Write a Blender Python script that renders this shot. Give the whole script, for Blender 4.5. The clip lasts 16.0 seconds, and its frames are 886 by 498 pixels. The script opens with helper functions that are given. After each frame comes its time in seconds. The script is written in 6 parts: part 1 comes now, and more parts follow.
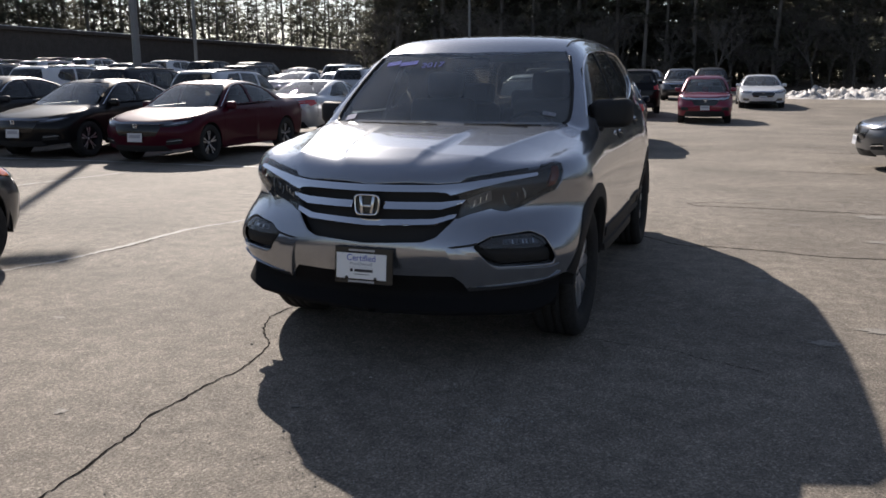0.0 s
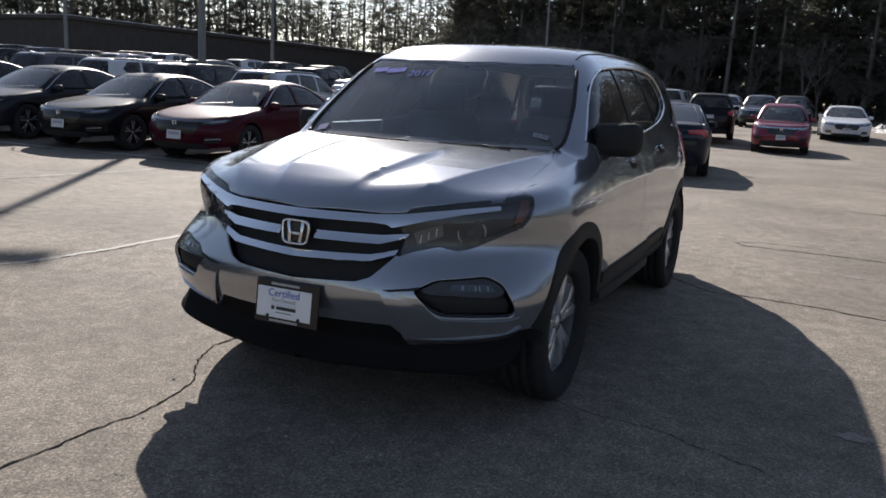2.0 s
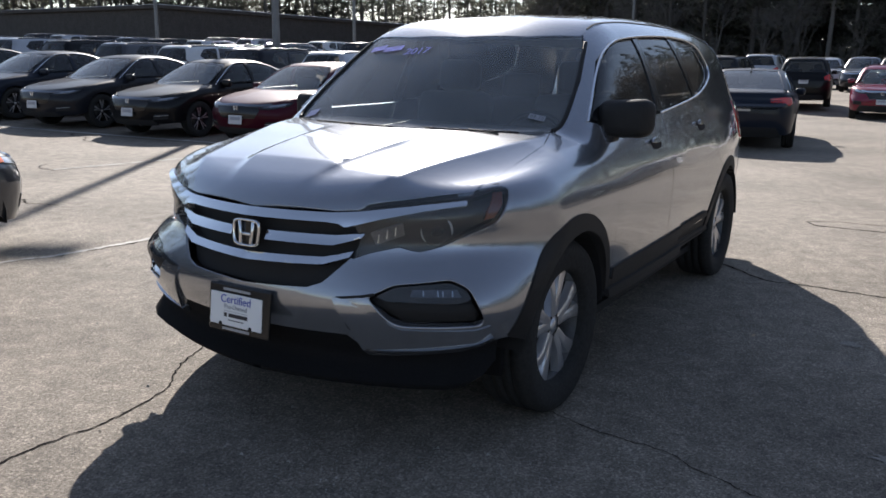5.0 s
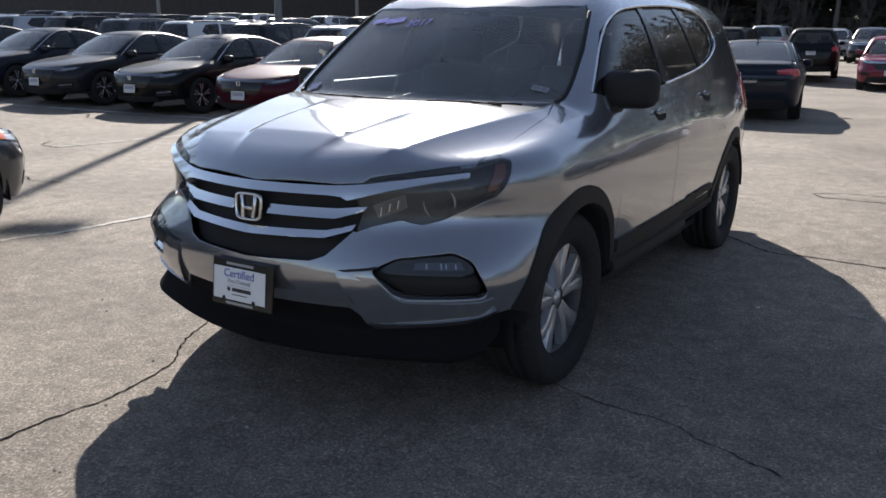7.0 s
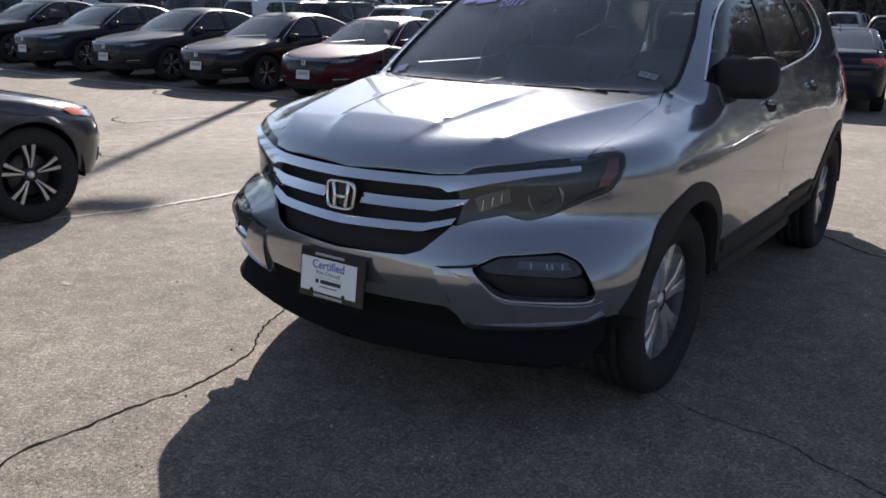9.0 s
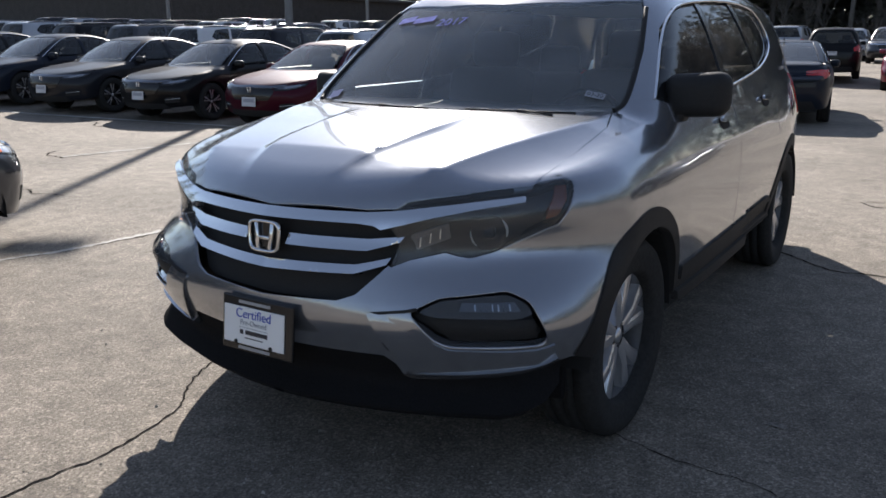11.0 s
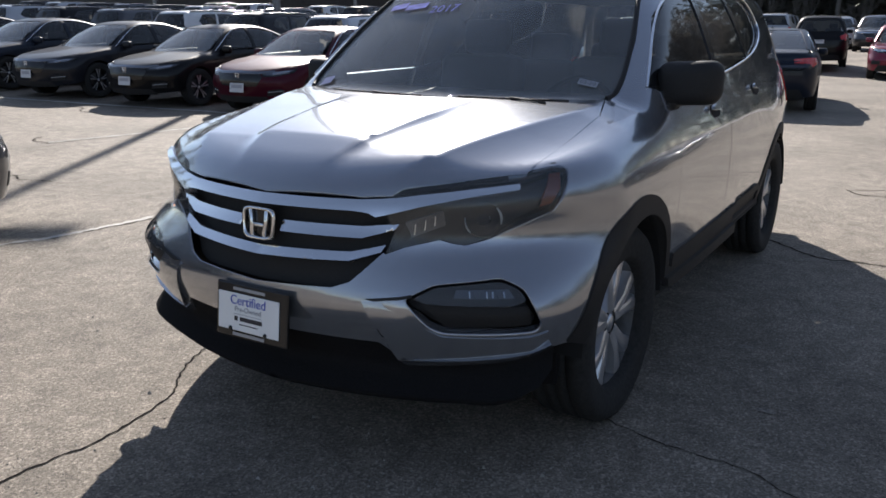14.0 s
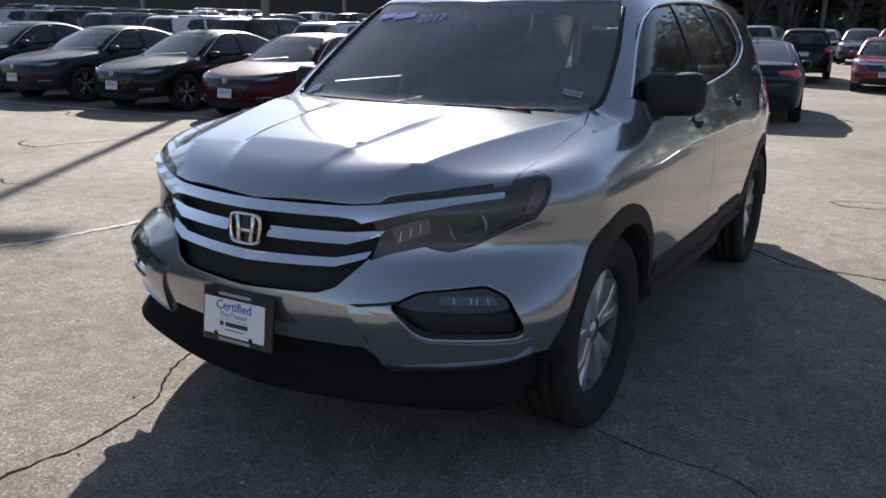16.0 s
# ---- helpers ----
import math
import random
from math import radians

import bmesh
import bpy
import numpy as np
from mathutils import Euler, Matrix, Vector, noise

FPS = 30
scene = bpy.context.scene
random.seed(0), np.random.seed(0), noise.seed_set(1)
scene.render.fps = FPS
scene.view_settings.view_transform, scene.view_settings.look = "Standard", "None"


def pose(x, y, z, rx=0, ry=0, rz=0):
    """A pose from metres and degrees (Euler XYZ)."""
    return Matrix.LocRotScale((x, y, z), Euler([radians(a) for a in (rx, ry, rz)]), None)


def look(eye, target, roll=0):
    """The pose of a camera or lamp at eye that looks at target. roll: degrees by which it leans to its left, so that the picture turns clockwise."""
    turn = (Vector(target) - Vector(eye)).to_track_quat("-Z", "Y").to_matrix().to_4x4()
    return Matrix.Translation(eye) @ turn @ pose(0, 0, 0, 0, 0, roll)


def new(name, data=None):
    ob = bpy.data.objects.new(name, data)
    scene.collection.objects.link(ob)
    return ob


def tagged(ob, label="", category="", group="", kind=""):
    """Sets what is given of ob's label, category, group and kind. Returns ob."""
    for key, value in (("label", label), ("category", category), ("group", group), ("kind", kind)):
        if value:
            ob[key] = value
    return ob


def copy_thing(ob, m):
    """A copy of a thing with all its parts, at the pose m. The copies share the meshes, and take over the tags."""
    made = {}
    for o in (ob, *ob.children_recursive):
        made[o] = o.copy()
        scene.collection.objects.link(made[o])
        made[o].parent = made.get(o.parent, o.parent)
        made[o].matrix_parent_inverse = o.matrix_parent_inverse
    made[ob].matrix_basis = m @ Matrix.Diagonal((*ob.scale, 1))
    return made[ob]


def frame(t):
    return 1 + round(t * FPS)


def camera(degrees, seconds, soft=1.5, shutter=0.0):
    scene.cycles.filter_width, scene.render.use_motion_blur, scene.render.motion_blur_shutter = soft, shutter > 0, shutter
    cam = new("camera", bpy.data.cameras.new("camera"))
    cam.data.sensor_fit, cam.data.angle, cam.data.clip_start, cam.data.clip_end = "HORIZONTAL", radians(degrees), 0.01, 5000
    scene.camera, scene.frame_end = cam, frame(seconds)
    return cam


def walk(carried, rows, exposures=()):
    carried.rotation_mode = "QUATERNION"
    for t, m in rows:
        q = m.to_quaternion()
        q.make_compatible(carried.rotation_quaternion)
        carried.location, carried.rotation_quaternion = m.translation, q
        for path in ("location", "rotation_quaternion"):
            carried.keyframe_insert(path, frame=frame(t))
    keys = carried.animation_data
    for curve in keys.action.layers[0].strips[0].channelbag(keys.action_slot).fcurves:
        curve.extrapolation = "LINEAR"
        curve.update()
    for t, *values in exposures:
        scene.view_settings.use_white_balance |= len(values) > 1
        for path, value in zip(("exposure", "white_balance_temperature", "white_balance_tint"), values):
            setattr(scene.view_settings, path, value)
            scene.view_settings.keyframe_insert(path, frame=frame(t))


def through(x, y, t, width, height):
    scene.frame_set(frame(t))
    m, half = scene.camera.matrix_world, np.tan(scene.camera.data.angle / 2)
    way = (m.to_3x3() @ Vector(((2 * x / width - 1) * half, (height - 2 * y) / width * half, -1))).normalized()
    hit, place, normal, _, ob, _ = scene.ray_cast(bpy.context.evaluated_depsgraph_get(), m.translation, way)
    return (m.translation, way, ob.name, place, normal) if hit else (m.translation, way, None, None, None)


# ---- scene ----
cam = camera(57.0, 16.0, soft=1.65)
PATH = [
    (0, (1.7, -3.567, 1.432), (1.033, -1.725, 1.028), -0.2),
    (0.5, (1.68, -3.319, 1.438), (1.003, -1.475, 1.065), 0.8),
    (1, (1.775, -3.114, 1.447), (1.098, -1.266, 1.093), 1.4),
    (1.5, (1.909, -2.923, 1.461), (1.192, -1.096, 1.079), 2.2),
    (2, (1.95, -2.728, 1.441), (1.127, -0.945, 1.06), 2.9),
    (2.5, (1.984, -2.482, 1.462), (1.071, -0.738, 1.111), 2.8),
    (3, (2.159, -2.319, 1.46), (1.183, -0.616, 1.075), 2.2),
    (3.5, (2.24, -2.216, 1.477), (1.218, -0.549, 1.058), 1.8),
    (4, (2.229, -2.17, 1.482), (1.213, -0.497, 1.072), 1.4),
    (4.2, (2.216, -2.162, 1.479), (1.209, -0.485, 1.063), 1.1),
    (6.3, (2.203, -2.177, 1.466), (1.175, -0.527, 0.996), 0.3),
    (6.5, (2.2, -2.167, 1.462), (1.178, -0.515, 0.986), 0.2),
    (7, (2.211, -2.155, 1.459), (1.196, -0.507, 0.957), 0.3),
    (7.5, (2.186, -2.162, 1.456), (1.151, -0.536, 0.922), 1.1),
    (8, (2.103, -2.2, 1.453), (1.022, -0.61, 0.901), 1.8),
    (8.2, (2.054, -2.193, 1.452), (0.957, -0.616, 0.898), 1.7),
    (10.3, (1.896, -1.874, 1.453), (0.81, -0.275, 0.941), 0.2),
    (10.5, (1.879, -1.86, 1.447), (0.808, -0.248, 0.943), 0.1),
    (11, (1.863, -1.826, 1.446), (0.825, -0.189, 0.952), -0.2),
    (11.5, (1.838, -1.799, 1.461), (0.827, -0.146, 0.968), -0.3),
    (12, (1.832, -1.789, 1.462), (0.836, -0.128, 0.964), -0.6),
    (12.5, (1.831, -1.801, 1.461), (0.846, -0.131, 0.97), -0.7),
    (13, (1.836, -1.82, 1.447), (0.846, -0.158, 0.938), -0.5),
    (13.5, (1.841, -1.842, 1.45), (0.844, -0.19, 0.92), 0.1),
    (14, (1.851, -1.847, 1.45), (0.843, -0.201, 0.925), 0.1),
    (14.5, (1.865, -1.853, 1.455), (0.863, -0.201, 0.938), 0.1),
    (15, (1.866, -1.861, 1.454), (0.875, -0.201, 0.94), 0.8),
    (15.5, (1.868, -1.871, 1.454), (0.878, -0.21, 0.943), 0.9),
    (16, (1.87, -1.867, 1.455), (0.887, -0.201, 0.948), 0.8),
]
walk(cam, [(t, look(eye, aim, roll)) for t, eye, aim, roll in PATH],
     [(0, 0.64, 6350, 14.5), (1.5, 0.64, 6300, 14), (3.5, 1.05, 6100, 13), (6.8, 1.05, 6150, 13), (7.6, 0.95, 6250, 13.5), (8.2, 0.95, 6250, 13.5), (10.5, 1.05, 6150, 13), (16, 1.05, 6150, 13)])

# ---- light ----
SUN_AZ = radians(-35.3)  # clockwise from +y
SUN_EL = radians(30.0)
world = bpy.data.worlds.new("sky")
scene.world = world
world.use_nodes = True
wn = world.node_tree.nodes
sky = wn.new("ShaderNodeTexSky")
sky.sky_type = "NISHITA"
sky.sun_disc = False
sky.sun_elevation = SUN_EL
sky.sun_rotation = SUN_AZ
sky.air_density, sky.dust_density, sky.ozone_density = 1.0, 0.3, 1.5
wn["Background"].inputs["Strength"].default_value = 0.070
soft_sky = wn.new("ShaderNodeHueSaturation")  # thin high haze takes some of the blue
soft_sky.inputs["Saturation"].default_value = 0.75
world.node_tree.links.new(sky.outputs[0], soft_sky.inputs["Color"])
world.node_tree.links.new(soft_sky.outputs[0], wn["Background"].inputs["Color"])
sun = new("sun", bpy.data.lights.new("sun", "SUN"))
sun.data.energy, sun.data.angle, sun.data.color = 5.0, radians(0.53), (1.0, 0.92, 0.80)
to_sun = Vector((math.sin(SUN_AZ) * math.cos(SUN_EL), math.cos(SUN_AZ) * math.cos(SUN_EL), math.sin(SUN_EL)))
sun.matrix_world = look(to_sun * 60, (0, 0, 0))

# ---- materials ----
def mat(name, colour, rough=0.5, metal=0.0, grain=0.0, scale=30.0, bump=0.0, coat=0.0, spread=0.0, spec=0.5, patch=0.0, patch_scale=1.5):
    """A surface with two scales of variation: grain (fine) and patch (coarse), in object metres."""
    m = bpy.data.materials.new(name)
    m.use_nodes = True
    n, l = m.node_tree.nodes, m.node_tree.links
    b = n["Principled BSDF"]
    b.inputs["Roughness"].default_value, b.inputs["Metallic"].default_value = rough, metal
    b.inputs["Specular IOR Level"].default_value = spec
    b.inputs["Coat Weight"].default_value, b.inputs["Coat Roughness"].default_value = coat, 0.03
    b.inputs["Base Color"].default_value = (*colour, 1)
    if grain or patch or spread or bump:
        co = n.new("ShaderNodeTexCoord")
        val = n.new("ShaderNodeMath")
        val.operation = "ADD"
        val.inputs[0].default_value = val.inputs[1].default_value = 0.0
        fine = n.new("ShaderNodeTexNoise")
        fine.inputs["Scale"].default_value, fine.inputs["Detail"].default_value = scale, 6
        l.new(co.outputs["Object"], fine.inputs["Vector"])
        for k, (amount, sc) in enumerate(((grain, scale), (patch, patch_scale))):
            if not amount:
                continue
            t = fine
            if k:
                t = n.new("ShaderNodeTexNoise")
                t.inputs["Scale"].default_value, t.inputs["Detail"].default_value = sc, 5
                l.new(co.outputs["Object"], t.inputs["Vector"])
            r = n.new("ShaderNodeMapRange")
            r.inputs["From Min"].default_value, r.inputs["From Max"].default_value = 0.3, 0.7
            r.inputs["To Min"].default_value, r.inputs["To Max"].default_value = -amount, amount
            l.new(t.outputs["Fac"], r.inputs["Value"])
            l.new(r.outputs[0], val.inputs[k])
        total = val.outputs[0]
        if spread:
            info = n.new("ShaderNodeObjectInfo")
            r = n.new("ShaderNodeMapRange")
            r.inputs["To Min"].default_value, r.inputs["To Max"].default_value = -spread, spread
            l.new(info.outputs["Random"], r.inputs["Value"])
            a = n.new("ShaderNodeMath")
            a.operation = "ADD"
            l.new(total, a.inputs[0])
            l.new(r.outputs[0], a.inputs[1])
            total = a.outputs[0]
        one = n.new("ShaderNodeMath")
        one.operation = "ADD"
        one.inputs[1].default_value = 1.0
        l.new(total, one.inputs[0])
        mul = n.new("ShaderNodeVectorMath")
        mul.operation = "SCALE"
        mul.inputs[0].default_value = colour
        l.new(one.outputs[0], mul.inputs["Scale"])
        l.new(mul.outputs[0], b.inputs["Base Color"])
        if bump:
            bp = n.new("ShaderNodeBump")
            bp.inputs["Strength"].default_value, bp.inputs["Distance"].default_value = bump, 0.01
            l.new(fine.outputs["Fac"], bp.inputs["Height"])
            l.new(bp.outputs[0], b.inputs["Normal"])
    return m


def glass(name, tint, rough=0.0, ior=1.55, veil=0.0):
    """A thin pane: tinted see-through, with gloss by Fresnel and a pale film that imitates a veil of glare."""
    m = bpy.data.materials.new(name)
    m.use_nodes = True
    n, l = m.node_tree.nodes, m.node_tree.links
    n.remove(n["Principled BSDF"])
    clear, shine = n.new("ShaderNodeBsdfTransparent"), n.new("ShaderNodeBsdfGlossy")
    mix, fr = n.new("ShaderNodeMixShader"), n.new("ShaderNodeFresnel")
    clear.inputs["Color"].default_value = (*tint, 1)
    shine.inputs["Roughness"].default_value = rough
    fr.inputs["IOR"].default_value = ior
    l.new(fr.outputs[0], mix.inputs[0])
    l.new(clear.outputs[0], mix.inputs[1])
    l.new(shine.outputs[0], mix.inputs[2])
    top = mix
    # pale diffuse film put in for the glare over the glass
    if veil:
        film, top = n.new("ShaderNodeBsdfDiffuse"), n.new("ShaderNodeMixShader")
        film.inputs["Color"].default_value = (0.72, 0.75, 0.78, 1)
        film_noise, amount, co = n.new("ShaderNodeTexNoise"), n.new("ShaderNodeMapRange"), n.new("ShaderNodeTexCoord")
        film_noise.inputs["Scale"].default_value, film_noise.inputs["Detail"].default_value = 3.0, 6
        amount.inputs["From Min"].default_value, amount.inputs["From Max"].default_value = 0.3, 0.7
        amount.inputs["To Min"].default_value, amount.inputs["To Max"].default_value = veil * 0.6, veil * 1.4
        l.new(co.outputs["Object"], film_noise.inputs["Vector"])
        l.new(film_noise.outputs["Fac"], amount.inputs["Value"])
        l.new(amount.outputs[0], top.inputs[0])
        l.new(mix.outputs[0], top.inputs[1])
        l.new(film.outputs[0], top.inputs[2])
    l.new(top.outputs[0], n["Material Output"].inputs["Surface"])
    return m


def paint(name, colour, metal=0.55, rough=0.34, flake=0.05, coat=1.0):
    """Car paint: metal flake under a clear coat."""
    m = mat(name, colour, rough, metal, grain=flake, scale=900.0, coat=coat, patch=0.03, patch_scale=0.8)
    m.node_tree.nodes["Principled BSDF"].inputs["Coat IOR"].default_value = 1.55
    m.node_tree.nodes["Principled BSDF"].inputs["Specular IOR Level"].default_value = 0.1
    return m


SILVER = paint("silver_metallic_paint", (0.315, 0.330, 0.362), 0.80, 0.19)
CHROME = mat("chrome", (0.75, 0.76, 0.78), 0.07, 1.0)
BLACK_PLASTIC = mat("black_plastic", (0.021, 0.021, 0.022), 0.62, spec=0.2, grain=0.15, scale=200, bump=0.15)
# black plastic darkened for the shade under the nose
UNDER_SHADE_PLASTIC = mat("under_shade_plastic", (0.011, 0.011, 0.012), 0.85, spec=0.08, grain=0.2, scale=150, bump=0.2)
GLOSS_BLACK = mat("gloss_black_plastic", (0.012, 0.012, 0.013), 0.18)
RUBBER = mat("tyre_rubber", (0.026, 0.026, 0.026), 0.85, spec=0.2, grain=0.25, scale=60, bump=0.1)
ALLOY = mat("machined_alloy", (0.60, 0.61, 0.64), 0.30, 0.8, grain=0.05, scale=300)
# barrel alloy darkened for the shade inside the wheel
BARREL = mat("shade_dark_barrel", (0.12, 0.12, 0.125), 0.5, 0.6, grain=0.1, scale=60)
DARK_ALLOY = mat("dark_alloy", (0.03, 0.03, 0.035), 0.35, 0.4)
INNER = mat("dark_inner_lining", (0.010, 0.010, 0.011), 0.9)
CLOTH = mat("dark_grey_cloth", (0.060, 0.059, 0.060), 0.9, grain=0.2, scale=150, bump=0.1)
HEADLINING = mat("pale_headlining", (0.38, 0.37, 0.35), 0.9, grain=0.1, scale=80)
TRIM = mat("grey_interior_trim", (0.05, 0.049, 0.048), 0.6, grain=0.1, scale=90)
SCREEN_GLASS = glass("windscreen_glass", (0.80, 0.87, 0.84), 0.0, veil=0.12)
TINT_GLASS = glass("privacy_glass", (0.30, 0.32, 0.33), 0.0, veil=0.025)
# driver's pane darkened to keep sun from shining through the cabin
DRIVER_GLASS = glass("darkened_door_glass", (0.13, 0.14, 0.145), 0.0, veil=0.02)
SIDE_GLASS = glass("door_glass", (0.68, 0.74, 0.71), 0.0, veil=0.02)
LENS = glass("lamp_lens", (0.80, 0.83, 0.86), 0.02, veil=0.05)
GLINT_WHITE = mat("white_glint_paint", (0.82, 0.84, 0.86), 0.35)
DIM_REFLECTOR = mat("dim_lamp_reflector", (0.16, 0.165, 0.18), 0.3, 0.8)
LAMP_BLACK = mat("satin_lamp_housing", (0.030, 0.031, 0.034), 0.5, spec=0.25)
DARK_CHROME = mat("dark_chrome", (0.22, 0.225, 0.24), 0.16, 1.0)
REFLECTOR = mat("lamp_reflector", (0.45, 0.46, 0.48), 0.2, 0.9)
MARKER = mat("dull_amber_lens", (0.22, 0.045, 0.02), 0.2, coat=0.6)
AMBER = mat("amber_lens", (0.75, 0.16, 0.02), 0.15, coat=1.0)
RED_LENS = mat("red_lens", (0.42, 0.012, 0.012), 0.15, coat=1.0)
WHITE = mat("white_card", (0.78, 0.79, 0.80), 0.4, patch=0.02)
# white card greyed for the shade on the parked cars' ends
CARD_GREY = mat("shaded_plate_card", (0.52, 0.53, 0.56), 0.5, patch=0.05)
INK_BLUE = mat("blue_ink", (0.07, 0.10, 0.42), 1.0, spec=0.0)
# blue window paint made paler, for the glare that veils it
SCREEN_INK = mat("veiled_blue_window_paint", (0.20, 0.22, 0.58), 0.9, spec=0.1, grain=0.3, scale=25)
INK_GREY = mat("grey_ink", (0.30, 0.31, 0.35), 0.5)
INK_DARK = mat("dark_ink", (0.02, 0.02, 0.03), 0.5)
INK_WHITE = mat("white_ink", (0.34, 0.34, 0.35), 0.5)


def foliage(name, colour, through=0.5, spread=0.3):
    """Thin leaves or needles, which also glow where the sun shines through them."""
    m = mat(name, colour, 0.75, grain=0.4, scale=2.0, spread=spread, spec=0.2)
    n, l = m.node_tree.nodes, m.node_tree.links
    b = n["Principled BSDF"]
    t, mix = n.new("ShaderNodeBsdfTranslucent"), n.new("ShaderNodeMixShader")
    src = b.inputs["Base Color"].links[0].from_socket
    l.new(src, t.inputs["Color"])
    mix.inputs[0].default_value = through
    l.new(b.outputs[0], mix.inputs[1])
    l.new(t.outputs[0], mix.inputs[2])
    l.new(mix.outputs[0], n["Material Output"].inputs["Surface"])
    return m


# ---- vehicle skins ----
def smax(a, b, k):
    h = np.maximum(k - np.abs(a - b), 0.0) / k
    return np.maximum(a, b) + h * h * k * 0.25


def smin(a, b, k):
    return -smax(-a, -b, k)


def ramp(v, xs, ys):
    """A smooth curve through the stations xs, ys."""
    xs, ys = np.asarray(xs, float), np.asarray(ys, float)
    d = np.gradient(ys, xs)
    v = np.clip(v, xs[0], xs[-1])
    i = np.clip(np.searchsorted(xs, v) - 1, 0, len(xs) - 2)
    w = xs[i + 1] - xs[i]
    t = (v - xs[i]) / w
    return ((2 * t**3 - 3 * t**2 + 1) * ys[i] + (t**3 - 2 * t**2 + t) * w * d[i]
            + (3 * t**2 - 2 * t**3) * ys[i + 1] + (t**3 - t**2) * w * d[i + 1])


class Form:
    """The outer skin of a vehicle as an implicit function: nose at y = 0, tail at y = length, z up, both sides alike."""

    def __init__(self, **k):
        self.k = k

    def __call__(self, p):
        k = self.k
        x, y, z = np.abs(p[..., 0]), p[..., 1], p[..., 2]
        # lower body
        bend = ramp(z, *k["bow"]) * (x / k["wide"])**2 + k["curl"] * (x / k["wide"])**7
        nose = ramp(z, *k["nose"]) + bend - y
        tail = y - ramp(z, *k["tail"]) + k["tail_bow"] * (x / k["wide"])**2 + 0.2 * (x / k["wide"])**8
        side = x - k["wide"] * ramp(z, *k["side"]) * ramp(y, *k["plan"])
        deck = z - ramp(y - k["deck_bow"] * x * x, *k["deck"]) + k["crown"] * x * x
        if "fold" in k:  # raised middle of the hood, with a fold line down each side
            for line, soft, up, ends in k["fold"]:
                t = np.clip((x - np.interp(y, *line)) / soft, 0, 1)
                deck = deck - up * ((1 - t)**2 - 0.3) * np.interp(y, *ends)
        body = smax(smax(nose, tail, 0.05), side, 0.16)
        body = smax(body, deck * 0.9, k["edge"])
        body = smax(body, k["low"] - z, 0.05)
        # cabin
        (y0, z0), (y1, z1) = k["screen"]
        run = math.hypot(y1 - y0, z1 - z0)
        front = ((z - z0) * (y1 - y0) - (y - k["screen_bow"] * x * x - y0) * (z1 - z0)) / run
        front = front + k["screen_belly"] * (z - z0) * (z - z1)
        (y2, z2), (y3, z3) = k["back"]
        run = math.hypot(y3 - y2, z3 - z2)
        rear = ((z - z2) * (y2 - y3) + (y + k["back_bow"] * x * x - y2) * (z2 - z3) * -1) / run
        flank = x - ramp(z, *k["flank"]) * ramp(y, *k["cab_plan"])
        top = z - ramp(y, *k["roof"]) + k["roof_crown"] * x * x + 0.25 * x**6
        cab = smax(front, rear, 0.03)
        cab = smax(cab, top, 0.09)
        cab = smax(cab, flank, k["rail"])
        cab = smax(cab, np.where(y > 2.6, z0 - 0.14 - z, k["skirt"] - z), 0.02)
        return smin(body, cab, k["blend"])

    def cast(self, o, d, reach=4.0, steps=160):
        """Where rays first meet the skin."""
        o, d = np.asarray(o, float), np.asarray(d, float)
        far = np.full(len(o), reach)
        near = np.zeros(len(o))
        open_ = np.ones(len(o), bool)
        for i in range(1, steps + 1):
            t = reach * i / steps
            inside = (self(o + d * t) < 0) & open_
            far[inside] = t
            near[inside] = t - reach / steps
            open_ &= ~inside
        for _ in range(16):
            m = (far + near) / 2
            inn = self(o + d * m[:, None]) < 0
            far = np.where(inn, m, far)
            near = np.where(inn, near, m)
        return o + d * far[:, None], ~open_

    def snap(self, p):
        """Points near the skin, moved onto it."""
        p = np.asarray(p, float)
        e = 0.003
        for _ in range(6):
            g = np.stack([self(p + v) - self(p - v) for v in np.eye(3) * e], -1) / (2 * e)
            p = p - g * (self(p) / np.maximum((g * g).sum(-1), 0.05))[..., None]
        return p

    def normal(self, p):
        e = 0.0025
        g = np.stack([self(p + v) - self(p - v) for v in np.eye(3) * e], -1)
        return g / np.maximum(np.linalg.norm(g, axis=-1, keepdims=True), 1e-9)



# ---- mesh tools ----
from mathutils.geometry import delaunay_2d_cdt


def mesh(name, verts, faces, material, smooth=True):
    me = bpy.data.meshes.new(name)
    me.from_pydata([tuple(map(float, v[:3])) for v in verts], [], [tuple(map(int, f)) for f in faces])
    if smooth:
        me.polygons.foreach_set("use_smooth", [True] * len(me.polygons))
    me.materials.append(material)
    me.update()
    if len(verts) and len(verts[0]) == 6:  # normals of the skin, where they are given
        me.normals_split_custom_set_from_vertices([tuple(map(float, v[3:])) for v in verts])
    return me


def part(name, data, parent=None, label=""):
    """Link a mesh as one object, under a thing or a part."""
    ob = new(name, data)
    if parent:
        ob.parent = parent
    return tagged(ob, label)


def thing(name, label, category, m=None, group="", kind=""):
    """A top-level thing: an Empty at its base, which its parts hang from."""
    ob = new(name)
    ob.empty_display_size = 0.2
    if m:
        ob.matrix_basis = m
    return tagged(ob, label, category, group, kind)


def from_bm(name, bm, material, smooth=False):
    me = bpy.data.meshes.new(name)
    bmesh.ops.recalc_face_normals(bm, faces=bm.faces[:])
    bm.to_mesh(me)
    bm.free()
    me.polygons.foreach_set("use_smooth", [smooth] * len(me.polygons))
    me.materials.append(material)
    return me


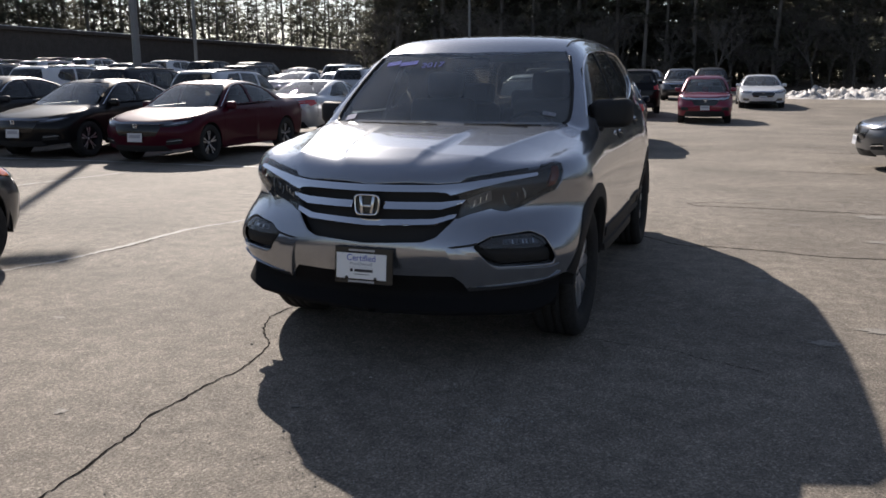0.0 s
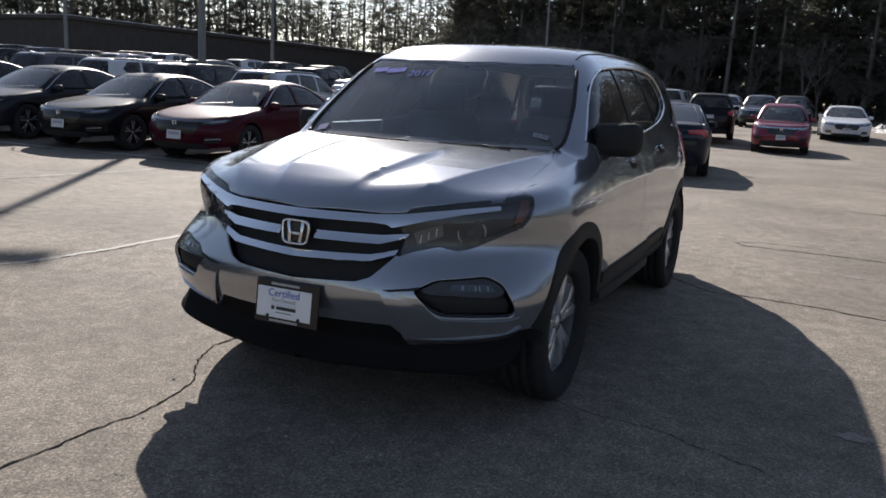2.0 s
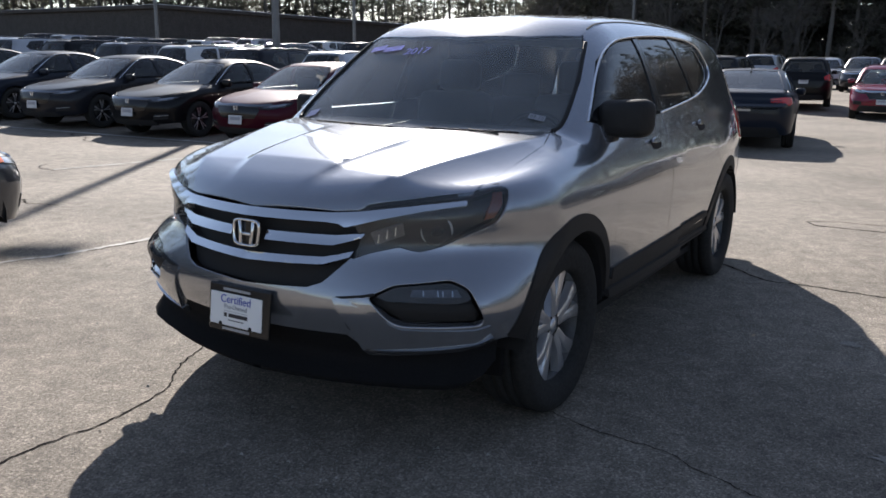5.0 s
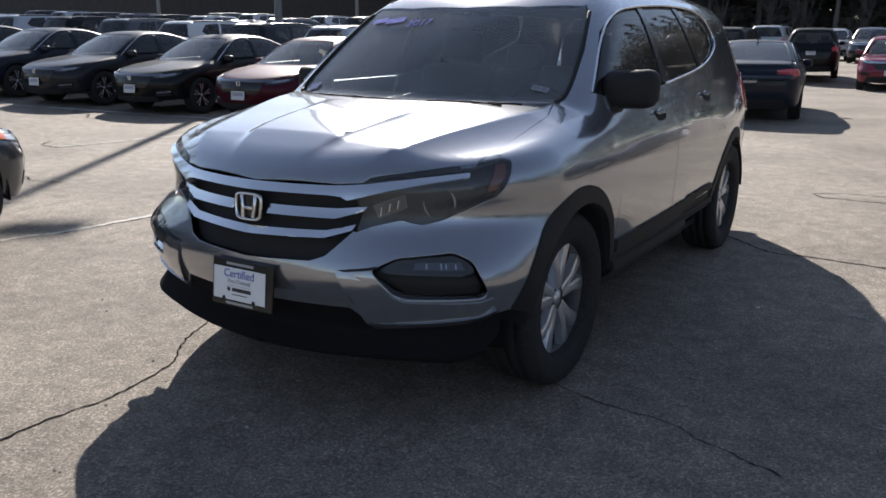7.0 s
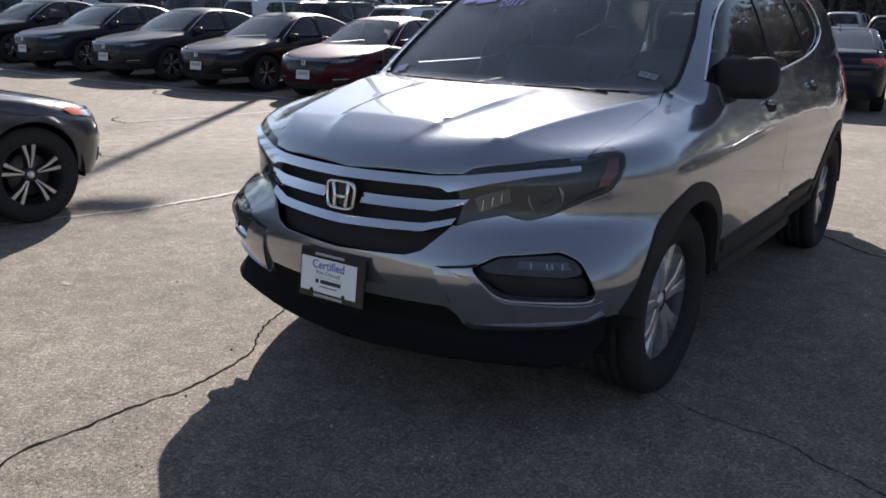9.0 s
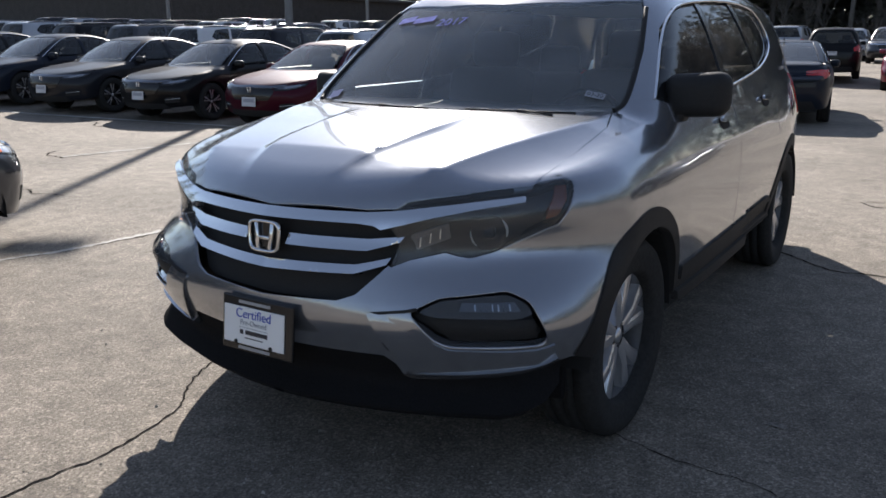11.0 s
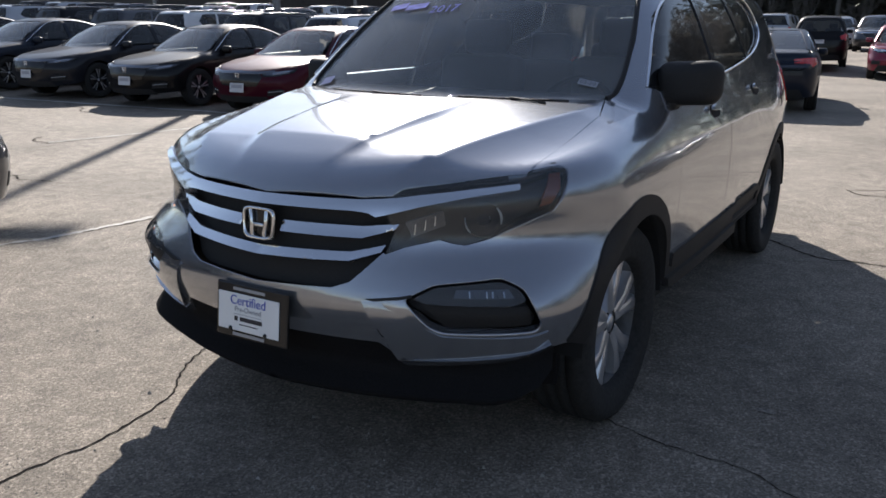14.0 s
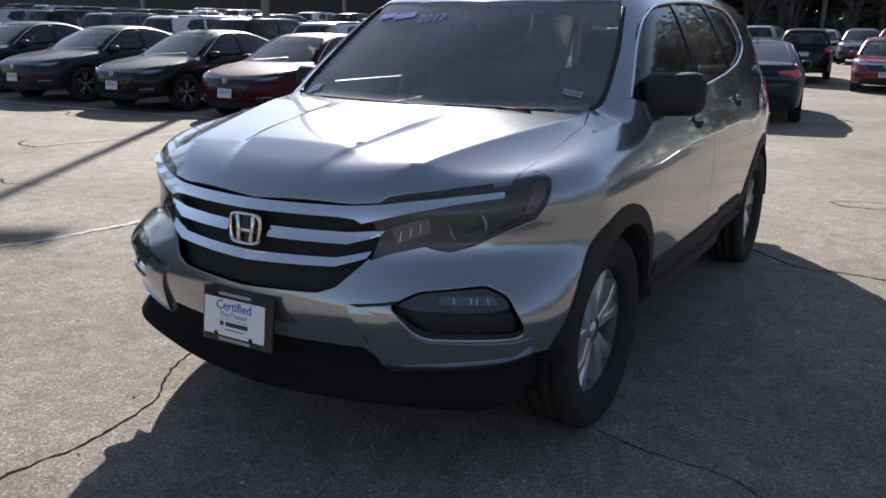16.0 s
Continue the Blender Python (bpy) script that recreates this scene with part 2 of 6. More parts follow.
def box(bm, size, at=(0, 0, 0), turn=None, bevel=0.0, seg=2):
    """Add a box to a bmesh, with rounded edges if asked."""
    m = Matrix.Translation(at) @ (turn or Matrix()) @ Matrix.Diagonal((*size, 1))
    got = bmesh.ops.create_cube(bm, size=1.0, matrix=m)["verts"]
    if bevel:
        edges = list({e for v in got for e in v.link_edges})
        bmesh.ops.bevel(bm, geom=edges, offset=bevel, segments=seg, affect="EDGES", profile=0.5)
    return got


def tube(bm, a, b, r0, r1=None, n=10, caps=True):
    """Add a tapered round bar from a to b to a bmesh."""
    a, b = Vector(a), Vector(b)
    m = look(a, b)
    r1 = r0 if r1 is None else r1
    rings = []
    for p, r in ((a, r0), (b, r1)):
        rings.append([bm.verts.new(p + (m.to_3x3() @ Vector((math.cos(t) * r, math.sin(t) * r, 0)))) for t in (2 * math.pi * i / n for i in range(n))])
    for i in range(n):
        bm.faces.new((rings[0][i], rings[0][(i + 1) % n], rings[1][(i + 1) % n], rings[1][i]))
    if caps:
        bm.faces.new(rings[0][::-1])
        bm.faces.new(rings[1])


def lathe(profile, n=48):
    """Turn a profile of (radius, x) round the x axis. Closed profile: give the first point again."""
    verts, faces = [], []
    k = len(profile)
    for i in range(n):
        a = 2 * math.pi * i / n
        verts += [(x, r * math.sin(a), r * math.cos(a)) for r, x in profile]
    for i in range(n):
        j = (i + 1) % n
        for q in range(k - 1):
            faces.append((i * k + q, i * k + q + 1, j * k + q + 1, j * k + q))
    return verts, faces


# views: the plane in which a panel's outline is drawn, and the rays that lay it on the skin
def view_side(p):
    return p[:, 1], p[:, 2]


def rays_side(u, v):
    return np.stack([np.full_like(u, 2.0), u, v], -1), np.tile((-1.0, 0, 0), (len(u), 1))


def view_top(p):
    return p[:, 0], p[:, 1]


def rays_top(u, v):
    return np.stack([u, v, np.full_like(u, 2.6)], -1), np.tile((0, 0, -1.0), (len(u), 1))


def view_wrap(p):
    return np.arctan2(p[:, 0], 1.1 - p[:, 1]), p[:, 2]


def rays_wrap(u, v):
    d = np.stack([np.sin(u), -np.cos(u), np.zeros_like(u)], -1)
    o = d * 2.6
    o[:, 1] += 1.1
    o[:, 2] = v
    return o, -d


def tilted(deg):
    c, s = math.cos(radians(deg)), math.sin(radians(deg))

    def view(p):
        return p[:, 1], -p[:, 0] * s + p[:, 2] * c

    def rays(u, v):
        o = np.stack([-s * v + 3 * c, u, c * v + 3 * s], -1)
        return o, np.tile((-c, 0, -s), (len(u), 1))
    return view, rays


def view_prow(p):
    c, s = math.cos(radians(48)), math.sin(radians(48))
    return p[:, 0], p[:, 1] * s + p[:, 2] * c


def rays_prow(u, v):
    c, s = math.cos(radians(48)), math.sin(radians(48))
    return np.stack([u, s * v - 3 * c, c * v + 3 * s], -1), np.tile((0.0, c, -s), (len(u), 1))


VIEWS = {"prow": (view_prow, rays_prow), "side": (view_side, rays_side), "top": (view_top, rays_top), "wrap": (view_wrap, rays_wrap),
         "tilt": tilted(32), "steep": tilted(55)}


def within(u, v, poly):
    px, py = poly[:, 0], poly[:, 1]
    qx, qy = np.roll(px, -1), np.roll(py, -1)
    hit = np.zeros(len(u), bool)
    for a, b, c, d in zip(px, py, qx, qy):
        if b != d:
            hit ^= ((b > v) != (d > v)) & (u < (c - a) * (v - b) / (d - b) + a)
    return hit


def gap_to(u, v, poly):
    best = np.full(len(u), 9.0)
    for a, b in zip(poly, np.roll(poly, -1, 0)):
        ab = b - a
        t = np.clip(((u - a[0]) * ab[0] + (v - a[1]) * ab[1]) / max(ab @ ab, 1e-12), 0, 1)
        best = np.minimum(best, np.hypot(u - a[0] - t * ab[0], v - a[1] - t * ab[1]))
    return best


def dense(poly, step):
    out = []
    for a, b in zip(poly, np.roll(poly, -1, 0)):
        n = max(1, int(math.ceil(np.hypot(*(b - a)) / step)))
        out += [a + (b - a) * i / n for i in range(n)]
    return np.array(out)


def rounded(poly, times=2):
    """Cut a polygon's corners, to round them."""
    poly = np.asarray(poly, float)
    for _ in range(times):
        nxt = np.roll(poly, -1, 0)
        poly = np.stack([poly * 0.78 + nxt * 0.22, poly * 0.22 + nxt * 0.78], 1).reshape(-1, poly.shape[1])
    return poly


def eased(poly, d=0.012):
    """Round a polygon's corners off at a set distance, so that its edges stay straight."""
    poly = np.asarray(poly, float)
    out = []
    for a, p, b in zip(np.roll(poly, 1, 0), poly, np.roll(poly, -1, 0)):
        u, w = a - p, b - p
        du, dw = min(d, 0.4 * np.linalg.norm(u)), min(d, 0.4 * np.linalg.norm(w))
        i, o = p + u / np.linalg.norm(u) * du, p + w / np.linalg.norm(w) * dw
        out += [i, (i + o + 2 * p) / 4, o]
    return [tuple(map(float, q)) for q in out]


def largest(tri, count):
    """The largest piece of a sheet of triangles that hang together by their edges."""
    pairs = np.sort(np.concatenate([tri[:, [0, 1]], tri[:, [1, 2]], tri[:, [2, 0]]]), 1)
    _, edge = np.unique(pairs[:, 0] * count + pairs[:, 1], return_inverse=True)
    edge = edge.reshape(3, -1)
    label = np.arange(len(tri))
    while True:
        low = np.full(edge.max() + 1, len(tri))
        for k in range(3):
            np.minimum.at(low, edge[k], label)
        nxt = low[edge].min(0)
        if (nxt == label).all():
            break
        label = nxt
    names, sizes = np.unique(label, return_counts=True)
    return tri[label == names[sizes.argmax()]]


def panel(form, outline, view="side", step=0.035, lift=0.0, lip=0.014, holes=(), soften=0, shift=None, puff=None, tip=0.0, snap=False, creases=()):
    """A sheet of the skin inside an outline of rough 3D points, with its edges turned in. Returns verts, faces."""
    flat, rays = VIEWS[view]
    draw = lambda o: np.stack(flat(np.asarray(o, float)), -1)
    edge = draw(form.snap(outline) if snap else outline)
    edge = rounded(edge, soften) if soften else edge
    edge = dense(edge, step)
    cuts = [dense(draw(h), step) for h in holes]
    lo, hi = edge.min(0), edge.max(0)
    gu, gv = np.meshgrid(np.arange(lo[0], hi[0], step), np.arange(lo[1], hi[1], step))
    gu, gv = gu.ravel(), gv.ravel()
    keep = within(gu, gv, edge) & (gap_to(gu, gv, edge) > step * 0.45)
    for h in cuts:
        keep &= ~within(gu, gv, h) & (gap_to(gu, gv, h) > step * 0.45)
    folds = []
    for c in creases:  # vertices along the fold lines, so that the folds stay crisp
        q = draw(c)
        s = np.linspace(0, len(q) - 1, int(np.hypot(*np.diff(q, axis=0).T).sum() / (step * 0.6)))
        q = np.stack([np.interp(s, np.arange(len(q)), q[:, k]) for k in (0, 1)], -1)
        q = q[within(q[:, 0], q[:, 1], edge) & (gap_to(q[:, 0], q[:, 1], edge) > step * 0.4)]
        keep &= np.hypot(gu[:, None] - q[:, 0], gv[:, None] - q[:, 1]).min(1) > step * 0.6
        folds.append(q)
    inner = np.concatenate([np.stack([gu[keep], gv[keep]], -1)] + folds)
    pts, rims = [edge], [np.arange(len(edge))]
    for h in cuts:
        rims.append(np.arange(len(h)) + sum(map(len, pts)))
        pts.append(h)
    pts.append(inner)
    pts = np.concatenate(pts)
    rings = [[(int(a), int(b)) for a, b in zip(r, np.roll(r, -1))] for r in rims]
    vs, _, fs, *_ = delaunay_2d_cdt([Vector(p) for p in pts], sum(rings, []), [], 0, 1e-7)
    vs = np.array([tuple(v) for v in vs])
    tri = np.array([f for f in fs if len(f) == 3])
    mid = vs[tri].mean(1)
    good = within(mid[:, 0], mid[:, 1], edge)
    for h in cuts:
        good &= ~within(mid[:, 0], mid[:, 1], h)
    tri = tri[good]
    o, d = rays(vs[:, 0], vs[:, 1])
    p, ok = form.cast(o, d, 6.0, 240)
    solid = np.asarray(outline, float)
    ok &= ((p > solid.min(0) - 0.3) & (p < solid.max(0) + 0.3)).all(1)  # nothing of the far side
    tri = tri[ok[tri].all(1)]
    tri = largest(tri, len(p))
    n = form.normal(p)
    p = p + n * lift
    if tip:  # the lower edge stands out further than the upper
        mid_ = np.polyval(np.polyfit(np.abs(edge[:, 0]), edge[:, 1], 3), np.abs(vs[:, 0]))
        p = p + n * (tip * (mid_ - vs[:, 1]))[:, None]
    if puff:  # a rounded section: the middle stands out from the edges
        t = np.clip(gap_to(vs[:, 0], vs[:, 1], edge) / puff[1], 0, 1)
        p = p + n * (puff[0] * np.sqrt(1 - (1 - t)**2))[:, None]
    if shift is not None:
        p = p + np.asarray(shift)
    # face outwards
    a, b, c = p[tri[:, 0]], p[tri[:, 1]], p[tri[:, 2]]
    flip = (np.cross(b - a, c - a) * n[tri[:, 0]]).sum(1) < 0
    tri[flip] = tri[flip][:, ::-1]
    faces = [tuple(t) for t in tri]
    verts = list(p)
    if lip:
        seen = {}
        for t in faces:
            for i in range(3):
                e = (t[i], t[(i + 1) % 3])
                seen[e] = seen.get(e, 0) + 1
        twin = {}
        for (i, j) in seen:
            if (j, i) in seen:
                continue
            for q in (i, j):
                if q not in twin:
                    # a raised sheet keeps its edge crisp with vertices of its own
                    if tip or puff:
                        twin[q] = (len(verts), len(verts) + 1)
                        verts += [p[q], p[q] - n[q] * lip]
                    else:
                        twin[q] = (q, len(verts))
                        verts.append(p[q] - n[q] * lip)
            faces.append((twin[j][0], twin[i][0], twin[i][1], twin[j][1]))
    verts = np.array(verts)
    given = np.zeros_like(verts)
    if not tip and not puff:
        given[:len(p)] = n
    return np.hstack([verts, given]), faces


def strip(form, line, half, proud, cuts=3):
    """A raised moulding of rounded section along a line on the skin, its corners cut smooth."""
    q = np.array(line, float)
    for _ in range(cuts):
        q = np.concatenate([q[:1], np.stack([q[:-1] * 0.75 + q[1:] * 0.25, q[:-1] * 0.25 + q[1:] * 0.75], 1).reshape(-1, 3), q[-1:]])
    q = form.snap(q)
    out = form.normal(q)
    along = np.gradient(q, axis=0)
    across = np.cross(out, along / np.linalg.norm(along, axis=1, keepdims=True))
    ring = [(-half, -0.006), (-half, proud * 0.4), (-half * 0.4, proud), (half * 0.4, proud), (half, proud * 0.4), (half, -0.006)]
    v = np.stack([q + across * a + out * b for a, b in ring], 1).reshape(-1, 3)
    f = [(6 * i + k, 6 * i + (k + 1) % 6, 6 * i + 6 + (k + 1) % 6, 6 * i + 6 + k) for i in range(len(q) - 1) for k in range(6)]
    return v, f + [tuple(range(6)), tuple(range(6 * len(q) - 6, 6 * len(q)))]


def mirrored(vf):
    v, f = vf
    return v * np.array((-1, 1, 1) * (v.shape[1] // 3)), [t[::-1] for t in f]


def both(vf):
    """The panel and its mirror image as one sheet."""
    v, f = vf
    w, g = mirrored(vf)
    return np.concatenate([v, w]), f + [tuple(i + len(v) for i in t) for t in g]


def arc(y, z, r, a0, a1, x=0.95, n=18):
    """Points on a wheel arch, by angle from the rear end over the top."""
    return [(x, y + r * math.cos(radians(a0 + (a1 - a0) * i / n)), z + r * math.sin(radians(a0 + (a1 - a0) * i / n))) for i in range(n + 1)]


def wide(half):
    """A symmetric outline from its right half, given from front middle to back middle."""
    return list(half) + [(-x, y, z) for x, y, z in half[::-1] if abs(x) > 1e-6]


def view_rear(p):
    return np.arctan2(p[:, 0], p[:, 1] - 3.5), p[:, 2]


def rays_rear(u, v):
    d = np.stack([np.sin(u), np.cos(u), np.zeros_like(u)], -1)
    o = d * 2.6
    o[:, 1] += 3.5
    o[:, 2] = v
    return o, -d


VIEWS["rear"] = (view_rear, rays_rear)



# ---- wheels ----
def wheel(parent, at, side, r, rim, width, style="twin", metal=None, name="wheel", turns=56):
    """One road wheel: tyre, rim with spokes, hub cap. side: +1 or -1, the way its face looks along x."""
    w = new(name)
    w.empty_display_size = 0.1
    w.parent = parent
    w.matrix_basis = Matrix.Translation(at) @ (Matrix.Rotation(math.pi, 4, "Z") if side < 0 else Matrix())
    key = (style, r, rim, width, metal.name if metal else "")
    if key not in WHEEL_CACHE:
        h = width / 2
        prof = [(rim - 0.012, -h * 0.8), (rim + 0.01, -h * 0.92), (r * 0.86, -h), (r * 0.95, -h * 0.96), (r - 0.004, -h * 0.80)]
        for k in range(4):  # tread ribs with grooves between them
            c = -0.6 + 0.4 * k
            prof += [(r, h * (c - 0.15)), (r, h * (c + 0.15)), (r - 0.010, h * (c + 0.17)), (r - 0.010, h * (c + 0.23))]
        prof = prof[:-2] + [(r - 0.004, h * 0.80), (r * 0.95, h * 0.96), (r * 0.90, h), (r * 0.86, h * 1.0), (rim + 0.012, h * 0.93), (rim - 0.004, h * 0.84), (rim - 0.012, h * 0.6)]
        tyre = mesh("tyre", *lathe(prof, turns), RUBBER)
        deep = [(rim - 0.012, -h * 0.8), (rim - 0.03, 0.0), (rim - 0.007, h * 0.72)]
        edge = [(rim - 0.007, h * 0.72), (rim - 0.005, h * 0.76), (rim - 0.001, h * 0.81), (rim + 0.004, h * 0.85), (rim + 0.004, h * 0.78)]
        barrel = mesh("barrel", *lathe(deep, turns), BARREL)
        bv, bf = lathe(edge if style == "twin" else deep + edge[1:], turns)
        bm = bmesh.new()
        vs = [bm.verts.new(v) for v in bv]
        for f in bf:
            bm.faces.new([vs[i] for i in f])
        face = h * 0.66
        pairs = {"twin": 5, "machined": 5, "plain": 7}[style]
        bright = bmesh.new()
        for i in range(pairs):
            a0 = 2 * math.pi * i / pairs
            legs = ((-0.21, 0.21) if style == "twin" else (-0.19, 0.19)) if style != "plain" else (0.0,)
            for d in legs:
                # a spoke: a tapered bar of trapezoid section from the hub to the rim
                root, tip = a0 + d * 0.55, a0 + d * (1.25 if style == "twin" else 0.9)
                r0, r1 = rim * 0.17, rim * (0.98 if style == "twin" else 0.965)
                w0, w1 = {"twin": (0.033, 0.044), "machined": (0.017, 0.030), "plain": (0.04, 0.03)}[style]
                ring = []
                for rr, an, ww, xx in ((r0, root, w0, face - (0.012 if style == "twin" else 0.022)), (rim * 0.55, (root + tip) / 2, w0 * 0.9, face - 0.004), (r1, tip, w1, face - 0.006)):
                    c = Vector((0, math.sin(an) * rr, math.cos(an) * rr))
                    t = Vector((0, math.cos(an), -math.sin(an)))
                    ring.append([bm.verts.new(c + t * s * ww * k + Vector((xx + dx, 0, 0))) for s, k, dx in ((-1, 1.0, -0.035), (-1, 0.72, -0.004), (-0.6, 0.6, 0.0), (0.6, 0.6, 0.0), (1, 0.72, -0.004), (1, 1.0, -0.035))])
                if style == "machined":  # polished face on each dark spoke
                    edge_ = []
                    for rr, an, ww, xx in ((r0 * 1.3, root, 0.004, face - 0.016), (rim * 0.55, (root + tip) / 2, 0.008, face - 0.001), (r1, tip, 0.013, face - 0.003)):
                        c = Vector((xx, math.sin(an) * rr, math.cos(an) * rr))
                        t = Vector((0, math.cos(an), -math.sin(an))) * ww
                        up = Vector((0.004, 0, 0))
                        edge_.append([bright.verts.new(c + t * s + up * k) for s, k in ((-1, -1), (-1, 1), (1, 1), (1, -1))])
                    for p, q in zip(edge_, edge_[1:]):
                        for k in range(3):
                            bright.faces.new((p[k], p[k + 1], q[k + 1], q[k]))
                for p, q in zip(ring, ring[1:]):
                    for k in range(6):
                        bm.faces.new((p[k], p[(k + 1) % 6], q[(k + 1) % 6], q[k]))
        hub = [(rim * 0.24, face - 0.05), (rim * 0.24, face - 0.028), (rim * 0.20, face - 0.020), (rim * 0.13, face - 0.018), (rim * 0.13, face - 0.026)]
        hv, hf = lathe(hub, 30)
        vs = [bm.verts.new(v) for v in hv]
        for f in hf:
            bm.faces.new([vs[i] for i in f])
        alloy = from_bm("rim", bm, metal or (DARK_ALLOY if style == "machined" else ALLOY), smooth=False)
        cap = mesh("hub_cap", *lathe([(0.0, face - 0.008), (rim * 0.09, face - 0.010), (rim * 0.128, face - 0.016), (rim * 0.13, face - 0.03)], 24), metal or ALLOY)
        bm = bmesh.new()
        tube(bm, (face - 0.03, 0, rim * 0.19), (face - 0.014, 0, rim * 0.19), 0.0075, n=6)
        nut = from_bm("wheel_nut", bm, DARK_ALLOY)
        disc = mesh("brake_disc", *lathe([(0.03, -0.01), (rim * 0.66, -0.01), (rim * 0.66, 0.012), (0.03, 0.012)], 32), mat("brake_iron", (0.10, 0.095, 0.09), 0.5, 0.6, grain=0.2))
        back = mesh("wheel_backing", *lathe([(0.0, -0.05), (rim - 0.02, -0.05)], 32), INNER)
        WHEEL_CACHE[key] = (tyre, alloy, cap, disc, back, nut, from_bm("spoke_face", bright, ALLOY), barrel)
    for n, d in zip(("tyre", "rim", "hub_cap", "brake_disc", "wheel_backing"), WHEEL_CACHE[key]):
        part(n, d, w)
    if style == "twin":
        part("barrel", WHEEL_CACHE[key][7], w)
    if style == "machined":
        part("spoke_face", WHEEL_CACHE[key][6], w)
    for i in range(5 if style == "twin" else 0):
        part("wheel_nut", WHEEL_CACHE[key][5], w).matrix_basis = Matrix.Rotation(2 * math.pi * (i + 0.5) / 5, 4, "X")
    return w


WHEEL_CACHE = {}


def lettering(name, text, size, m, material, parent, depth=0.0006, label=""):
    cu = bpy.data.curves.new(name, "FONT")
    cu.body, cu.size, cu.extrude, cu.align_x, cu.align_y = text, size, depth, "CENTER", "CENTER"
    tmp = bpy.data.objects.new(name, cu)
    scene.collection.objects.link(tmp)
    bpy.context.view_layer.update()
    me = bpy.data.meshes.new_from_object(tmp.evaluated_get(bpy.context.evaluated_depsgraph_get()))
    bpy.data.objects.remove(tmp)
    me.materials.clear()
    me.materials.append(material)
    ob = part(name, me, parent, label)
    ob.matrix_basis = m
    return ob


# ---- the silver SUV ----
BIG_SUV = Form(
    wide=0.985, low=0.20, bow=((0.2, 0.45, 0.62, 0.70, 0.80, 0.95, 1.1), (0.43, 0.31, 0.257, 0.32, 0.455, 0.42, 0.42)), curl=0.125, tail_bow=0.10,
    edge=0.10, deck_bow=0.10, crown=0.02, blend=0.02, rail=0.10, skirt=-1.0, fold=((((0.15, 0.20, 0.29, 0.45, 0.69, 0.94, 1.17), (0.40, 0.444, 0.50, 0.55, 0.625, 0.70, 0.74)), 0.22, 0.046, ((0.04, 0.30, 1.15, 1.45), (0, 1, 1, 0))),
          (((0.15, 0.28, 0.43, 0.9), (0.165, 0.20, 0.23, 0.28)), 0.075, 0.019, ((0.10, 0.3, 0.65, 0.95), (0, 1, 1, 0)))),
    nose=((0.15, 0.30, 0.42, 0.52, 0.62, 0.72, 0.83, 0.93, 1.00, 1.2), (0.22, 0.14, 0.07, 0.028, 0.0, 0.02, 0.045, 0.055, 0.075, 0.2)),
    tail=((0.2, 0.4, 0.6, 0.8, 1.1, 1.3), (4.80, 4.90, 4.94, 4.92, 4.88, 4.85)),
    side=((0.15, 0.32, 0.45, 0.55, 0.80, 0.95, 1.05, 1.15, 1.3), (0.78, 0.90, 0.955, 0.975, 1.0, 0.995, 0.97, 0.935, 0.88)),
    plan=((0, 0.9, 1.8, 3.0, 3.7, 4.2, 4.6, 4.94), (1.0, 1.0, 0.985, 0.98, 0.97, 0.915, 0.85, 0.79)),
    deck=((-0.2, 0.05, 0.30, 0.60, 0.90, 1.20, 1.60, 3.0, 4.0, 5.0), (0.93, 0.99, 1.05, 1.10, 1.14, 1.17, 1.20, 1.22, 1.26, 1.26)),
    screen=((0.95, 1.12), (1.72, 1.665)), screen_bow=0.30, screen_belly=0.10,
    back=((4.80, 1.20), (4.45, 1.70)), back_bow=0.15,
    flank=((1.0, 1.15, 1.35, 1.55, 1.75), (0.955, 0.905, 0.835, 0.745, 0.62)),
    cab_plan=((0.9, 1.8, 3.0, 3.6, 4.1, 4.9), (0.97, 1.0, 0.99, 0.965, 0.91, 0.80)),
    roof=((1.5, 1.75, 2.1, 2.8, 3.6, 4.6, 5.0), (1.60, 1.69, 1.735, 1.765, 1.755, 1.68, 1.63)), roof_crown=0.06,
)


